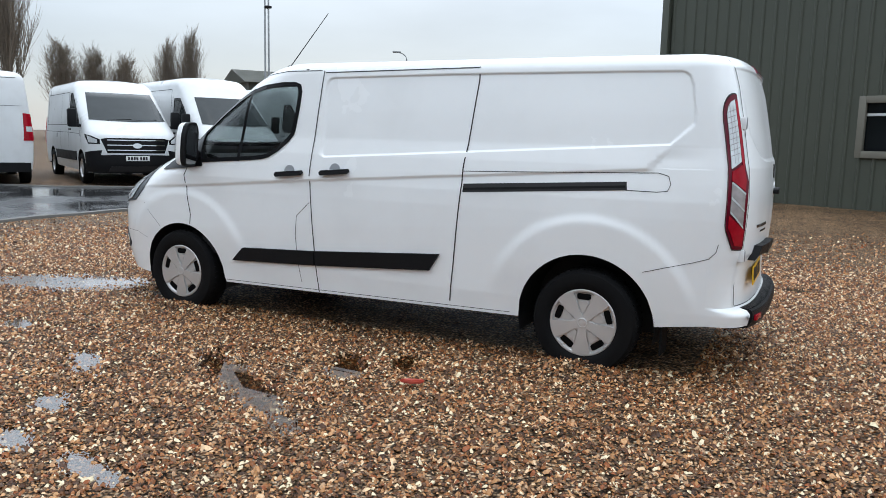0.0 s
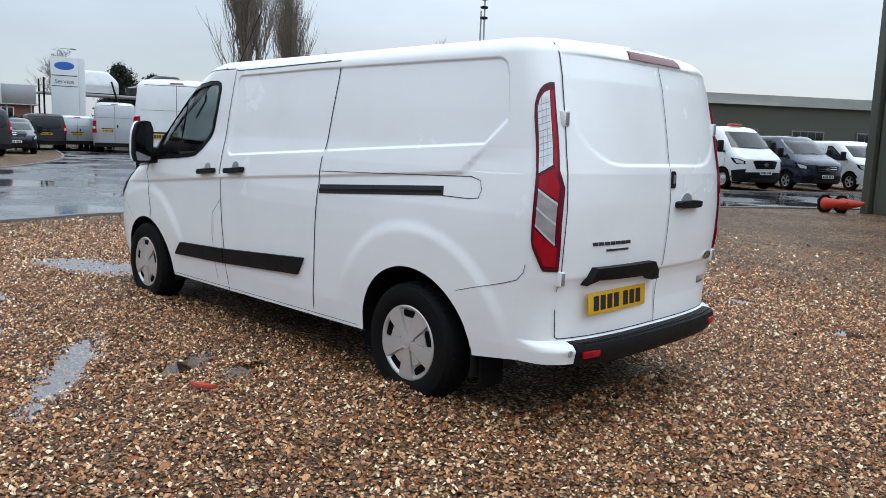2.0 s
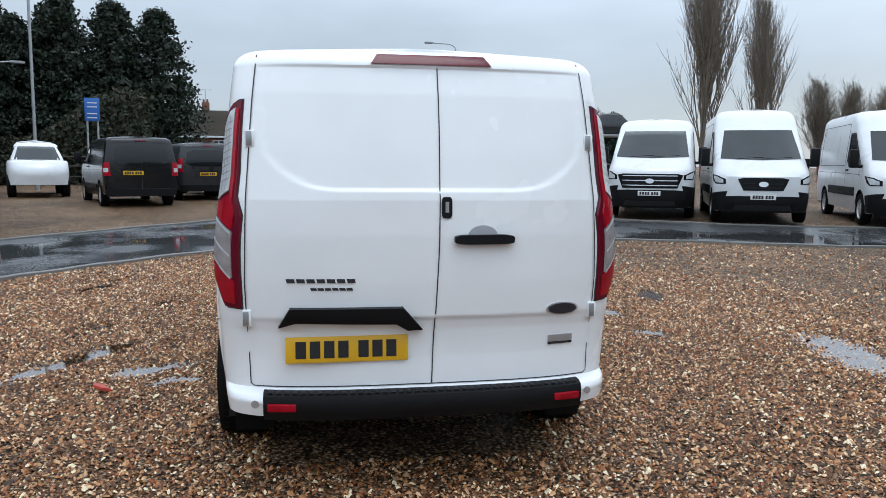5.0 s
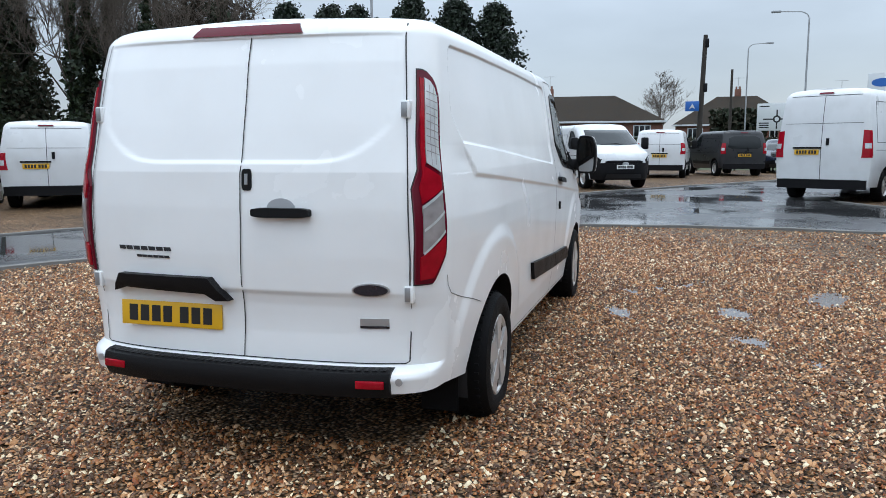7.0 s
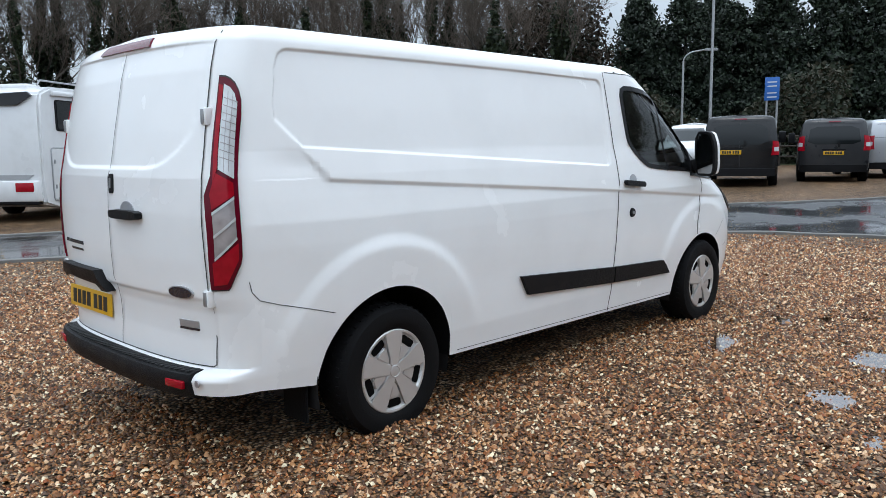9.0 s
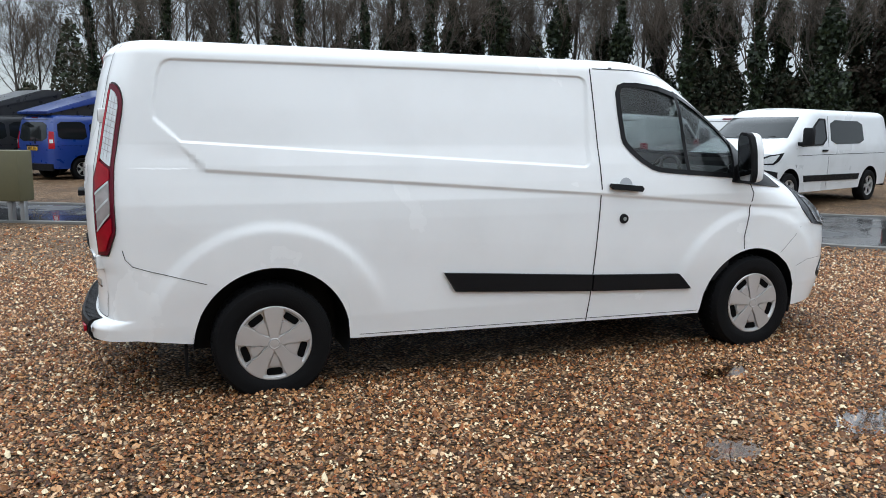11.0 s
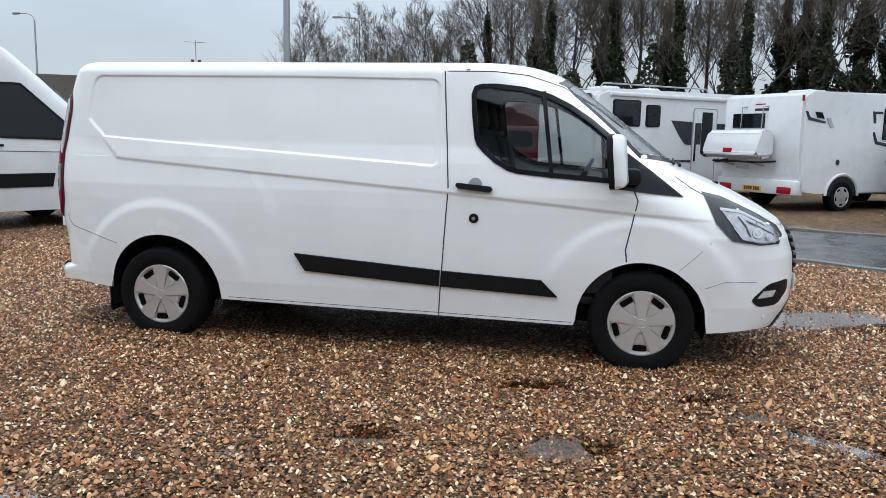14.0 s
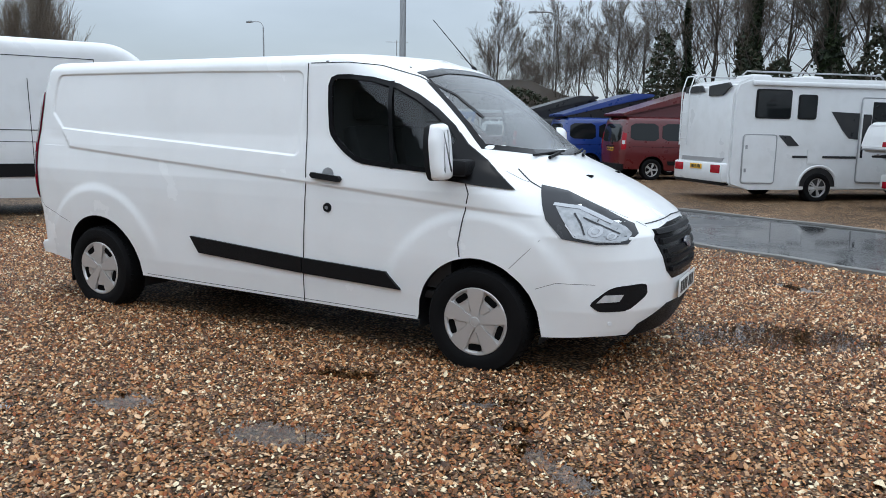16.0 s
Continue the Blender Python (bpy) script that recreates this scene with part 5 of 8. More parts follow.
def make_van(q, m, label, name="parked_van", group="parked vans"):
    v = thing(name, m, label, "van" if "van" in name else "car", group)
    s = shell_of(q)
    W2, H, nose, ro, wb = q["W"] / 2, q["H"], q["wb"] + q["fo"], q["ro"], q["wb"]
    hf, cz, cx, tx = q["hf"], q["cz"], q["cx"], q["tx"]
    paint, low = q["paint"], q.get("low", M_PLASTIC)
    body = s.build("body", paint, v, M_PLASTIC, dx=0.16, dz=0.09, nf=12, nr=6, zsplit=2 * q["r"] + 0.14, sharp=32)
    # windscreen
    zt = min(H - 0.16, q.get("ztop", H - 0.16))
    bm = bmesh.new()
    s.patch(bm, "front", [(-W2 * 0.84, cz + 0.03), (0, cz), (W2 * 0.84, cz + 0.03), (W2 * 0.73, zt), (-W2 * 0.73, zt)], 0.022, 1, 0.15, 0.04)
    ws = part("windscreen", bm, M_GREYGLASS, v, "dark windscreen")
    for y0 in (-0.5, 0.08):
        bm = bmesh.new()
        pipe(bm, [tuple(s.place("front", y0 * W2, cz + 0.02, 0.03)), tuple(s.place("front", y0 * W2 + 0.55, cz + 0.06, 0.03))], 0.01, 5)
        part("wiper", bm, M_PLASTIC, ws)
    # nose
    bm = bmesh.new()
    g = q.get("grille", (0.42, hf - 0.34, hf - 0.12))
    s.patch(bm, "front", [(-W2 * g[0], g[1]), (W2 * g[0], g[1]), (W2 * (g[0] + 0.12), g[2] - 0.03), (W2 * g[0], g[2]), (-W2 * g[0], g[2]), (-W2 * (g[0] + 0.12), g[2] - 0.03)], 0.012, 1, 0.12, 0.03)
    gr = part("grille", bm, M_GLOSSBLACK, v)
    for k in range(3):
        bm = bmesh.new()
        z = g[1] + (g[2] - g[1]) * (k + 0.5) / 3
        s.patch(bm, "front", [(-W2 * g[0], z), (W2 * g[0], z), (W2 * g[0], z + 0.02), (-W2 * g[0], z + 0.02)], 0.024, 1, 0.15, 0.02)
        part("grille_bar", bm, M_CHROME if q.get("chrome") else M_PLASTIC, gr)
    bm = bmesh.new()
    s.patch(bm, "front", [(0.10 * math.cos(a), (g[1] + g[2]) / 2 + 0.06 * math.sin(a)) for a in np.linspace(0, 2 * math.pi, 13)[:-1]], 0.03, 1, 0.3, 0.02)
    part("badge", bm, M_CHROME, gr)
    bm = bmesh.new()
    bh = q.get("bump", 0.55)
    s.patch(bm, "front", [(-W2 * 0.97, 0.26), (W2 * 0.97, 0.26), (W2 * 0.97, bh), (W2 * 0.5, bh + 0.02), (-W2 * 0.5, bh + 0.02), (-W2 * 0.97, bh)], 0.015, 1, 0.1, 0.03)
    part("front_bumper", bm, low, v)
    bm = bmesh.new()
    s.patch(bm, "front", [(-W2 * 0.6, 0.30), (W2 * 0.6, 0.30), (W2 * 0.55, 0.42), (-W2 * 0.55, 0.42)], 0.022, 1, 0.12, 0.01)
    part("lower_intake", bm, M_INK, v)
    make_plate(v, Matrix.Translation(s.place("front", 0, q.get("pz", 0.52), 0.03)) @ Matrix(((0, 0, 1, 0), (1, 0, 0, 0), (0, 1, 0, 0), (0, 0, 0, 1))), M_PLATEW)
    # tail: doors, plate, bumper, windows
    bm = bmesh.new()
    if not q.get("tailgate"):
        s.seam(bm, "rear", [(0, H - 0.14), (0, 0.5)], 0.012, 0.003)
    s.seam(bm, "rear", [(-W2 * 0.8, 0.5), (W2 * 0.8, 0.5)], 0.012, 0.003)
    s.seam(bm, "rear", [(-W2 * 0.72, H - 0.14), (W2 * 0.72, H - 0.14)], 0.012, 0.003)
    s.seam(bm, "rear", [(-W2 * 0.8, H * 0.70), (W2 * 0.8, H * 0.70)], 0.008, 0.003)
    part("rear_door_gap", bm, M_SEAM, body)
    if q.get("rearglass"):
        bm = bmesh.new()
        s.patch(bm, "rear", smooth_line([(-W2 * 0.74, H * 0.60), (W2 * 0.74, H * 0.60), (W2 * 0.66, H - 0.22), (-W2 * 0.66, H - 0.22)], 1), 0.006, 1, 0.15, 0.02)
        part("rear_window", bm, M_DARKGLASS, v)
    bm = bmesh.new()
    s.patch(bm, "rear", [(-W2 * 0.92, 0.30), (W2 * 0.92, 0.30), (W2 * 0.92, 0.50), (-W2 * 0.92, 0.50)], 0.05, 1, 0.15, 0.06)
    part("rear_bumper", bm, q.get("rlow", M_PLASTIC), v)
    pz, py = q.get("rp", (0.95, 0.0))
    make_plate(v, Matrix.Translation(s.place("rear", py, pz, 0.012)) @ Matrix(((0, 0, -1, 0), (-1, 0, 0, 0), (0, 1, 0, 0), (0, 0, 0, 1))), M_YELLOW)
    bm = bmesh.new()
    s.patch(bm, "rear", [(py + 0.3, pz + 0.11), (py - 0.3, pz + 0.11), (py - 0.3, pz + 0.075), (py + 0.3, pz + 0.075)], 0.03, 1, 0.2, 0.03)
    part("plate_garnish", bm, M_PLASTIC, v)
    bm = bmesh.new()
    s.patch(bm, "rear", [(-0.10, pz + 0.15), (-0.16, pz + 0.15), (-0.16, pz + 0.30), (-0.10, pz + 0.30)], 0.02, 1, 0.2, 0.03)
    part("rear_handle", bm, M_PLASTIC, v)
    bm = bmesh.new()
    s.patch(bm, "rear", [(-0.16, H - 0.10), (0.16, H - 0.10), (0.14, H - 0.065), (-0.14, H - 0.065)], 0.015, 1, 0.2, 0.02)
    part("high_brake_lamp", bm, M_DARKRED, v)
    tz0, tz1 = q.get("tail", (0.95, 1.45))
    cabx = q.get("cab", cx - 1.55)
    # roof of the cab window: under the sloping pillar
    zs = min(H - 0.18, q.get("ztop", H - 0.16) - 0.02)
    k = (tx - cx) / (H - 0.12 - cz)
    wb0 = cz - 0.10
    fx = cx - 0.52
    win = [(cabx, wb0 + 0.12), (cabx + 0.18, wb0), (fx, wb0 - 0.03), (fx + k * 0.22, wb0 + 0.24), (fx + k * (zs - wb0) + 0.05, zs), (cabx + 0.02, zs)]
    for sg in (1, -1):
        bm = bmesh.new()
        s.patch(bm, "side", win, 0.010, sg, 0.15, 0.03)
        w = part("cab_window", bm, M_DARKGLASS, v, "dark cab window")
        bm = bmesh.new()
        s.band(bm, "side", win, 0.03, 0.016, sg, 0.2)
        part("window_seal", bm, M_PLASTIC, w)
        for a, b in q.get("sidewin", ()):
            bm = bmesh.new()
            s.patch(bm, "side", smooth_line([(a, wb0 + 0.04), (b, wb0 + 0.02), (b - 0.02, zs - 0.02), (a + 0.03, zs - 0.03)], 1), 0.010, sg, 0.2, 0.02)
            part("side_window", bm, M_DARKGLASS, v)
        bm = bmesh.new()
        s.seam(bm, "side", [(cabx - 0.10, zs + 0.05), (cabx - 0.06, wb0), (cabx - 0.08, 0.36)], 0.012, 0.003, sg, 0.2)
        s.seam(bm, "side", [(fx + 0.16, wb0 - 0.05), (fx + 0.14, 0.75)], 0.012, 0.003, sg, 0.2)
        s.seam(bm, "side", [(-ro + 0.3, wb0 - 0.16), (cabx, wb0 - 0.18), (nose - 1.1, wb0 - 0.2)], 0.010, 0.003, sg, 0.2)
        if not q.get("sidewin"):
            s.seam(bm, "side", [(cabx - 1.15, zs), (cabx - 1.12, 0.5)], 0.010, 0.003, sg, 0.2)
            s.band(bm, "side", [(-ro + 0.4, wb0), (cabx - 0.2, wb0), (cabx - 0.2, H - 0.28), (-ro + 0.4, H - 0.28)], 0.012, 0.004, sg, 0.3, 0.004)
        part("panel_gap", bm, M_SEAM if paint in (M_WHITE2, M_SILVER) else M_PLASTIC, body)
        if q.get("strip", True):
            bm = bmesh.new()
            a, b = q.get("stripz", (0.48, 0.60))
            s.patch(bm, "side", [(q["r"] + 0.2, a), (wb - q["r"] - 0.2, a), (wb - q["r"] - 0.16, b), (q["r"] + 0.16, b)], 0.018, sg, 0.3, 0.03)
            part("side_trim", bm, M_PLASTIC, v)
        if q.get("wrap"):
            bm = bmesh.new()
            s.patch(bm, "side", [(wb + q["r"] + 0.13, 0.28), (nose - 0.2, 0.28), (nose - 0.12, bh + 0.12), (wb + q["r"] + 0.10, bh + 0.06)], 0.015, sg, 0.1, 0.03)
            part("bumper_side", bm, low, v)
        bm = bmesh.new()
        hz = wb0 - 0.12
        s.patch(bm, "side", [(cabx + 0.02, hz), (cabx + 0.2, hz), (cabx + 0.2, hz + 0.035), (cabx + 0.02, hz + 0.035)], 0.03, sg, 0.3, 0.03)
        part("door_handle", bm, M_PLASTIC, v)
        bm = bmesh.new()
        lx = q.get("lampx", 0.62)
        s.patch(bm, "side", [(nose - lx, hf - 0.02), (nose - 0.30, hf - 0.06), (nose - 0.16, hf - 0.13), (nose - 0.15, hf - 0.24), (nose - 0.36, hf - 0.24), (nose - lx + 0.14, hf - 0.17)], 0.010, sg, 0.06, 0.03)
        hl = part("headlamp", bm, M_GLOSSBLACK, v)
        bm = bmesh.new()
        s.patch(bm, "side", [(nose - lx + 0.14, hf - 0.055), (nose - 0.30, hf - 0.085), (nose - 0.19, hf - 0.14), (nose - 0.18, hf - 0.22), (nose - 0.34, hf - 0.21)], 0.016, sg, 0.06, 0.01)
        part("headlamp_lens", bm, M_CLEARLENS, hl)
        bm = bmesh.new()
        s.patch(bm, "corner", [(-0.15, tz0), (0.75, tz0), (0.85, tz0 + 0.05), (0.80, tz1), (0.0, tz1 + 0.02), (-0.1, tz0 + 0.3 * (tz1 - tz0))], 0.012, sg, 0.1, 0.03)
        tl = part("tail_lamp", bm, M_REDLENS, v, "red tail lamp")
        bm = bmesh.new()
        tm = tz0 + 0.45 * (tz1 - tz0)
        s.patch(bm, "corner", [(0.05, tm - 0.06), (0.62, tm - 0.06), (0.62, tm + 0.05), (0.05, tm + 0.05)], 0.017, sg, 0.1, 0.01)
        part("clear_lens", bm, M_CLEARLENS, tl)
        bm = bmesh.new()
        mx, mz, my = fx + 0.05, wb0 + 0.16, s.side(fx, wb0) + 0.02
        mh = q.get("mirror", 0.17)
        box(bm, (mx - 0.05, my + 0.06, mz - mh), (mx + 0.09, my + 0.26, mz + mh), 0.04, Matrix.Diagonal((1, sg, 1, 1)))
        mir = part("door_mirror", bm, M_PLASTIC, v)
        bm = bmesh.new()
        box(bm, (mx - 0.02, my - 0.08, mz - mh), (mx + 0.06, my + 0.10, mz - mh + 0.07), 0.015, Matrix.Diagonal((1, sg, 1, 1)))
        part("mirror_arm", bm, M_PLASTIC, mir)
        for wx in (0, wb):
            make_wheel(v, wx, sg * (W2 - 0.115), q["r"] - 0.01, q["r"], 0.21, q.get("wheel", "steel"), sg)
    return v


def at(x, y, heading):
    return pose(x, y, ground_z(x, y) - 0.012, 0, 0, heading)


BIG = dict(W=2.04, wb=3.75, ro=1.12, fo=1.0, r=0.355, hf=1.12, cz=1.42, cx=4.22, tx=2.85, H=2.62, ztop=2.12, paint=M_WHITE2, wrap=True, bump=0.60, tail=(0.85, 1.55), rp=(0.72, 0.3), mirror=0.21, rc=0.2, cab=2.35, pz=0.60)
HIGH_ROOF = dict(BIG, grille=(0.40, 0.74, 1.02), stripz=(0.62, 0.82))
CHROME_VAN = dict(BIG, H=2.42, wb=3.68, cx=4.12, tx=2.9, hf=1.16, cz=1.44, chrome=True, grille=(0.62, 0.72, 1.06), bump=0.66, stripz=(0.5, 0.72), lampx=0.55)
TALL_VAN = dict(BIG, H=2.46, wb=3.45, ro=1.05, fo=0.95, cx=3.85, tx=2.6, hf=1.12, cz=1.40, rp=(1.10, 0.30), tail=(0.98, 1.55), cab=2.05)
MID_VAN = dict(W=1.96, wb=2.93, ro=0.95, fo=1.02, r=0.34, hf=1.02, cz=1.30, cx=3.20, tx=2.40, H=1.97, paint=M_NAVY, low=M_PLASTIC, grille=(0.42, 0.66, 0.92), chrome=True, wheel="alloy", sidewin=((0.35, 1.45),), rearglass=True, cab=1.62, lean=0.86)
PASSENGER_VAN = dict(MID_VAN, wb=3.0, ro=0.98, fo=0.9, W=1.9, hf=1.08, cz=1.30, cx=3.30, tx=2.62, H=1.96, paint=M_GREY, grille=(0.55, 0.86, 1.0), sidewin=((0.3, 1.5), (-0.75, 0.2)), low=M_GREY, bump=0.74, lampx=0.42, cab=1.7)
LOW_VAN = dict(MID_VAN, wb=3.2, ro=0.97, fo=0.9, W=1.92, hf=1.04, cz=1.26, cx=3.42, tx=2.62, H=1.89, paint=M_WHITE2, low=M_WHITE2, bump=0.6, sidewin=(), rearglass=False, cab=1.85, strip=False)
WORK_VAN = dict(W=1.92, wb=3.27, ro=0.90, fo=0.90, r=0.335, hf=1.06, cz=1.28, cx=3.45, tx=2.70, H=1.88, paint=M_WHITE2, wrap=True, grille=(0.45, 0.78, 1.0), wheel="alloy", cab=1.92, tail=(0.85, 1.20), rp=(0.93, 0.22), lean=0.86, bump=0.62)
SMALL_VAN = dict(W=1.84, wb=2.78, ro=0.75, fo=0.85, r=0.325, hf=1.02, cz=1.22, cx=3.0, tx=2.25, H=1.80, paint=M_GREY, wrap=True, grille=(0.45, 0.74, 0.96), cab=1.55, tail=(0.90, 1.30), rp=(0.84, 0.0), rearglass=True, strip=True, lean=0.85, low=M_PLASTIC)
SMALL_WHITE = dict(SMALL_VAN, wb=2.75, fo=0.86, H=1.83, paint=M_WHITE2, rearglass=False, hf=1.0, cz=1.22, bump=0.72, grille=(0.50, 0.60, 0.80), cab=1.52, pz=0.62)
SMALL_SILVER = dict(SMALL_VAN, wb=2.98, ro=0.85, paint=M_SILVER, rearglass=False)

make_van(TALL_VAN, at(15.75, -5.45, -30), "tall silver-white panel van with closed rear doors, on gravel", "parked_van")
make_van(CHROME_VAN, at(17.1, -9.6, 152), "tall white van with a black bumper and chrome grille bars", "parked_van")
tr = make_van(HIGH_ROOF, at(14.45, -14.3, 155), "tall white high-roof van with a black grille", "parked_van")
copy_thing(tr, at(15.6, -11.3, 155))
make_van(PASSENGER_VAN, at(13.6, -17.6, 156), "dark grey passenger van with side windows", "parked_van")
low_van = make_van(LOW_VAN, at(12.6, -21.0, 156), "low white van with a dark grille, parked in a row", "parked_van")
make_van(MID_VAN, at(10.6, -28.0, 152), "dark blue van with chrome grille trim", "parked_van")
copy_thing(low_van, at(9.6, -31.2, 152))
for x, y, hd in ((23.0, -16.5, 155), (22.0, -20.5, 155), (21.0, -25.0, 155), (19.8, -29.5, 155), (18.4, -34.0, 155)):
    copy_thing(low_van, at(x, y, hd))
copy_thing(tr, at(21.5, -31.5, 155))
make_van(SMALL_WHITE, at(21.45, 1.14, 208), "small white van with a black front bumper", "parked_van")
make_van(SMALL_SILVER, at(24.7, 3.1, 31), "small silver van parked nose away", "parked_van")
exb = make_van(dict(WORK_VAN, paint=M_BLACKP, rearglass=True), at(18.6, 5.3, 22), "black van with a dark rear window on gravel", "parked_van")
pg = make_van(SMALL_VAN, at(21.7, 3.9, 20), "small dark grey van with a rear window", "parked_van")
copy_thing(pg, at(29.6, -4.3, 19))
copy_thing(pg, at(38.9, -9.6, -12))
make_van(dict(SMALL_VAN, paint=M_WHITE2, rearglass=False), at(27.0, -1.4, -4), "small white van seen from behind", "parked_van")
make_van(dict(TALL_VAN, paint=M_SILVER), at(36.5, -12.2, -25), "silver panel van far along the road", "parked_van")
make_van(dict(SMALL_VAN, paint=M_SILVER, rearglass=False), at(40.3, -11.6, -14), "small pale silver van far along the road", "parked_van")
make_van(dict(SMALL_VAN, H=1.52, W=1.78, paint=M_WHITE2, cz=1.0, hf=0.85, sidewin=((-0.2, 0.9),)), at(43.5, -13.8, -20), "small white hatchback parked by the road", "parked_car", "parked cars")
make_van(dict(SMALL_VAN, H=1.5, W=1.78, paint=M_NAVY, cz=1.0, hf=0.85, sidewin=((-0.2, 0.9),)), at(36.0, -7.0, 170), "dark blue hatchback facing the road", "parked_car", "parked cars")
kv = make_van(WORK_VAN, at(10.5, 11.6, 34), "white mid-size van with closed rear doors, on gravel", "parked_van")
make_van(dict(SMALL_VAN, W=1.70, wb=2.72, H=1.86, paint=M_WHITE2, rearglass=False, tail=(0.95, 1.25), rp=(0.98, 0.12), rc=0.1), at(13.6, 11.3, 42), "small white van with a black bar above its rear plate", "parked_van")
make_van(dict(WORK_VAN, sidewin=((0.35, 1.75),)), at(13.5, 8.1, 197), "white crew van with dark side windows and a black bumper", "parked_van")
make_van(dict(HIGH_ROOF, H=2.72), at(-7.32, 2.05, 60), "tall white van with a broad black side trim", "parked_van")


# ---- motor caravans and campers across the road ----
def make_motorhome(m, length, label, style):
    """A coach-built motor caravan: origin at its rear right corner on the ground, x forwards, y to the left."""
    v = thing("motorhome", m, label, "motorhome", "motorhomes on the gravel")
    W = 2.28 if style == "low" else 2.23
    flank = Matrix(((1, 0, 0, 0), (0, 0, 1, 0), (0, 1, 0, 0), (0, 0, 0, 1)))
    cabx = length - 1.75
    if style == "low":
        prof = [(0.0, 0.58), (0.04, 0.36), (0.5, 0.28), (cabx - 0.2, 0.28), (cabx - 0.2, 1.9), (cabx + 0.55, 2.15), (cabx + 0.5, 2.45), (cabx - 0.5, 2.70), (0.45, 2.68), (0.10, 2.55), (0.02, 2.3)]
    else:
        prof = [(0.0, 0.58), (0.04, 0.40), (0.5, 0.40), (cabx - 0.1, 0.40), (cabx - 0.1, 1.95), (cabx + 0.75, 2.02), (cabx + 0.82, 2.3), (cabx + 0.55, 2.56), (0.3, 2.51), (0.06, 2.47), (0.0, 2.36)]
    bm = bmesh.new()
    slab(bm, prof, 0, W, flank, 0.05)
    body = part("coach_body", bm, M_WHITE2, v, "white moulded coach body", 30)
    # panels and windows of the right flank and tail
    def panel(name, poly, mt, d=0.012, lab="", host=None):
        b = bmesh.new()
        slab(b, poly, -d, 0.01, flank, 0.003)
        return part(name, b, mt, host or v, lab)

    def tail(name, poly, mt, d=0.012, lab="", host=None):
        b = bmesh.new()
        slab(b, poly, -0.02, d, Matrix(((0, 0, -1, 0.012), (1, 0, 0, 0), (0, 1, 0, 0), (0, 0, 0, 1))), 0.003)
        return part(name, b, mt, host or v, lab)

    def rect(a, b, c, d):
        return [(a, c), (b, c), (b, d), (a, d)]

    def rounded(a, b, c, d, r=0.07):
        out = []
        for x0, z0, q in ((b - r, d - r, 0), (a + r, d - r, 1), (a + r, c + r, 2), (b - r, c + r, 3)):
            out += [(x0 + r * math.cos((q + k / 3) * math.pi / 2), z0 + r * math.sin((q + k / 3) * math.pi / 2)) for k in range(4)]
        return out
    if style == "low":
        for a, b, z0 in ((0.56, 1.34, 2.40), (1.57, 1.96, 2.31)):
            w = panel("window", rounded(a, b, 1.84, z0, 0.05), M_DARKGLASS, 0.03, "dark acrylic window")
            bm = bmesh.new()
            slab(bm, rounded(a - 0.03, b + 0.03, 1.81, z0 + 0.03, 0.06), -0.02, 0.01, flank)
            part("window_frame", bm, M_PLASTIC, w)
        h = panel("garage_hatch", rounded(0.31, 1.07, 0.44, 1.45), M_WHITE2, 0.022, "white locker hatch")
        edge = rounded(0.29, 1.09, 0.42, 1.47)
        bm = bmesh.new()
        pipe(bm, [(x0, -0.012, z0) for x0, z0 in edge + edge[:1]], 0.010, 6)
        part("hatch_seal", bm, M_SILVER, h, "grey rubber seal")
        for z in (0.7, 1.2):
            panel("hatch_lock", rect(0.35, 0.40, z - 0.04, z + 0.04), M_STEEL, 0.03, "", h)
        d = panel("entrance_door", rounded(3.10, 3.86, 0.47, 2.29), M_WHITE2, 0.025, "white entrance door")
        edge = rounded(3.08, 3.88, 0.45, 2.31)
        bm = bmesh.new()
        pipe(bm, [(x0, -0.014, z0) for x0, z0 in edge + edge[:1]], 0.011, 6)
        part("door_seal", bm, M_SILVER, d, "grey rubber seal")
        panel("door_window", [(3.36, 1.20), (3.50, 1.12), (3.72, 1.12), (3.72, 2.22), (3.36, 2.22)], M_DARKGLASS, 0.035, "", d)
        panel("door_stripe", [(3.14, 1.95), (3.35, 1.95), (3.35, 1.42), (3.14, 1.42)], M_GREY, 0.029, "dark grey stripe", d)
        panel("door_pull", rect(3.14, 3.19, 1.0, 1.42), M_PLASTIC, 0.04, "", d)
        panel("stripe", [(2.36, 1.99), (3.06, 1.97), (3.06, 1.40), (2.84, 1.42), (2.66, 1.60)], M_GREY, 0.014, "dark grey wedge stripe")
        panel("stripe", [(1.13, 1.46), (1.40, 1.46), (1.64, 1.24), (1.36, 1.24)], M_GREY, 0.014)
        panel("stripe", rect(1.50, 3.06, 0.98, 1.03), M_GREY, 0.014)
        panel("stripe", rect(3.92, 4.9, 0.98, 1.03), M_GREY, 0.014)
        panel("stripe", [(3.9, 1.95), (4.5, 1.95), (4.4, 1.40), (3.9, 1.40)], M_GREY, 0.014)
        panel("service_hatch", rect(1.86, 2.22, 0.86, 1.16), M_WHITE2, 0.022)
        bm = bmesh.new()
        box(bm, (0.42, -0.07, 2.50), (4.6, 0.02, 2.60), 0.03)
        part("awning_case", bm, M_WHITE2, v, "rolled awning in a white case")
        tail("upper_stripe", [(1.2, 2.40), (2.1, 2.40), (2.1, 2.55), (1.35, 2.55)], M_GREY)
        tail("upper_stripe", [(0.12, 2.48), (0.45, 2.30), (1.0, 2.30), (1.0, 2.52), (0.2, 2.56)], M_GREY, 0.03)
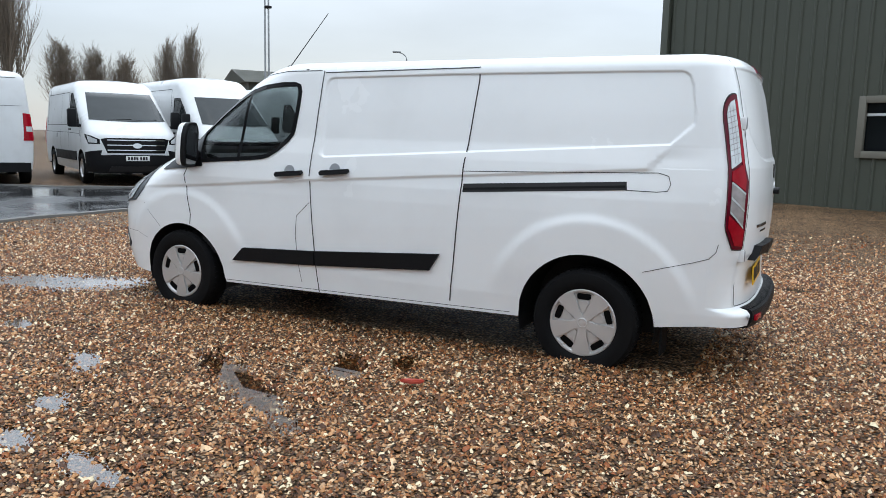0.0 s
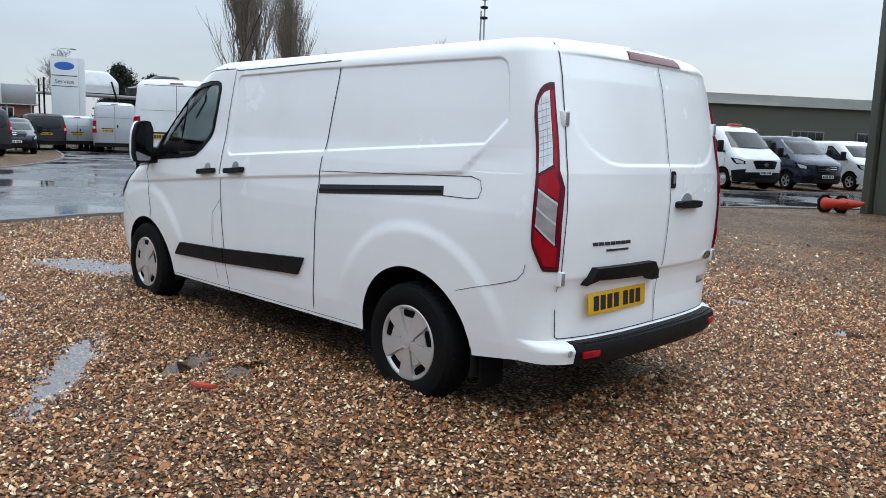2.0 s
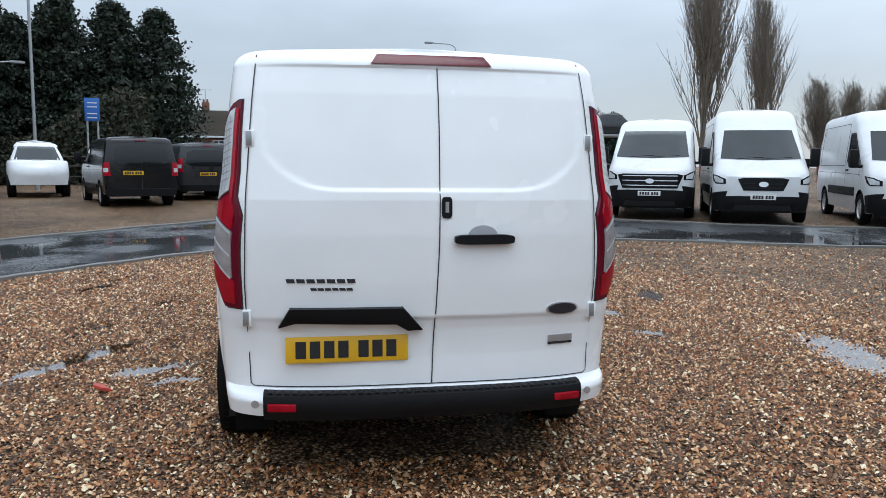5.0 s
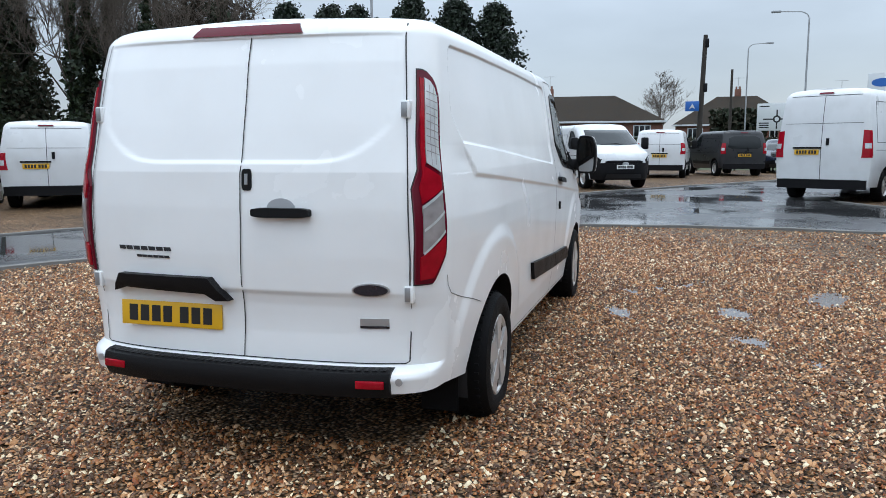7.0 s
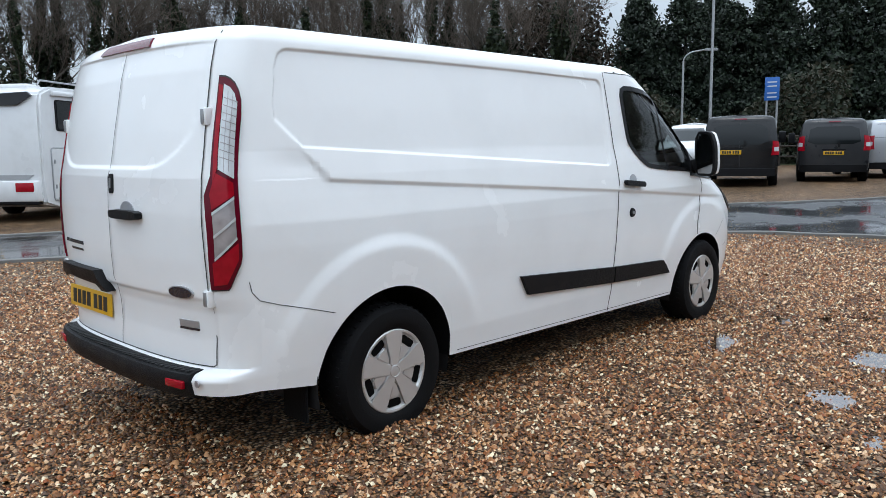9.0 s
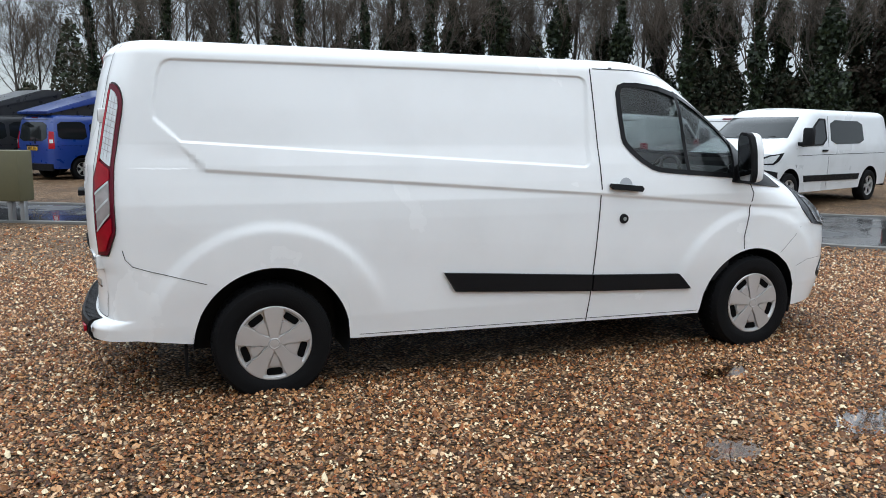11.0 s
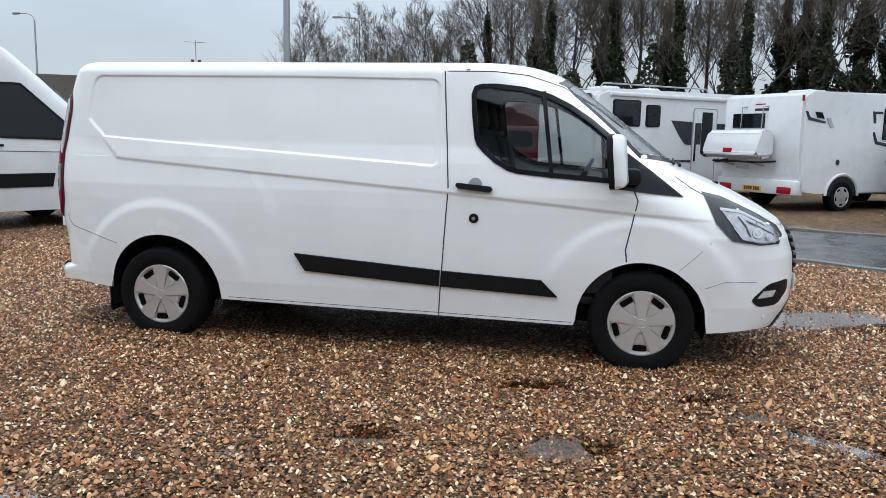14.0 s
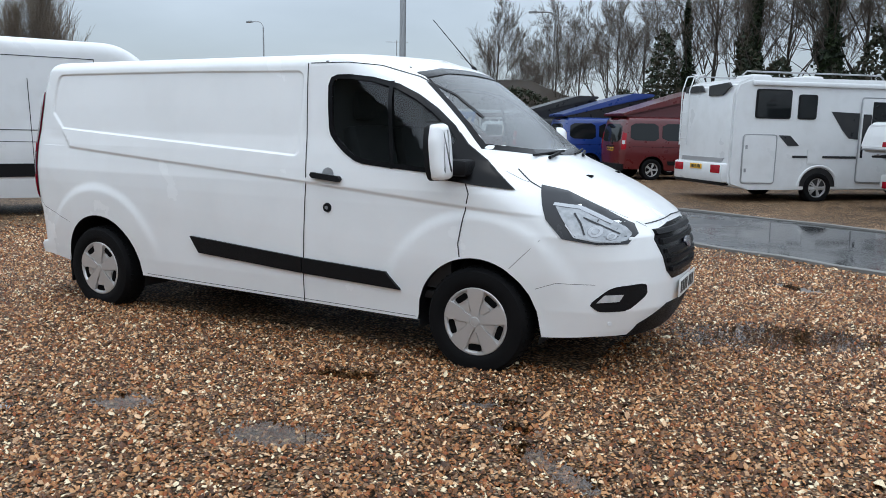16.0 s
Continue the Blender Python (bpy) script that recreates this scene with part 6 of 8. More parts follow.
        tail("lower_moulding", [(0.2, 0.95), (2.05, 0.95), (2.05, 0.86), (0.3, 0.86)], M_SILVER, 0.03)
        bm = bmesh.new()
        box(bm, (-0.12, 0.06, 0.42), (0.15, W - 0.06, 0.84), 0.05)
        rb = part("rear_bumper", bm, M_WHITE2, v, "white rear bumper")
        for y0 in (0.14, W - 0.52):
            bm = bmesh.new()
            box(bm, (-0.135, y0, 0.62), (-0.10, y0 + 0.38, 0.80), 0.015)
            part("tail_lamp", bm, M_REDLENS, rb, "red tail lamp")
        bm = bmesh.new()
        box(bm, (-0.10, 0.1, 0.36), (0.2, W - 0.1, 0.46), 0.03)
        part("bumper_skirt", bm, M_PLASTIC, rb)
        # ladder and roof rails
        bm = bmesh.new()
        for y0 in (1.72, 2.06):
            pipe(bm, [(-0.10, y0, 1.2), (-0.10, y0, 2.45), (0.0, y0, 2.78), (0.25, y0, 2.82)], 0.016, 6)
        part("ladder_stile", bm, M_WHITE2, v)
        for z in (1.35, 1.65, 1.95, 2.25):
            bm = bmesh.new()
            rod(bm, (-0.10, 1.72, z), (-0.10, 2.06, z), 0.013, seg=6)
            part("ladder_rung", bm, M_WHITE2, v)
        for y0 in (0.15, W - 0.15):
            bm = bmesh.new()
            pipe(bm, [(0.25, y0, 2.70), (0.35, y0, 2.80), (3.6, y0, 2.80), (3.7, y0, 2.70)], 0.018, 6)
            part("roof_rail", bm, M_STEEL, v)
        for x0 in (0.9, 2.2):
            bm = bmesh.new()
            box(bm, (x0, 0.8, 2.68), (x0 + 0.5, 1.5, 2.80), 0.05)
            part("roof_vent", bm, M_WHITE2, v, "white roof vent")
    else:
        w = panel("window", rect(2.35, 3.30, 1.55, 2.22), M_DARKGLASS, 0.03, "dark acrylic window")
        panel("small_window", [(0.31, 2.09), (0.50, 2.08), (0.58, 1.95), (0.38, 1.97)], M_DARKGLASS, 0.02)
        panel("stripe", [(0.04, 2.10), (0.10, 2.10), (0.18, 1.97), (0.62, 1.90), (0.62, 1.86), (0.14, 1.92)], M_GREY, 0.014)
        panel("stripe", [(0.64, 1.98), (0.76, 1.98), (0.88, 1.77), (0.77, 1.77)], M_SILVER, 0.014)
        panel("stripe", [(2.0, 2.15), (2.3, 2.15), (2.3, 2.10), (2.08, 2.10), (2.12, 1.9), (2.05, 1.9)], M_GREY, 0.014)
        panel("stripe", [(2.10, 1.72), (2.2, 1.52), (3.4, 1.32), (3.4, 1.28), (2.15, 1.46), (2.05, 1.70)], M_GREY, 0.014)
        panel("stripe", [(2.5, 1.10), (3.4, 1.10), (3.4, 1.0), (2.6, 1.0)], M_SILVER, 0.014)
        panel("filler_cap", [(1.07 + 0.05 * math.cos(a), 1.06 + 0.06 * math.sin(a)) for a in np.linspace(0, 6.28, 9)[:-1]], M_INK, 0.02)
        panel("hatch", rect(2.62, 3.0, 0.72, 1.0), M_WHITE2, 0.022)
        tail("rear_window", rect(1.01, 1.93, 1.76, 2.07), M_DARKGLASS, 0.03, "dark rear window")
        tail("sign_bar", rect(0.92, 1.32, 2.12, 2.18), M_GREY, 0.014)
        tail("sign_bar", rect(1.02, 1.30, 2.25, 2.28), M_REDLENS, 0.014)
        tail("gas_hatch", rect(0.24, 0.60, 0.77, 1.02), M_WHITE2, 0.022)
        tail("rear_vent", rect(1.35, 1.75, 0.86, 0.96), M_SILVER, 0.016)
        for y0 in (1.02, 1.62):
            bm = bmesh.new()
            pipe(bm, [(0.0, y0 - 0.10, 2.22), (-0.06, y0, 2.20), (-0.08, y0, 1.70)], 0.014, 6)
            part("carrier_rail", bm, M_STEEL, v)
        bm = bmesh.new()
        slab(bm, smooth_line([(-0.06, 1.10), (-0.40, 1.10), (-0.56, 1.18), (-0.50, 1.42), (-0.40, 1.66), (-0.30, 1.71), (-0.08, 1.70)], 2), 0.66, 2.25, flank, 0.05)
        bx = part("rear_box", bm, M_WHITE2, v, "white moulded rear storage box", 80)
        bm = bmesh.new()
        box(bm, (-0.548, 1.36, 1.22), (-0.52, 1.62, 1.32), 0.004)
        part("box_mark", bm, M_REDLENS, bx)
        bm = bmesh.new()
        pipe(bm, smooth_line([(-0.05, 0.64, 1.19), (-0.38, 0.64, 1.17), (-0.57, 0.70, 1.17), (-0.57, 1.45, 1.17), (-0.57, 2.21, 1.17), (-0.38, 2.27, 1.17), (-0.05, 2.27, 1.19)], 1), 0.014, 6)
        part("box_lip", bm, M_SILVER, bx, "grey lid seam")
        bm = bmesh.new()
        pipe(bm, [(-0.02, 0.62, 1.05), (-0.45, 0.62, 1.03), (-0.45, 2.0, 1.03), (-0.02, 2.0, 1.05)], 0.022, 6)
        part("carrier_bar", bm, M_PLASTIC, v, "black carrier bar")
        for y0 in (0.95, 1.8):
            bm = bmesh.new()
            pipe(bm, [(0.0, y0, 0.95), (-0.35, y0, 1.0), (-0.5, y0, 1.08)], 0.015, 6)
            part("carrier_arm", bm, M_STEEL, v)
        bm = bmesh.new()
        box(bm, (-0.08, 0.0, 0.36), (0.15, W, 0.67), 0.04)
        rb = part("rear_bumper", bm, M_WHITE2, v, "white rear bumper")
        for y0 in (0.10, W - 0.46):
            bm = bmesh.new()
            box(bm, (-0.10, y0, 0.39), (-0.07, y0 + 0.36, 0.53), 0.012)
            part("tail_lamp", bm, M_REDLENS, rb, "red tail lamp")
        tail("side_marker", rect(0.03, 0.06, 2.30, 2.42), M_REDLENS, 0.03)
        bm = bmesh.new()
        box(bm, (0.9, 0.7, 2.50), (1.4, 1.3, 2.60), 0.03)
        part("roof_vent", bm, M_WHITE2, v)
    make_plate(v, Matrix.Translation((-0.13 if style == "low" else -0.09, 1.15, 0.74 if style == "low" else 0.46)) @ Matrix(((0, 0, -1, 0), (-1, 0, 0, 0), (0, 1, 0, 0), (0, 0, 0, 1))), M_YELLOW)
    # cab
    c = Shell(hw=[(0.2, 0.93), (0.9, 0.99), (1.3, 0.97), (2.05, 0.86)], xr=[(0.3, cabx - 0.4), (2.1, cabx - 0.4)], xf=[(0.25, length - 0.06), (0.7, length), (1.05, length - 0.08), (1.4, length - 0.6), (1.95, length - 1.15), (2.1, length - 1.25)], xe=[(0.3, length - 0.7), (1.05, length - 0.7), (1.4, length - 1.1), (2.1, length - 1.7)], zt=2.08, rc=0.1, ra=0.1, arches=[(length - 0.95, 0.34, 0.42)], sill=((-9, 0.32), (19, 0.32)))
    yc = Matrix.Translation((0, W / 2, 0))
    cb = c.build("cab", M_WHITE2 if style == "low" else M_SILVER, v, M_PLASTIC, "cab of the motor caravan", dx=0.2, dz=0.1, nf=10, nr=3, zsplit=0.9)
    cb.location.y = W / 2
    for ch in v.children:
        if ch.name.startswith("underbody"):
            ch.location.y = W / 2
    for nm, mode, poly, mt in (("windscreen", "front", [(-0.8, 1.42), (0.8, 1.42), (0.7, 1.95), (-0.7, 1.95)], M_GREYGLASS), ("cab_window", "side", [(cabx - 0.2, 1.35), (length - 1.15, 1.30), (length - 1.35, 1.6), (length - 1.55, 1.88), (cabx - 0.2, 1.92)], M_DARKGLASS)):
        bm = bmesh.new()
        c.patch(bm, mode, poly, 0.008, -1, 0.15, 0.02)
        o = part(nm, bm, mt, v)
        o.location.y = W / 2
    for wx in (2.16 if style == "low" else 1.27, length - 0.95):
        for sg, y0 in ((-1, 0.085), (1, W - 0.085)):
            make_wheel(v, wx, y0, 0.33, 0.34, 0.22, "alloy" if style == "low" else "cover", sg)
        bm = bmesh.new()
        if wx < 3:
            slab(bm, [(wx + 0.44 * math.cos(a), 0.36 + 0.41 * math.sin(a)) for a in np.linspace(0, math.pi, 14)], -0.004, 0.02, flank)
            part("wheel_arch", bm, M_INK, v)
            bm = bmesh.new()
            pts = [(wx + 0.48 * math.cos(a), -0.005, 0.36 + 0.45 * math.sin(a)) for a in np.linspace(0, math.pi, 14)]
            pipe(bm, pts, 0.03, 6)
            part("arch_lip", bm, M_WHITE2, v)
        else:
            bm.free()
    return v


make_motorhome(at(2.99, 12.51, 38), 7.0, "white motor caravan with dark grey stripes and a rear ladder", "low")
make_motorhome(at(7.17, 11.15, 34), 5.5, "white motor caravan with a rear storage box", "box")
M_MESH = mat("awning_canvas", (0.10, 0.035, 0.04), 0.8, var=0.3)
for col, x, y, lab in ((M_RED, -1.3, 19.6, "dark red camper with its roof raised"), (M_BLUE, -3.8, 21.3, "blue camper with its roof raised"), (M_GREY, -6.2, 22.7, "dark grey camper with its roof raised")):
    q = dict(PASSENGER_VAN, paint=col, low=col)
    cv = make_van(q, at(x + 0.6, y + 0.5, 38), lab, "camper_van", "campers with raised roofs")
    bm = bmesh.new()
    slab(bm, [(-0.95, 1.97), (2.35, 2.72), (2.35, 2.80), (1.6, 2.82), (-0.98, 2.05)], -0.78, 0.78, Matrix(((1, 0, 0, 0), (0, 0, 1, 0), (0, 1, 0, 0), (0, 0, 0, 1))), 0.02)
    part("raised_roof", bm, col, cv, "tilted pop-up roof")
    bm = bmesh.new()
    slab(bm, [(-0.8, 1.95), (2.25, 1.95), (2.25, 2.70), (-0.8, 2.02)], -0.70, 0.70, Matrix(((1, 0, 0, 0), (0, 0, 1, 0), (0, 1, 0, 0), (0, 0, 0, 1))))
    part("roof_canvas", bm, M_GREY if col != M_RED else M_MESH, cv, "dark canvas wall")


def make_pickup(m, paint, label):
    q = dict(W=1.85, wb=3.1, ro=1.15, fo=0.95, r=0.38, hf=1.08, cz=1.16, cx=3.1, tx=2.4, H=1.22, paint=paint)
    v = thing("pickup_truck", m, label, "pickup", "pickups across the road")
    s = Shell(hw=[(0.3, 0.88), (0.9, 0.92), (1.22, 0.90)], xr=[(0.3, -1.15), (1.3, -1.15)], xf=[(0.3, 3.98), (0.8, 4.05), (1.08, 3.95), (1.25, 3.6)], xe=[(0.3, 3.4), (1.3, 3.1)], zt=1.22, rc=0.07, ra=0.12, arches=[(0, 0.38, 0.46), (3.1, 0.38, 0.46)], sill=((-9, 0.45), (9, 0.42)))
    s.build("body", paint, v, M_PLASTIC, dx=0.2, dz=0.1, nf=8, nr=4, zsplit=0.95)
    c = Shell(hw=[(1.1, 0.84), (1.3, 0.80), (1.85, 0.64)], xr=[(1.1, 0.55), (1.9, 0.75)], xf=[(1.1, 3.2), (1.2, 3.1), (1.7, 2.4), (1.9, 2.1)], xe=[(1.1, 2.7), (1.9, 1.7)], zt=1.82, rc=0.1, ra=0.12, sill=((-9, 1.15), (9, 1.15)))
    c.build("cab", paint, v, None, dx=0.2, dz=0.1, nf=8, nr=4, zsplit=1.35)
    bm = bmesh.new()
    c.patch(bm, "front", [(-0.7, 1.25), (0.7, 1.25), (0.55, 1.70), (-0.55, 1.70)], 0.006, 1, 0.15, 0.02)
    part("windscreen", bm, M_GREYGLASS, v)
    for sg in (1, -1):
        for poly in ([(0.85, 1.28), (1.6, 1.28), (1.6, 1.70), (0.95, 1.70)], [(1.68, 1.28), (2.6, 1.28), (2.2, 1.70), (1.68, 1.70)]):
            bm = bmesh.new()
            c.patch(bm, "side", poly, 0.006, sg, 0.2, 0.02)
            part("side_window", bm, M_DARKGLASS, v)
        for wx in (0, 3.1):
            make_wheel(v, wx, sg * 0.80, 0.37, 0.38, 0.25, "alloy", sg)
        bm = bmesh.new()
        box(bm, (-1.17, sg * 0.82 - 0.07, 0.75), (-1.13, sg * 0.82 + 0.07, 1.1), 0.01)
        part("tail_lamp", bm, M_REDLENS, v)
        bm = bmesh.new()
        pipe(bm, [(0.5, sg * 0.6, 1.2), (0.42, sg * 0.55, 1.86), (0.42, 0, 1.92)], 0.03, 8)
        part("roll_bar", bm, paint if paint != M_WHITE2 else M_WHITE2, v)
    return v


make_pickup(at(-12.6, 23.6, 35), M_BLUE, "bright blue pickup truck on gravel")
make_pickup(at(-10.2, 22.2, 35), M_RED, "red pickup truck on gravel")
make_pickup(at(-9.3, 25.0, 20), M_WHITE2, "white pickup truck with a roll bar")
make_pickup(at(-15.2, 25.2, 35), M_BLACKP, "black pickup truck on gravel")
make_pickup(at(26.5, 10.5, 200), M_WHITE2, "white pickup truck beyond the vans")

# tipper lorry with an orange beacon
tp = make_van(dict(HIGH_ROOF, H=2.18, wb=3.4, cx=3.85, tx=3.1, cab=2.0, ztop=2.0), at(12.1, -24.8, 156), "white flat-bed van cab with an orange beacon", "parked_van")
bm = bmesh.new()
box(bm, (2.55, -0.25, 2.20), (2.80, 0.25, 2.30), 0.04)
part("beacon", bm, M_ORANGE, tp, "orange roof beacon")


# ---- sheds and houses ----
M_CLAD = mat("green_cladding", (0.062, 0.068, 0.050), 0.55, var=0.12, scale=1.5, dirt=0.2, dirtcol=(0.05, 0.05, 0.04))
M_ROOF2 = mat("pale_green_roof", (0.145, 0.15, 0.125), 0.6, var=0.15, scale=0.8, dirt=0.2)
M_BRICK = mat("house_brick", (0.17, 0.075, 0.05), 0.85, var=0.25, scale=12, bump=0.3)
M_TILE = mat("brown_tiles", (0.058, 0.042, 0.028), 0.85, var=0.55, scale=1.6, bump=0.5, bscale=18)
M_WOODDARK = mat("dark_timber", (0.035, 0.028, 0.022), 0.85, var=0.3, scale=10, bump=0.4)
M_SIGNW = mat("sign_white", (0.62, 0.64, 0.65), 0.4, var=0.05)
M_SIGNB = mat("sign_blue", (0.02, 0.12, 0.42), 0.4, var=0.08)
M_BROWN = mat("sign_brown", (0.12, 0.03, 0.03), 0.5, var=0.1)
M_BIN = mat("olive_plastic", (0.10, 0.09, 0.045), 0.6, var=0.2)
M_GREENP = mat("green_steel", (0.02, 0.07, 0.03), 0.5, var=0.2)


def clad_wall(parent, a, b, z0, z1, skip=()):
    """A wall of upright profiled sheet: every rib is a part of its own."""
    a, b = Vector(a), Vector(b)
    d = (b - a).normalized()
    n = Vector((d.y, -d.x))
    L = (b - a).length
    m = Matrix(((d.x, n.x, 0, a.x), (d.y, n.y, 0, a.y), (0, 0, 1, 0), (0, 0, 0, 1)))
    bm = bmesh.new()
    if not skip:
        box(bm, (0, -0.12, z0), (L, 0, z1), 0, m)
    else:
        x0, x1, w0, w1 = skip
        for lo, hi in (((0, -0.12, z0), (x0, 0, z1)), ((x1, -0.12, z0), (L, 0, z1)), ((x0, -0.12, z0), (x1, 0, w0)), ((x0, -0.12, w1), (x1, 0, z1))):
            box(bm, lo, hi, 0, m)
    wall = part("wall", bm, M_CLAD, parent)
    k = 0.17
    mesh_full = None
    while k < L:
        if not (skip and skip[0] - 0.1 < k < skip[1] + 0.1):
            if mesh_full is None:
                bm = bmesh.new()
                slab(bm, [(-0.045, 0), (0.045, 0), (0.022, 0.035), (-0.022, 0.035)], z0, z1 - 0.02)
                r = part("rib", bm, M_CLAD, wall)
                mesh_full = r.data
            else:
                r = new("rib", mesh_full)
                r.parent = wall
            r.matrix_basis = m @ Matrix.Translation((k, 0, 0))
        else:
            bm = bmesh.new()
            slab(bm, [(-0.045, 0), (0.045, 0), (0.022, 0.035), (-0.022, 0.035)], z0, skip[2] - 0.08)
            slab(bm, [(-0.045, 0), (0.045, 0), (0.022, 0.035), (-0.022, 0.035)], skip[3] + 0.08, z1 - 0.02)
            r = part("rib", bm, M_CLAD, wall)
            r.matrix_basis = m @ Matrix.Translation((k, 0, 0))
        k += 0.33
    return wall, m


C0 = Vector((3.0, -17.1))
dw = Vector((-0.902, 0.431))
nw = Vector((-0.431, -0.902))
shed = thing("green_shed", pose(0, 0, 0), "large dark green profiled steel shed with a small window", "shed")
P1, P2, P3 = C0 + dw * 16, C0 + dw * 16 + nw * 14, C0 + nw * 14
wall, wm = clad_wall(shed, C0, P1, -0.05, 7.0, (5.45, 6.75, 1.32, 2.52))
clad_wall(shed, P3, C0, -0.05, 7.0)
clad_wall(shed, P2, P3, -0.05, 7.0)
clad_wall(shed, P1, P2, -0.05, 7.0)
bm = bmesh.new()
ridge = [(C0 + nw * 7), (P1 + nw * 7)]
ve = [bm.verts.new((*(C0 - dw * 0.3 - nw * 0.3), 6.98)), bm.verts.new((*(P1 + dw * 0.3 - nw * 0.3), 6.98)), bm.verts.new((*(ridge[1] + dw * 0.3), 8.6)), bm.verts.new((*(ridge[0] - dw * 0.3), 8.6)), bm.verts.new((*(P3 - dw * 0.3 + nw * 0.3), 6.98)), bm.verts.new((*(P2 + dw * 0.3 + nw * 0.3), 6.98))]
bm.faces.new(ve[:4])
bm.faces.new((ve[3], ve[2], ve[5], ve[4]))
bm.faces.new((ve[0], ve[3], ve[4]))
bm.faces.new((ve[1], ve[5], ve[2]))
bmesh.ops.solidify(bm, geom=bm.faces[:], thickness=0.08)
part("roof", bm, M_ROOF2, shed)
M_WINFRAME = mat("stone_grey_frame", (0.16, 0.15, 0.12), 0.6, var=0.1)
x0, x1, z0, z1 = 5.45, 6.75, 1.32, 2.52
bm = bmesh.new()
for lo, hi in (((x0 - 0.1, -0.05, z0 - 0.1), (x0 + 0.06, 0.06, z1 + 0.1)), ((x1 - 0.06, -0.05, z0 - 0.1), (x1 + 0.1, 0.06, z1 + 0.1)), ((x0 + 0.06, -0.05, z1 - 0.06), (x1 - 0.06, 0.06, z1 + 0.1)), ((x0 + 0.06, -0.05, z0 - 0.1), (x1 - 0.06, 0.10, z0 + 0.06))):
    box(bm, lo, hi, 0.01, wm)
wf = part("window", bm, M_WINFRAME, shed, "grey-green window frame")
bm = bmesh.new()
box(bm, (x0 + 0.05, -0.10, z0 + 0.05), (x1 - 0.05, -0.08, z1 - 0.05), 0, wm)
part("pane", bm, M_DARKGLASS, wf)
for lo, hi in (((x0 + 0.06, -0.08, (z0 + z1) / 2 + 0.25), (x1 - 0.06, -0.03, (z0 + z1) / 2 + 0.31)), (((x0 + x1) / 2 - 0.03, -0.08, z0 + 0.06), ((x0 + x1) / 2 + 0.03, -0.03, z1 - 0.06))):
    bm = bmesh.new()
    box(bm, lo, hi, 0.005, wm)
    part("glazing_bar", bm, M_SIGNW, wf)
bm = bmesh.new()
box(bm, (-0.08, -0.08, -0.05), (0.14, 0.14, 7.0), 0.01, Matrix(((dw.x, nw.x, 0, C0.x), (dw.y, nw.y, 0, C0.y), (0, 0, 1, 0), (0, 0, 0, 1))) @ Matrix.Translation((-0.06, -0.06, 0)))
part("corner_flashing", bm, M_CLAD, shed)
bm = bmesh.new()
pw = C0 + dw * 0.43 - nw * 0.08
box(bm, (pw.x - 0.08, pw.y - 0.08, 2.68), (pw.x + 0.08, pw.y + 0.08, 2.86), 0.03)
part("wall_lamp", bm, M_WHITE2, shed, "small white wall lamp")
bm = bmesh.new()
pw = C0 - dw * 0.12
box(bm, (pw.x - 0.12, pw.y - 0.1, 1.4), (pw.x + 0.1, pw.y + 0.1, 1.7), 0.03)
part("wall_box", bm, M_PLASTIC, shed)

B0 = Vector((40.8, -44.0))
db, nb = Vector((-0.574, -0.819)), Vector((0.819, -0.574))
hall = thing("workshop_hall", pose(0, 0, 0), "long low dark green workshop with a pale pitched roof", "workshop")
Q1, Q2, Q3 = B0 + db * 54, B0 + db * 54 + nb * 8, B0 + nb * 8
for a, b in ((B0, Q3), (Q3, Q2), (Q2, Q1), (Q1, B0)):
    bm = bmesh.new()
    d = (b - a).normalized()
    box(bm, (0, -0.1, 0), ((b - a).length, 0, 5.6), 0, Matrix(((d.x, -d.y, 0, a.x), (d.y, d.x, 0, a.y), (0, 0, 1, 0), (0, 0, 0, 1))))
    part("wall", bm, M_CLAD, hall)
bm = bmesh.new()
rz = 6.8
ve = [bm.verts.new((*(B0 - db * 0.4 - nb * 0.5), 5.55)), bm.verts.new((*(Q1 + db * 0.4 - nb * 0.5), 5.55)), bm.verts.new((*(Q1 + nb * 4 + db * 0.4), rz)), bm.verts.new((*(B0 + nb * 4 - db * 0.4), rz)), bm.verts.new((*(Q3 - db * 0.4 + nb * 0.5), 5.55)), bm.verts.new((*(Q2 + db * 0.4 + nb * 0.5), 5.55))]
bm.faces.new(ve[:4])
bm.faces.new((ve[3], ve[2], ve[5], ve[4]))
bm.faces.new((ve[0], ve[3], ve[4]))
bm.faces.new((ve[1], ve[5], ve[2]))
bmesh.ops.solidify(bm, geom=bm.faces[:], thickness=0.15)
part("roof", bm, M_ROOF2, hall, "pale sheet roof")
for k in range(6):
    bm = bmesh.new()
    c = B0 + db * (4 + 6.5 * k) - nb * 0.12
    mm = Matrix(((db.x, nb.x, 0, c.x), (db.y, nb.y, 0, c.y), (0, 0, 1, 0), (0, 0, 0, 1)))
    box(bm, (-1.6, -0.05, 2.4), (1.6, 0.1, 3.5), 0.02, mm)
    wd = part("window", bm, M_WINFRAME, hall)
    for q in range(4):
        bm = bmesh.new()
        box(bm, (-1.5 + 0.76 * q, -0.08, 2.5), (-0.82 + 0.76 * q, -0.04, 3.4), 0.01, mm)
        part("pane", bm, M_DARKGLASS, wd)


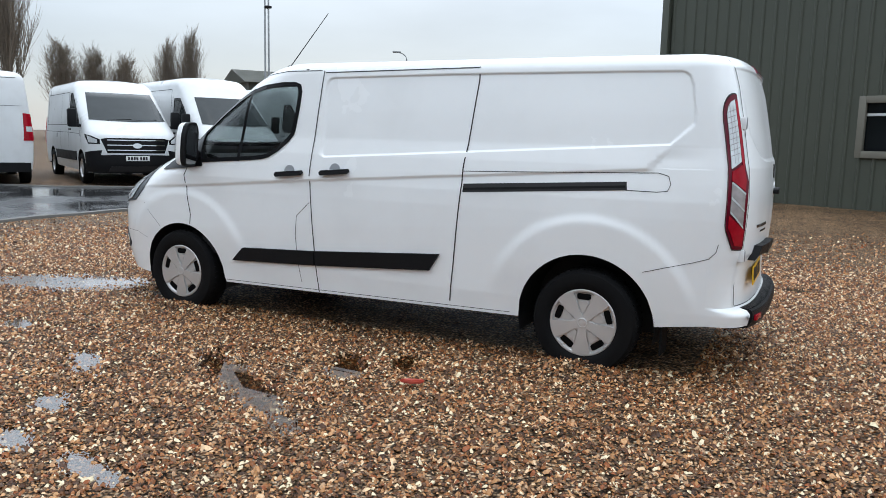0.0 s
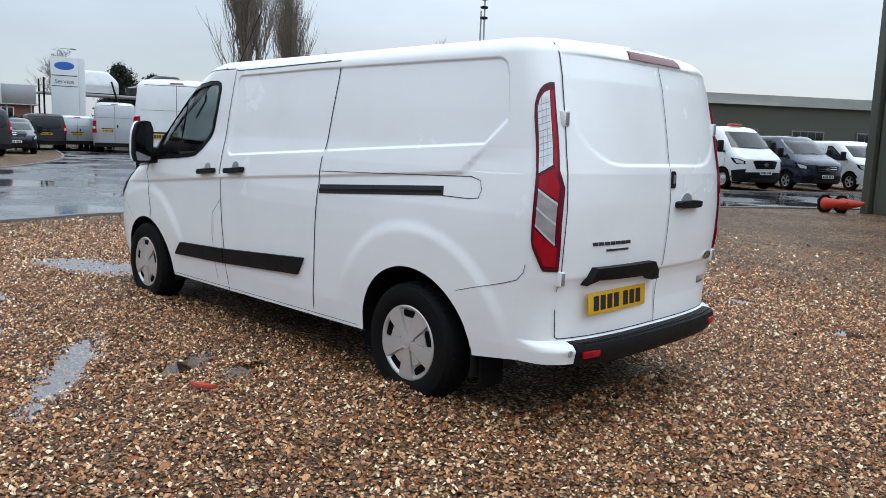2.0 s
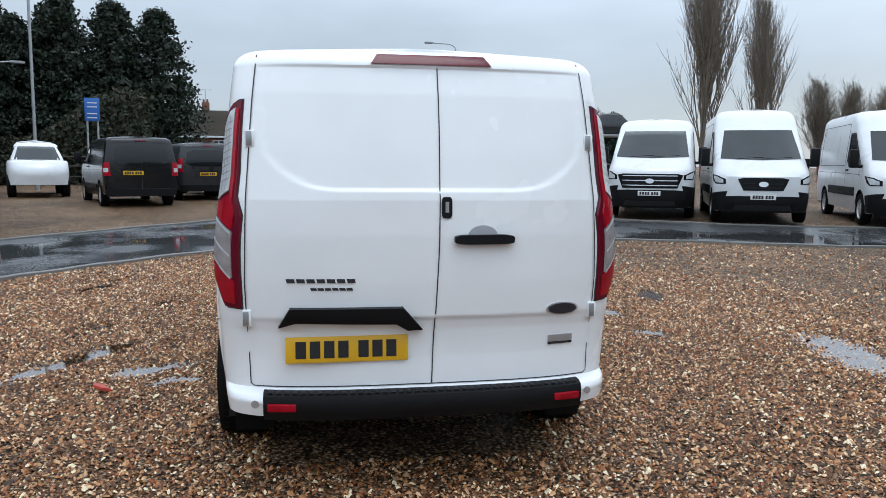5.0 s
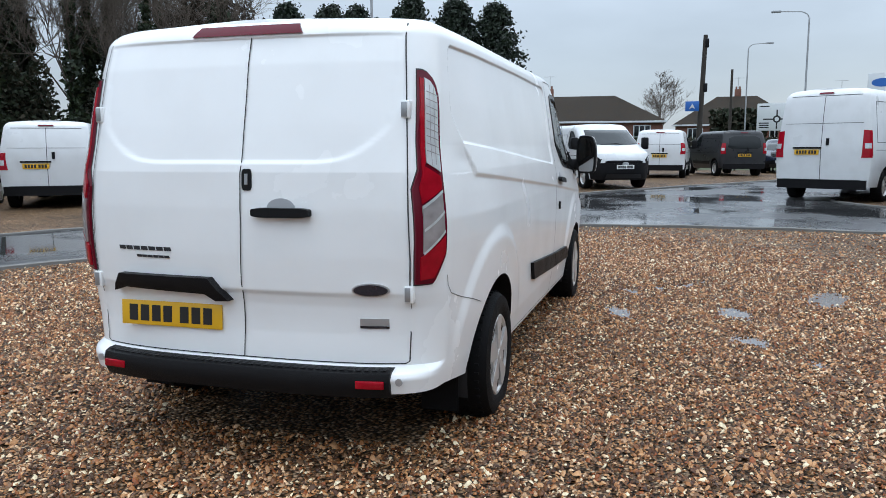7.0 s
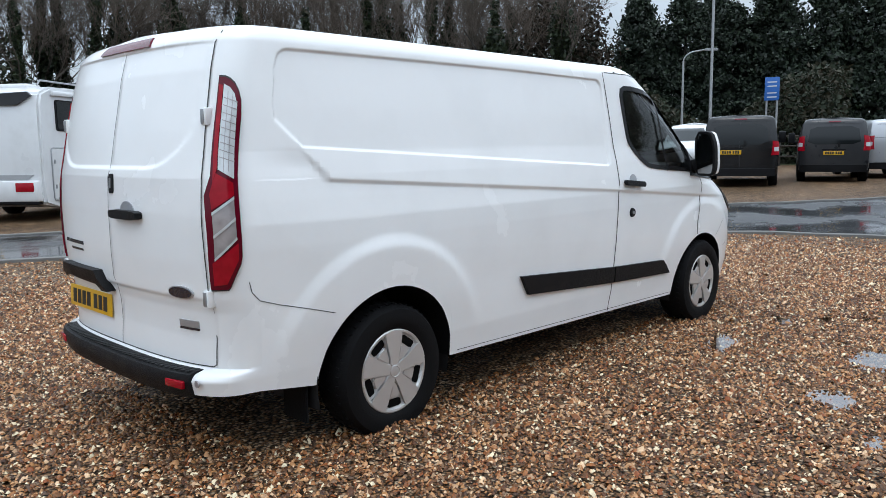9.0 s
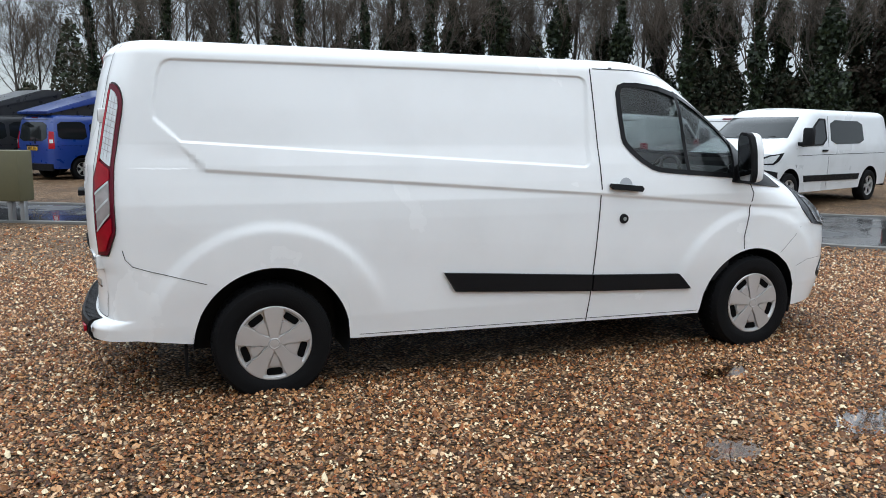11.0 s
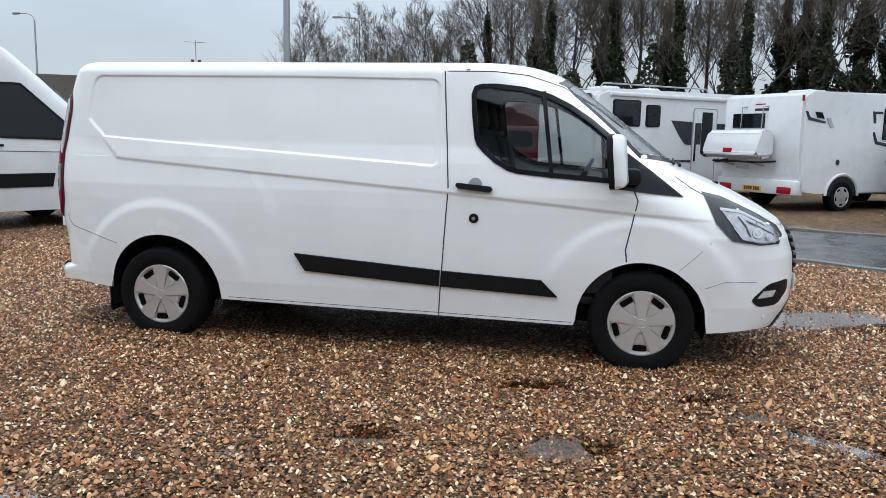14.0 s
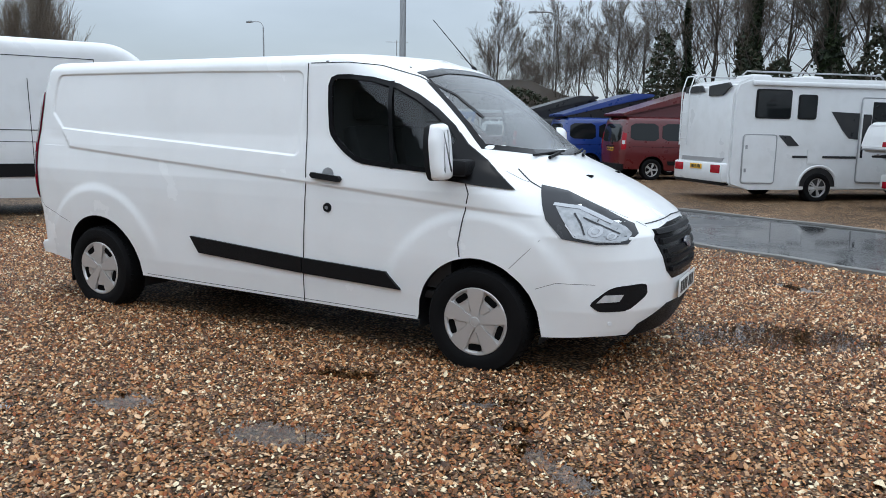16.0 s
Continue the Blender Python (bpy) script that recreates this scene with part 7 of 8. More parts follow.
def make_house(x, y, w, d, hw, hr, rot, label):
    """A hipped bungalow."""
    v = thing("bungalow", pose(x, y, 0.2, 0, 0, rot), label, "house", "bungalows behind the road")
    bm = bmesh.new()
    box(bm, (-d / 2, -w / 2, 0), (d / 2, w / 2, hw), 0.02)
    part("wall", bm, M_BRICK, v, "red brick wall")
    bm = bmesh.new()
    e = 0.45
    lo = [bm.verts.new(p) for p in ((-d / 2 - e, -w / 2 - e, hw - 0.1), (d / 2 + e, -w / 2 - e, hw - 0.1), (d / 2 + e, w / 2 + e, hw - 0.1), (-d / 2 - e, w / 2 + e, hw - 0.1))]
    hp = d * 0.42
    t = [bm.verts.new((0, -w / 2 + hp, hr)), bm.verts.new((0, w / 2 - hp, hr))]
    for f in ((lo[0], lo[1], t[0]), (lo[1], lo[2], t[1], t[0]), (lo[2], lo[3], t[1]), (lo[3], lo[0], t[0], t[1])):
        bm.faces.new(f)
    bmesh.ops.solidify(bm, geom=bm.faces[:], thickness=0.12)
    rf = part("roof", bm, M_TILE, v, "dark brown tiled hip roof")
    bm = bmesh.new()
    box(bm, (0.1, -0.5, hr - 0.4), (0.8, 0.3, hr + 0.9), 0.03)
    ch = part("chimney", bm, M_BRICK, rf)
    for q in (-0.3, 0.1):
        bm = bmesh.new()
        rod(bm, (0.45, q, hr + 0.9), (0.45, q, hr + 1.25), 0.12, 0.1, 10)
        part("chimney_pot", bm, M_BRICK, rf)
    bm = bmesh.new()
    pipe(bm, [(0.45, -0.1, hr + 0.9), (0.45, -0.1, hr + 2.4)], 0.025, 5)
    pipe(bm, [(0.45, -0.8, hr + 2.3), (0.45, 0.6, hr + 2.3)], 0.02, 5)
    part("tv_aerial", bm, M_STEEL, rf)
    bm = bmesh.new()
    box(bm, (-d / 2 - e - 0.02, -w / 2 - e, hw - 0.22), (-d / 2 - e + 0.06, w / 2 + e, hw - 0.02), 0.01)
    part("gutter_board", bm, M_SIGNW, v)
    n = max(2, int(w / 4))
    for k in range(n):
        yy = -w / 2 + w * (k + 0.5) / n
        bm = bmesh.new()
        box(bm, (-d / 2 - 0.05, yy - 0.9, hw - 1.75), (-d / 2 + 0.05, yy + 0.9, hw - 0.45), 0.02)
        wd = part("window", bm, M_SIGNW, v, "white framed window")
        for q in (-0.56, 0.0, 0.56):
            bm = bmesh.new()
            box(bm, (-d / 2 - 0.07, yy + q - 0.22, hw - 1.65), (-d / 2 - 0.04, yy + q + 0.22, hw - 0.55), 0.01)
            part("pane", bm, M_DARKGLASS, wd)
    return v


make_house(86, 12.0, 25, 12, 4.0, 7.0, 3, "brick bungalow with a dark brown hip roof")
make_house(102, -9.5, 14, 11, 4.0, 7.6, -4, "brick bungalow with a steep brown roof")
make_house(92, -19.5, 11, 10, 3.6, 6.2, -15, "brick bungalow beyond the signs")
make_house(-21, 38.5, 25, 9, 2.5, 4.5, 117, "long low brick building beyond the pickups")


# ---- posts, lamps and signs ----
def lamp_post(x, y, h, arm, ang, label="grey street lamp with a curved arm"):
    v = thing("street_lamp", pose(x, y, ground_z(x, y), 0, 0, ang), label, "street lamp", "street lamps")
    bm = bmesh.new()
    rod(bm, (0, 0, -0.1), (0, 0, 1.2), 0.10, 0.09, 12)
    rod(bm, (0, 0, 1.2), (0, 0, h - 0.5), 0.07, 0.05, 12)
    part("column", bm, M_STEEL, v)
    if arm:
        bm = bmesh.new()
        pts = [(0.6 * (1 - math.cos(a)), 0, h - 0.55 + 0.5 * math.sin(a)) for a in np.linspace(0, math.pi / 2, 7)] + [(arm, 0, h)]
        pipe(bm, pts, 0.035, 8)
        part("arm", bm, M_STEEL, v)
        bm = bmesh.new()
        slab(bm, [(arm - 0.05, -0.10), (arm + 0.5, -0.14), (arm + 0.6, 0), (arm + 0.5, 0.14), (arm - 0.05, 0.10)], h - 0.06, h + 0.06, None, 0.03)
        part("lantern", bm, M_STEEL, v)
    return v


lamp_post(51.1, -9.9, 9.75, 1.7, 90)
lamp_post(68.4, -7.8, 9.95, 1.5, -80)
lamp_post(83.0, -25.1, 9.3, 1.5, -75)
lamp_post(30.1, 11.6, 11.5, 0, 0, "tall bare grey lamp column")
lamp_post(33.2, 14.5, 5.6, 1.0, -60)
lamp_post(-12.3, 44.3, 9.2, 1.3, 180)
lamp_post(-33.0, 40.0, 9.0, 1.3, 170)
lamp_post(28.0, -47.0, 7.6, 0.5, 30)
v = lamp_post(-3.05, 8.95, 9.5, 0, 0, "tall grey lamp column with a switch box beside the road")
bm = bmesh.new()
box(bm, (-0.16, -0.24, 0.95), (0.16, -0.06, 1.5), 0.02)
part("switch_box", bm, M_STEEL, v, "grey switch box")
bin_ = thing("roadside_bin", pose(-2.72, 8.75, ground_z(-2.7, 8.7), 0, 0, -24), "olive and green roadside bin on posts", "bin")
bm = bmesh.new()
box(bm, (-0.25, -0.2, 0.35), (0.27, 0.2, 1.15), 0.03)
part("bin_body", bm, M_BIN, bin_, "olive panel")
for xx in (-0.3, 0.0, 0.2):
    bm = bmesh.new()
    box(bm, (xx - 0.04, -0.06, -0.02), (xx + 0.04, 0.04, 1.18 if xx < -0.2 else 0.36), 0.008)
    part("bin_post", bm, M_GREENP if xx < -0.2 else M_STEEL, bin_)
pl = thing("telegraph_pole", pose(39.9, -3.2, 0.2), "dark wooden telegraph pole", "pole")
bm = bmesh.new()
rod(bm, (0.12, 0.1, -0.2), (0.0, -0.1, 7.05), 0.16, 0.11, 12)
part("pole", bm, M_WOODDARK, pl)
for z in (6.4, 4.1):
    bm = bmesh.new()
    box(bm, (-0.12, -0.28, z), (0.12, -0.08, z + 0.45), 0.03)
    part("pole_fitting", bm, M_PLASTIC, pl)
bm = bmesh.new()
box(bm, (-0.20, 0.10, 3.1), (-0.16, 0.80, 3.62), 0.01)
bs = part("sign_board", bm, M_SIGNB, pl, "blue sign board with a white mark")
bm = bmesh.new()
slab(bm, [(0.30, 3.22), (0.45, 3.50), (0.60, 3.22), (0.45, 3.30)], -0.215, -0.203, Matrix(((0, 0, 1, 0), (1, 0, 0, 0), (0, 1, 0, 0), (0, 0, 0, 1))))
part("sign_mark", bm, M_SIGNW, bs)
tp2 = thing("telegraph_pole", pose(68.8, -6.6, 0.2), "thin dark wooden pole beside the signs", "pole")
bm = bmesh.new()
rod(bm, (0, 0, -0.2), (0, 0, 7.9), 0.15, 0.10, 10)
part("pole", bm, M_WOODDARK, tp2)
ms = thing("radio_mast", pose(23.3, -24.9, 0.2), "slim grey double mast", "mast")
for dx, h in ((0, 8.3), (0.12, 7.6)):
    bm = bmesh.new()
    rod(bm, (dx, dx, 0), (dx, dx, h), 0.055, 0.04, 8)
    part("mast_tube", bm, M_STEEL, ms)
for z in (7.2, 7.7, 8.1):
    bm = bmesh.new()
    box(bm, (-0.12, -0.12, z), (0.16, 0.16, z + 0.12), 0.03)
    part("mast_fitting", bm, M_PLASTIC, ms)


def sign(name, x, y, z0, w, h, face, label, posts=2, ph=None):
    """A board that faces the yard, with its posts. Local x runs along the board, z up, the board faces -y."""
    a = math.degrees(math.atan2(y - 1.5, x + 4)) - 90
    v = thing(name, pose(x, y, ground_z(x, y), 0, 0, a), label, "sign", "")
    bm = bmesh.new()
    box(bm, (-w / 2, -0.03, z0), (w / 2, 0.0, z0 + h), 0.01)
    b = part("board", bm, face, v)
    for k in range(posts):
        bm = bmesh.new()
        px = 0 if posts == 1 else -w * 0.35 + w * 0.7 * k / (posts - 1)
        rod(bm, (px, 0.05, -0.1), (px, 0.05, ph or z0 + h - 0.1), 0.045, seg=8)
        part("post", bm, M_STEEL, v)
    return v, b


def flat(parent, poly, mt, name="sign_mark", y=-0.033):
    bm = bmesh.new()
    slab(bm, poly, 0, 0.006, Matrix(((1, 0, 0, 0), (0, 0, -1, y + 0.003), (0, 1, 0, 0), (0, 0, 0, 1))))
    return part(name, bm, mt, parent)


def words(parent, text, x, z, size, mt, y=-0.036):
    cu = bpy.data.curves.new("lettering", "FONT")
    cu.body, cu.size, cu.align_x = text, size, "CENTER"
    t = new("lettering", cu)
    me = bpy.data.meshes.new_from_object(t)
    bpy.data.objects.remove(t)
    me.transform(pose(x, y, z, 90, 0, 0))
    return finish("lettering", me, mt, parent, "", 0)


v, b = sign("direction_sign", 71.0, -10.3, 2.6, 2.6, 2.4, M_SIGNW, "white road sign with a roundabout plan")
K = 1.93
ring = [(K * (0.18 + 0.17 * math.cos(a)), 2.6 + K * (0.52 + 0.17 * math.sin(a))) for a in np.linspace(0, 2 * math.pi, 20)[:-1]]
flat(b, ring, M_INK)
flat(b, [(K * 0.18 + (p[0] - K * 0.18) * 0.55, 2.6 + K * 0.52 + (p[1] - 2.6 - K * 0.52) * 0.55) for p in ring], M_SIGNW, y=-0.04)
for x0, z0, x1, z1 in ((0.15, 0.68, 0.21, 0.95), (0.15, 0.06, 0.21, 0.36), (0.34, 0.49, 0.56, 0.55), (-0.4, 0.49, 0.02, 0.55)):
    flat(b, [(K * x0, 2.6 + K * z0), (K * x1, 2.6 + K * z0), (K * x1, 2.6 + K * z1), (K * x0, 2.6 + K * z1)], M_INK)
for zz in (0.12, 0.22, 0.32, 1.08):
    flat(b, [(-K * 0.58, 2.6 + K * zz), (-K * 0.15, 2.6 + K * zz), (-K * 0.15, 2.6 + K * (zz + 0.05)), (-K * 0.58, 2.6 + K * (zz + 0.05))], M_INK, "text_bar")
v, b = sign("arrow_sign", 69.4, -14.1, 2.95, 3.7, 1.8, M_SIGNW, "white arrow sign with a black chevron")
flat(b, [(-1.80, 3.85), (-1.30, 4.68), (-0.92, 4.68), (-1.42, 3.85), (-0.92, 3.02), (-1.30, 3.02)], M_INK)
flat(b, [(-0.85, 3.1), (0.75, 3.1), (0.75, 3.55), (-0.85, 3.55)], M_BROWN)
words(b, "Recycling centre", 0.3, 3.80, 0.29, M_INK)
flat(b, [(-0.85, 4.25), (0.2, 4.25), (0.2, 4.39), (-0.85, 4.39)], M_INK, "text_bar")
v, b = sign("road_sign_back", 69.0, -17.2, 3.0, 2.6, 1.6, M_STEEL, "grey back of a road sign")
v, b = sign("blue_sign", 33.0, 10.1, 3.0, 0.62, 1.02, M_SIGNB, "tall blue sign board with white marks", 2)
for zz in (3.12, 3.3, 3.6, 3.78):
    flat(b, [(-0.2, zz), (0.2, zz), (0.2, zz + 0.05), (-0.2, zz + 0.05)], M_SIGNW, "text_bar")
v, b = sign("warning_sign", 38.0, 16.3, 2.0, 0.5, 0.5, M_SIGNW, "small white roadside sign", 1)
v, b = sign("blue_sign", -14.5, 36.0, 1.6, 0.9, 0.9, M_SIGNB, "blue arrow sign beside the road", 1)
flat(b, [(-0.3, 1.75), (0.1, 1.75), (0.3, 2.3), (0.0, 2.1)], M_SIGNW)
v, b = sign("service_sign", 46.7, -13.3, 1.5, 1.5, 3.85, M_SIGNW, "tall white and blue dealer sign tower", 2)
flat(b, [(0.55 * math.cos(a), 4.82 + 0.24 * math.sin(a)) for a in np.linspace(0, 2 * math.pi, 25)[:-1]], M_SIGNB, "oval_mark")
flat(b, [(-0.7, 4.22), (0.7, 4.22), (0.7, 4.27), (-0.7, 4.27)], M_INK)
words(b, "Service", -0.02, 3.78, 0.36, M_INK)
flat(b, [(-0.7, 3.60), (0.7, 3.60), (0.7, 3.64), (-0.7, 3.64)], M_INK)
bm = bmesh.new()
box(bm, (0.76, 0.0, 1.5), (1.12, 0.12, 5.35), 0.02)
part("side_fin", bm, M_SIGNW, v)

# car transporter behind the far row
tn = thing("car_transporter", pose(50, -18, 0.3, 0, 0, 80), "dark car transporter trailer loaded with two cars", "trailer")
for z in (1.2, 3.2):
    bm = bmesh.new()
    box(bm, (-5, -1.1, z), (5, 1.1, z + 0.15), 0.03)
    part("deck", bm, M_STEEL, tn)
for x in (-4.8, -2.4, 0, 2.4, 4.8):
    for y in (-1.1, 1.1):
        bm = bmesh.new()
        rod(bm, (x, y, 0.0 if x in (-4.8, 4.8) else 1.2), (x + (0.8 if x < 4 else 0), y, 4.2), 0.06, seg=6)
        part("upright", bm, M_PLASTIC, tn)
for x, col in ((-3.6, M_GREY), (1.0, M_WHITE2)):
    cs = Shell(hw=[(3.4, 0.82), (3.9, 0.88), (4.2, 0.8), (4.8, 0.6)], xr=[(3.4, x - 0.8), (4.2, x - 0.8), (4.8, x - 0.2)], xf=[(3.4, x + 3.2), (3.9, x + 3.3), (4.1, x + 2.6), (4.7, x + 1.6), (4.8, x + 1.4)], xe=[(3.4, x + 2.6), (4.8, x + 1.0)], zt=4.85, rc=0.12, ra=0.3, sill=((-19, 3.42), (19, 3.42)))
    cs.build("loaded_car", col, tn, M_PLASTIC, dx=0.3, dz=0.15, nf=6, nr=4, zsplit=3.9)

# traffic cones by the shed corner
def make_cone(m, lying, label):
    v = thing("traffic_cone", m, label, "traffic cone", "cones by the shed")
    bm = bmesh.new()
    lathe(bm, [(0.17, 0.03), (0.15, 0.05), (0.05, 0.72), (0.03, 0.74), (0.001, 0.74)], Matrix.Identity(4), 20)
    part("cone_body", bm, M_CONE, v, "red-orange cone")
    bm = bmesh.new()
    slab(bm, [(0.2 * math.cos(a) + 0.03 * (1 if math.cos(a) > 0 else -1), 0.2 * math.sin(a) + 0.03 * (1 if math.sin(a) > 0 else -1)) for a in np.linspace(math.pi / 8, 2 * math.pi + math.pi / 8, 9)[:-1]], 0.0, 0.04, None, 0.008)
    part("cone_base", bm, M_PLASTIC, v)
    return v


make_cone(pose(3.75, -16.2, ground_z(3.7, -16) + 0.21, 0, 84, 150), True, "faded red traffic cone lying on its side")
make_cone(pose(3.45, -16.45, ground_z(3.4, -16) + 0.21, 0, 84, 150), True, "faded red traffic cone lying on its side")
make_cone(pose(2.1, -16.3, ground_z(2, -16)), False, "red traffic cone standing by the shed")

# railings and verge behind the parked vans
fence = thing("railing", pose(0, 0, 0), "dark steel railing along the verge", "fence")
line = resample([(35.5, 14.0), (36.0, 4.0), (36.5, -6.5), (44.0, -16.0)], 1.6)
for a, b in zip(line, line[1:]):
    z = ground_z(a.x, a.y)
    bm = bmesh.new()
    box(bm, (a.x - 0.04, a.y - 0.04, z - 0.05), (a.x + 0.04, a.y + 0.04, z + 1.5), 0.008)
    part("post", bm, M_WOODDARK, fence)
    for h in (0.45, 0.95, 1.4):
        bm = bmesh.new()
        rod(bm, (a.x, a.y, z + h), (b.x, b.y, z + h), 0.04, seg=6)
        part("rail", bm, M_WOODDARK, fence)
bm = bmesh.new()
vs = []
for k, (x, y) in enumerate(((37, -12), (37, 26), (-40, 62), (-40, 90), (130, 90), (130, -12))):
    vs.append(bm.verts.new((x, y, ground_z(x, y) + 0.012)))
bm.faces.new(vs)
tagged(part("verge", bm, M_GRASS, None), "rough wet grass verge under the trees", "grass", kind="structure")


# ---- trees ----
M_BARK = mat("wet_bark", (0.07, 0.058, 0.047), 0.9, var=0.35, scale=10, bump=0.5)
M_TWIG = mat("twig_bark", (0.125, 0.10, 0.08), 0.9, var=0.3, scale=4)
M_POP = mat("poplar_bark", (0.19, 0.155, 0.12), 0.9, var=0.3, scale=4)
M_IVY = island_mat("ivy_leaves", [(0.012, 0.024, 0.008), (0.02, 0.036, 0.011), (0.008, 0.016, 0.006), (0.028, 0.042, 0.014)], 0.6, 0.1)
M_CONIFER = island_mat("conifer_foliage", [(0.010, 0.020, 0.010), (0.016, 0.030, 0.013), (0.007, 0.013, 0.007), (0.022, 0.038, 0.018), (0.012, 0.022, 0.012)], 0.7, 0.1)
M_SHRUB = island_mat("evergreen_shrub", [(0.014, 0.022, 0.008), (0.03, 0.03, 0.014), (0.018, 0.028, 0.01), (0.04, 0.034, 0.018)], 0.8, 0.1)


def tubes_to(name, segs, mt, parent):
    """Tapered branches as one mesh: segs of (a, b, ra, rb)."""
    n = len(segs)
    A = np.array([s[0] for s in segs])
    B = np.array([s[1] for s in segs])
    ra = np.array([s[2] for s in segs])[:, None]
    rb = np.array([s[3] for s in segs])[:, None]
    d = B - A
    d /= np.linalg.norm(d, axis=1, keepdims=True) + 1e-9
    up = np.where(np.abs(d[:, 2:3]) > 0.9, np.array([[1.0, 0, 0]]), np.array([[0, 0, 1.0]]))
    u = np.cross(d, up)
    u /= np.linalg.norm(u, axis=1, keepdims=True) + 1e-9
    w = np.cross(d, u)
    k = 3 if n > 700 else 5
    V, F = [], []
    for i in range(k):
        c, s = math.cos(2 * math.pi * i / k), math.sin(2 * math.pi * i / k)
        V.append(A + ra * (u * c + w * s))
    for i in range(k):
        c, s = math.cos(2 * math.pi * i / k), math.sin(2 * math.pi * i / k)
        V.append(B + rb * (u * c + w * s))
    V = np.stack(V, 1).reshape(-1, 3)
    base = np.arange(n)[:, None] * 2 * k
    for i in range(k):
        j = (i + 1) % k
        F.append(base + np.array([[i, j, k + j, k + i]]))
    F = np.concatenate(F, 0)
    me = bpy.data.meshes.new(name)
    me.from_pydata(V.tolist(), [], F.tolist())
    return finish(name, me, mt, parent, "", 0)


def leaves_to(name, P, size, mt, parent, rng, droop=0.0):
    """Many small folded leaves at the points P."""
    n = len(P)
    d = rng.normal(size=(n, 3))
    d[:, 2] -= droop
    d /= np.linalg.norm(d, axis=1, keepdims=True)
    e = np.cross(d, rng.normal(size=(n, 3)))
    e /= np.linalg.norm(e, axis=1, keepdims=True)
    s = size * rng.uniform(0.6, 1.4, (n, 1))
    V = np.stack([P - e * s * 0.35, P + d * s * 0.6, P + e * s * 0.35, P - d * s * 0.5], 1)
    f = np.cross(d, e) * s * 0.15
    V[:, 1] += f
    V[:, 3] += f
    V = V.reshape(-1, 3)
    b = np.arange(n)[:, None] * 4
    F = np.concatenate([b + np.array([[0, 1, 2]]), b + np.array([[0, 2, 3]])], 0)
    me = bpy.data.meshes.new(name)
    me.from_pydata(V.tolist(), [], F.tolist())
    return finish(name, me, mt, parent, "", 0)


def grow(rng, h, spread, rise, levels, start=0.25, n1=16, fast=False):
    jit = 0.05 if fast else 0.14
    """Branches of a bare tree: a trunk, limbs, boughs and twigs."""
    big, small = [], []
    p = np.zeros(3)
    trunk = [p.copy()]
    for k in range(8):
        p = p + np.array([rng.normal(0, 0.03 * h / 8), rng.normal(0, 0.03 * h / 8), h * (0.85 if not fast else 0.95) / 8])
        trunk.append(p.copy())
    r0 = h * (0.009 if fast else 0.0105)
    for k in range(8):
        big.append((trunk[k] - (0, 0, 0.2 if k == 0 else 0), trunk[k + 1], r0 * (1 - k / 9), r0 * (1 - (k + 1) / 9)))

    def branch(a, d, L, r, lev):
        pts, q = [a], a
        ns = (3, 3, 2, 1)[lev]
        for s in range(ns):
            d = d + rng.normal(0, jit, 3) + np.array([0, 0, rise * 0.12])
            d = d / np.linalg.norm(d)
            q = q + d * L / ns
            (big if lev < 2 else small).append((pts[-1], q, max(0.009, r * (1 - s / (ns + 0.6))), max(0.006, r * (1 - (s + 1) / (ns + 0.6)))))
            pts.append(q)
        if lev >= levels:
            return
        nb = (6, 5, 5)[lev]
        for k in range(nb):
            f = rng.uniform(0.3, 1.0) * ns
            i = min(ns - 1, int(f))
            b = pts[i] + (pts[i + 1] - pts[i]) * (f - i)
            nd = d + rng.normal(0, jit * 3.6, 3)
            nd[2] += rise * 0.25
            branch(b, nd / np.linalg.norm(nd), L * rng.uniform(0.42, 0.66), r * 0.5, lev + 1)
    for k in range(n1):
        f = start + (1 - start) * (k + rng.uniform(0, 1)) / n1
        i = min(7, int(f * 8))
        a = trunk[i] + (trunk[i + 1] - trunk[i]) * (f * 8 - i)
        an = rng.uniform(0, 2 * math.pi)
        d = np.array([math.cos(an) * spread, math.sin(an) * spread, rise])
        L = h * (0.34 if not fast else 0.40) * (1.15 - 0.75 * f) * rng.uniform(0.8, 1.2)
        branch(a, d / np.linalg.norm(d), L, r0 * 0.42 * (1.1 - f), 0)
    return big, small, trunk


def bare_tree(seed, h, ivy, name="bare_tree", lab="tall leafless tree with ivy on its trunk", fast=False, m1=None, m2=None):
    rng = np.random.default_rng(seed)
    v = thing(name, pose(0, 0, 0), lab, "tree", "trees behind the yard")
    if fast:
        big, small, tr = grow(rng, h, 0.15, 1.0, 2, 0.04, 105, True)
    else:
        big, small, tr = grow(rng, h, 0.62, 0.9, 3, 0.22, 17)
    tubes_to("trunk", big, m1 or M_BARK, v)
    tubes_to("crown", small, m2 or M_TWIG, v)
    if ivy:
        P = []
        for k in range(int(3800 * ivy)):
            f = rng.uniform(0.0, 0.8) ** 1.0
            i = min(7, int(f * 8))
            c = tr[i] + (tr[i + 1] - tr[i]) * (f * 8 - i)
            an, rr = rng.uniform(0, 6.28), (0.25 + 0.75 * ivy * (0.5 + 0.5 * math.sin(f * 23 + seed))) * (1.1 - f) * rng.uniform(0.5, 1.1)
            P.append(c + (math.cos(an) * rr, math.sin(an) * rr, rng.normal(0, 0.35)))
        leaves_to("ivy", np.array(P), 0.24, M_IVY, v, rng, 0.4)
    return v


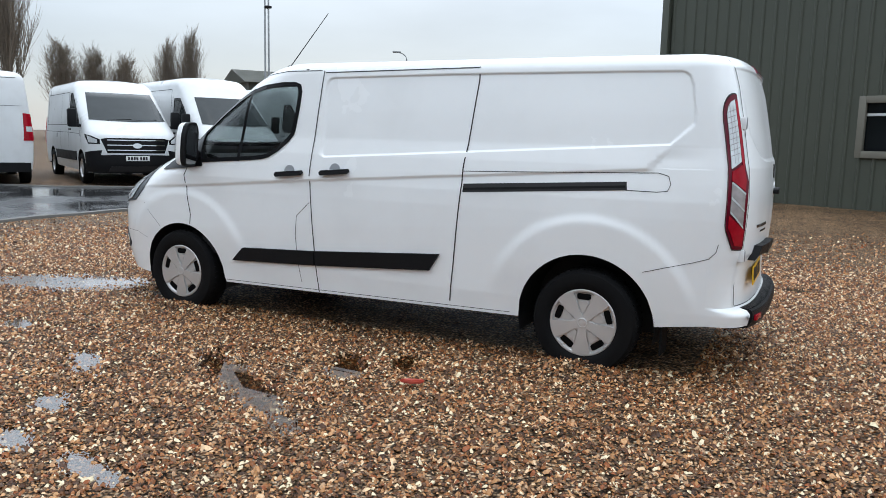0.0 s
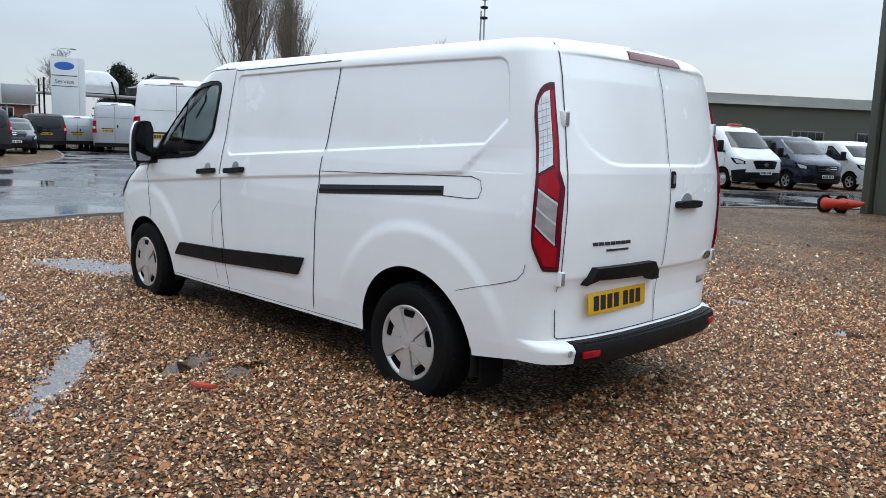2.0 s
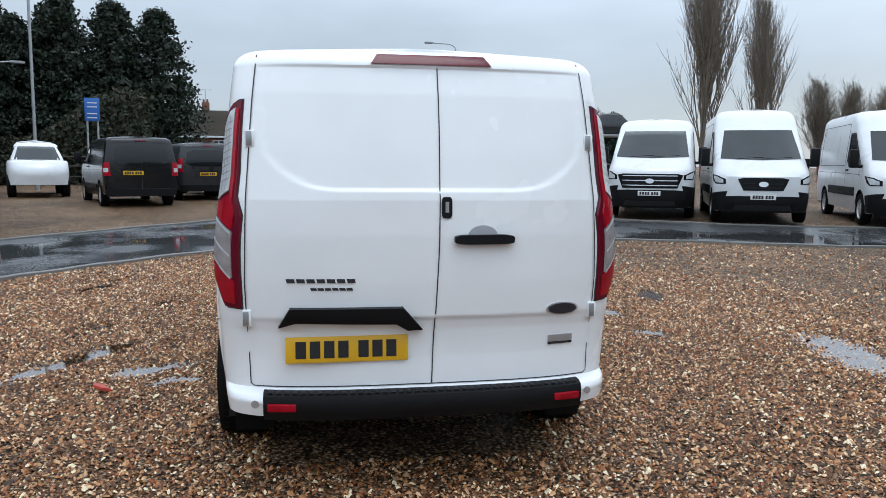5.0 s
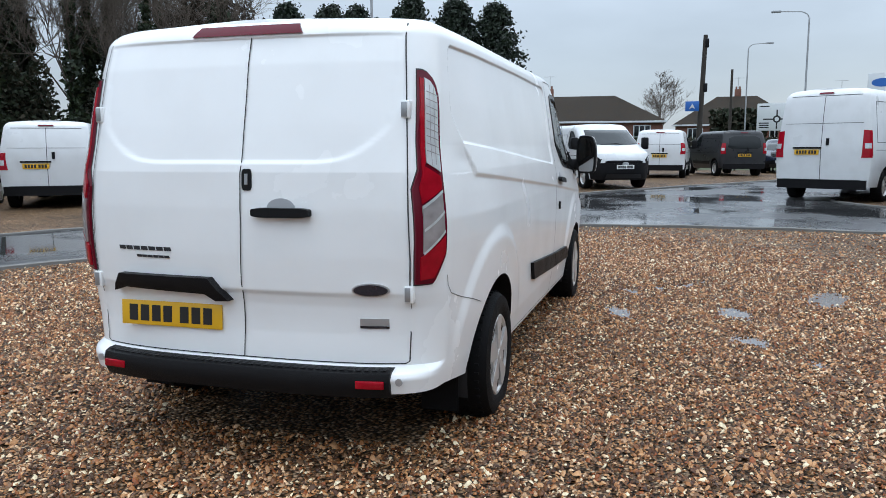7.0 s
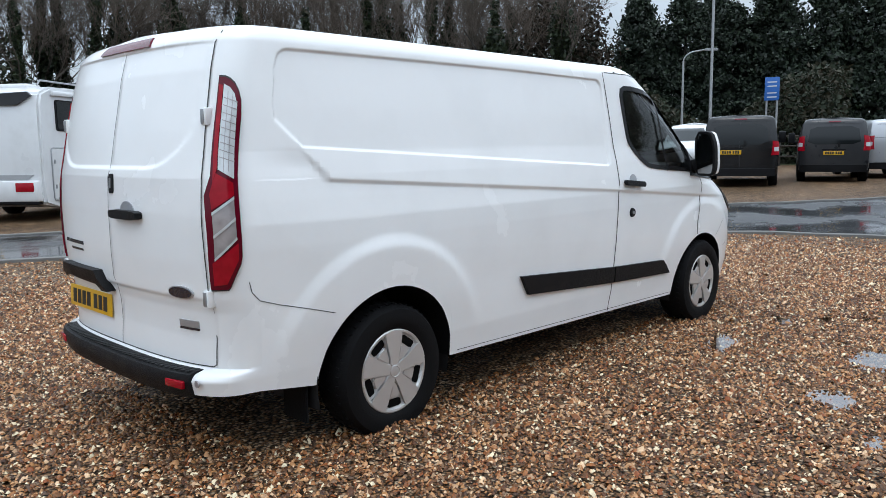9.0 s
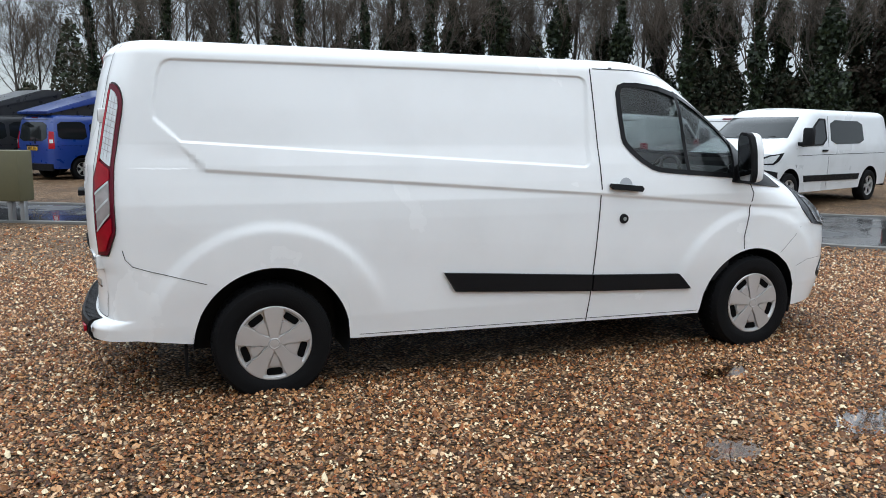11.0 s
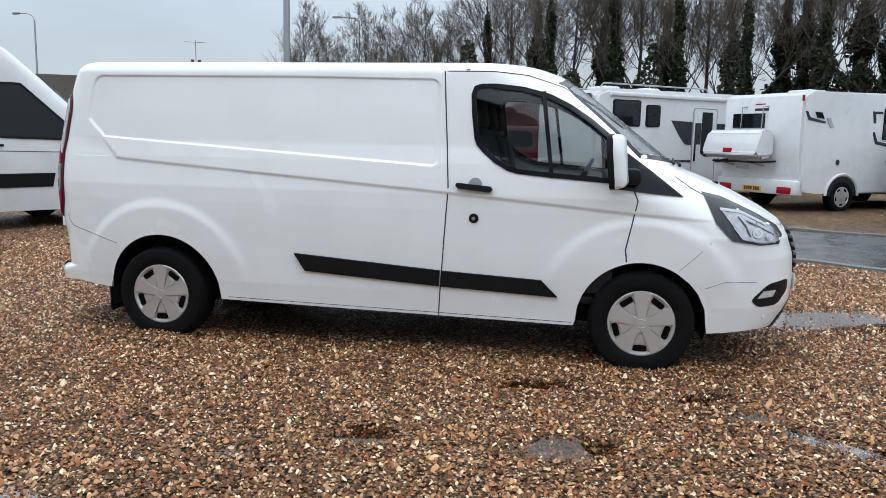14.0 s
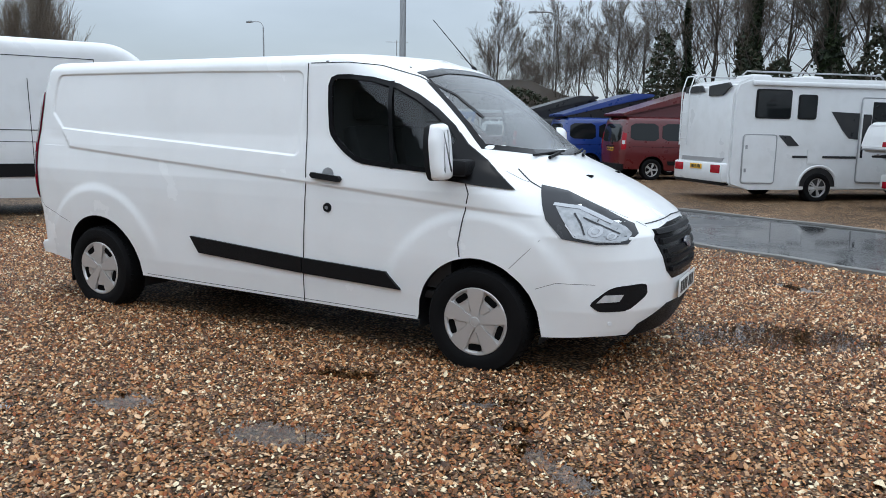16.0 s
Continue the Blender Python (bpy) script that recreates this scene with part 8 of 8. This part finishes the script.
def conifer(seed, h, r):
    rng = np.random.default_rng(seed)
    v = thing("conifer", pose(0, 0, 0), "tall dark green conifer with ragged edges", "tree", "conifers behind the yard")
    tubes_to("trunk", [((0, 0, -0.2), (0, 0, h * 0.5), 0.28, 0.16), ((0, 0, h * 0.5), (0, 0, h * 0.98), 0.16, 0.03)], M_BARK, v)
    P = []
    for k in range(330):
        f = rng.uniform(0.02, 1.0)
        z = h * f
        an = rng.uniform(0, 6.28)
        L = r * (1.0 - f) ** 0.6 * rng.uniform(0.65, 1.25) + 0.25
        for q in range(58):
            t = rng.uniform(0.25, 1.0)
            P.append((math.cos(an) * L * t + rng.normal(0, 0.2), math.sin(an) * L * t + rng.normal(0, 0.2), z + L * t * 0.28 - 0.5 * t * t * L * 0.5 + rng.normal(0, 0.2)))
    leaves_to("crown", np.array(P), 0.23, M_CONIFER, v, rng, 0.3)
    return v


rng = np.random.default_rng(5)
bares = [bare_tree(11, 14.5, 0.6), bare_tree(12, 15.5, 0.0), bare_tree(13, 13.5, 1.5, lab="tall tree thickly grown over with dark ivy"), bare_tree(14, 12.0, 0.0, lab="tall leafless tree with fine twigs")]
for t in bares:
    t.location.z = 0.2
spots = []
for k in range(46):
    f = k / 45
    # a belt from behind the pickups round to the conifers
    a = radians(110 - 72 * f)
    d = 51 - 8 * f + 4.5 * ((k * 7) % 3 - 1) + rng.uniform(-1.5, 1.5)
    spots.append((1 + d * math.cos(a), -3 + d * math.sin(a), f))
used = [False] * 4
for k, (x, y, f) in enumerate(spots):
    i = (3, 1)[k % 2] if f < 0.18 else (2 if f > 0.45 and k % 5 in (0, 2, 3) else (k * 5 + k // 3) % 4)
    s = ((0.78, 0.62)[k % 2] + 0.08 * rng.uniform(-1, 1)) if f < 0.18 else 1.0 + 0.12 * rng.uniform(-1, 1)
    m = pose(x, y, ground_z(x, y), 0, 0, rng.uniform(0, 360))
    if not used[i]:
        used[i] = True
        t = bares[i]
        t.matrix_world = m
    else:
        t = copy_thing(bares[i], m)
    t.scale = (s, s, s)
con = conifer(21, 10.9, 3.5)
con.matrix_world = pose(50.5, 10.4, 0.25)
for k, (x, y, s) in enumerate(((49.5, 13.0, 1.02), (47.5, 15.6, 0.97), (46.5, 18.0, 0.93), (45.0, 20.4, 0.95), (43.0, 22.6, 0.9), (52.5, 13.5, 1.0), (50.5, 17.0, 0.97), (48.5, 20.0, 0.95), (45.5, 23.5, 0.92))):
    t = copy_thing(con, pose(x, y, 0.25, 0, 0, k * 77))
    t.scale = (s, s, s * (1 + 0.06 * math.sin(k * 2.1)))
con2 = conifer(22, 7.2, 2.6)
con2.matrix_world = pose(75.7, -28.5, 0.25)
for x, y, s in ((75, -31.5, 0.9), (79, -34, 0.8)):
    t = copy_thing(con2, pose(x, y, 0.25, 0, 0, x * 7))
    t.scale = (s, s, s)
pop = bare_tree(31, 20.0, 0, "poplar", "tall narrow leafless poplar", True, M_POP, M_POP)
pop.matrix_world = pose(72.9, -40.9, 0.25)
pop.scale = (1.5, 1.5, 1.12)
for k, (x, y, sx, sz) in enumerate(((101.5, -65.3, 1.6, 1.14), (117.3, -86.5, 1.9, 0.68), (114.2, -90.6, 1.8, 0.64), (111.3, -94.2, 1.7, 0.60), (62.2, -56.2, 0.8, 0.45), (60.7, -57.9, 0.8, 0.50), (-61.2, 43.1, 1.4, 0.62), (-62.7, 41.0, 1.2, 0.52))):
    t = copy_thing(pop, pose(x, y, 0.25, 0, 0, 40 * k))
    t.scale = (sx, sx, sz)
for x, y, s in ((138, 0.6, 1.12), (95, -30, 0.8), (88, -34, 0.7), (-20, 58, 0.6)):
    t = copy_thing(bares[3], pose(x, y, 0.2, 0, 0, x * 13))
    t.scale = (s * 1.5, s * 1.5, s)
# dark undergrowth along the foot of the belt
rng = np.random.default_rng(9)
P = []
for k in range(100000):
    f = rng.uniform(0, 1)
    a = radians(112 - 95 * f)
    d = 43 - 4 * f + rng.uniform(0, 5)
    top = 1.5 + 0.8 * math.sin(f * 40) + 0.8 * f
    if 0.115 < f < 0.80:
        # a taller thicket of evergreens, with an uneven top
        top = 2.6 + 1.1 * math.sin(f * 90) + 0.7 * math.sin(f * 211)
    z = top * min(abs(rng.normal(0, 1.0)), 1.45 + 0.2 * rng.uniform())
    P.append((1 + d * math.cos(a), -3 + d * math.sin(a), 0.2 + min(z, 7.5)))
ob = leaves_to("undergrowth", np.array(P), 0.24, M_SHRUB, None, rng)
tagged(ob, "dark evergreen undergrowth and brambles below the trees", "hedge", kind="stuff")
# hedges round the bungalows
P = []
for k in range(9000):
    if k % 3:
        P.append((74 + rng.uniform(-0.8, 0.8), rng.uniform(-30, 16), 0.2 + rng.uniform(0, 2.0)))
    else:
        P.append((78 + rng.uniform(-1.2, 1.2), rng.uniform(-10.5, -5.4), 0.2 + rng.uniform(0, 4.9)))
ob = leaves_to("hedge", np.array(P), 0.5, M_SHRUB, None, rng)
tagged(ob, "dark clipped evergreen hedge before the bungalows", "hedge", kind="stuff")
# a broad tree grown over with dark ivy and brown leaves, in the middle of the belt
M_BROWNLEAF = island_mat("brown_leaves", [(0.030, 0.020, 0.012), (0.045, 0.030, 0.018), (0.020, 0.018, 0.010), (0.055, 0.038, 0.024), (0.018, 0.022, 0.010)], 0.8, 0.1)
ov = thing("overgrown_tree", pose(36.2, 23.6, 0.3), "broad tree overgrown with dark ivy and brown leaves", "tree")
tubes_to("trunk", [((0, 0, -0.2), (0.2, 0.1, 5.0), 0.35, 0.22), ((0.2, 0.1, 5.0), (0, 0.2, 9.0), 0.22, 0.05), ((0.1, 0, 2.5), (2.2, 1.4, 6.5), 0.16, 0.05), ((0.1, 0, 2.2), (-2.0, -1.2, 6.2), 0.16, 0.05)], M_BARK, ov)
P = []
for k in range(120):
    f, an = rng.uniform(0, 1), rng.uniform(0, 6.28)
    rr = 3.7 * math.sqrt(rng.uniform(0, 1)) * (1 - 0.6 * f ** 2.5)
    c = (rr * math.cos(an), rr * math.sin(an), 0.4 + 9.3 * f)
    for q in range(130):
        P.append((c[0] + rng.normal(0, 0.55), c[1] + rng.normal(0, 0.55), max(0.1, c[2] + rng.normal(0, 0.5))))
leaves_to("crown", np.array(P), 0.24, M_BROWNLEAF, ov, rng, 0.3)


# ---- puddles and loose stones ----
M_WATER = glass_mat("puddle_water", (0.66, 0.59, 0.49), 0.03, 0.03, 2.6)
for k, (x, y, a, b, ang) in enumerate(PUDDLES):
    bm = bmesh.new()
    m = pose(x, y, ground_z(x, y) - 0.003, 0, 0, ang)
    rim = [bm.verts.new(m @ Vector((a * 1.3 * math.cos(t), b * 1.3 * math.sin(t), 0))) for t in np.linspace(0, 2 * math.pi, 41)[:-1]]
    bm.faces.new(rim)
    tagged(part("puddle", bm, M_WATER, None), "shallow clear rain puddle lying in the gravel", "puddle", "puddles", "")


def stones():
    """Loose rounded stones where the camera passes near."""
    r = np.random.default_rng(3)
    n = 275000
    x, y = r.uniform(-6.5, 9.0, n * 4), r.uniform(-9.0, 8.0, n * 4)
    near = np.array(NEAR)
    nx = np.interp(y, near[::-1, 1], near[::-1, 0])
    ok = x < nx - 0.08
    ok &= ~((np.abs(y) < 0.7) & (x > -0.6) & (x < 3.9))
    # thinner far from the way round the van
    d = np.hypot((x - 1.4) / 1.3, y)
    ok &= r.uniform(0, 1, len(x)) < np.clip(1.3 - np.abs(d - 2.4) / 2.6, 0.08, 1) * np.clip((y + 9.0) / 3.0, 0.05, 1) * np.clip((x + 6.5) / 2.5, 0.02, 1)
    x, y, d = x[ok][:n], y[ok][:n], d[ok][:n]
    n = len(x)
    s = np.clip(r.lognormal(math.log(0.0074), 0.32, n), 0.005, 0.024) * np.clip(0.75 + d / 11, 1, 1.5)
    # six points round the waist and a short ridge on top
    k6 = np.arange(6) * math.pi / 3
    q = np.stack([np.r_[np.cos(k6), -0.40, 0.40], np.r_[np.sin(k6), 0.0, 0.0], np.r_[np.full(6, -0.35), 0.85, 0.85]], 1)
    V = q[None] * r.uniform(0.80, 1.2, (n, 8, 3))
    V[:, 6:, :2] += r.normal(0, 0.16, (n, 2, 2))
    V *= np.stack([s * r.uniform(0.95, 1.6, n), s * r.uniform(0.7, 1.05, n), s * r.uniform(0.55, 1.0, n)], 1)[:, None]
    a, tilt, roll = r.uniform(0, 2 * math.pi, n), r.normal(0, 0.42, n), r.normal(0, 0.35, n)
    z2 = V[..., 2] + V[..., 0] * np.sin(tilt)[:, None] + V[..., 1] * np.sin(roll)[:, None]
    X = V[..., 0] * np.cos(a)[:, None] - V[..., 1] * np.sin(a)[:, None] + x[:, None]
    Y = V[..., 0] * np.sin(a)[:, None] + V[..., 1] * np.cos(a)[:, None] + y[:, None]
    gz = ground_h(x, y) + r.uniform(-0.004, 0.015, n)
    P = np.stack([X, Y, z2 + gz[:, None]], -1).reshape(-1, 3)
    tri = np.array([[0, 1, 7], [1, 2, 7], [2, 6, 7], [2, 3, 6], [3, 4, 6], [4, 5, 6], [5, 7, 6], [5, 0, 7]])
    F = (np.arange(n)[:, None, None] * 8 + tri[None]).reshape(-1, 3)
    me = bpy.data.meshes.new("loose_stones")
    me.vertices.add(len(P))
    me.vertices.foreach_set("co", P.ravel())
    me.loops.add(F.size)
    me.loops.foreach_set("vertex_index", F.ravel())
    me.polygons.add(len(F))
    me.polygons.foreach_set("loop_start", np.arange(len(F)) * 3)
    me.polygons.foreach_set("loop_total", np.full(len(F), 3))
    me.update(calc_edges=True)
    me.validate()
    cols = [(0.234, 0.086, 0.030), (0.373, 0.161, 0.061), (0.110, 0.046, 0.022), (0.584, 0.316, 0.148), (0.338, 0.134, 0.050), (0.771, 0.514, 0.306), (0.104, 0.056, 0.032), (0.281, 0.086, 0.030), (0.080, 0.035, 0.018), (0.526, 0.273, 0.126), (0.234, 0.128, 0.069), (0.152, 0.065, 0.027), (0.445, 0.219, 0.089), (0.836, 0.696, 0.464), (0.187, 0.083, 0.034), (0.140, 0.065, 0.030), (0.467, 0.279, 0.153), (0.064, 0.032, 0.019)]
    mt = island_mat("wet_pebbles", cols, 0.26, 0.25, 90.0, 0.22)
    ob = finish("loose_stones", me, mt, None, "", 0)
    return tagged(ob, "wet tan, brown and cream pebbles", "gravel", kind="stuff")


stones()
# a scrap of red plastic among the stones
bm = bmesh.new()
slab(bm, [(0, 0), (0.10, 0.02), (0.15, 0.07), (0.09, 0.09), (0.03, 0.06)], 0.0, 0.02, pose(0.70, 1.70, 0.05, 8, -6, 30), 0.006)
tagged(part("plastic_scrap", bm, M_CONE, None), "crumpled scrap of red plastic on the gravel", "litter")
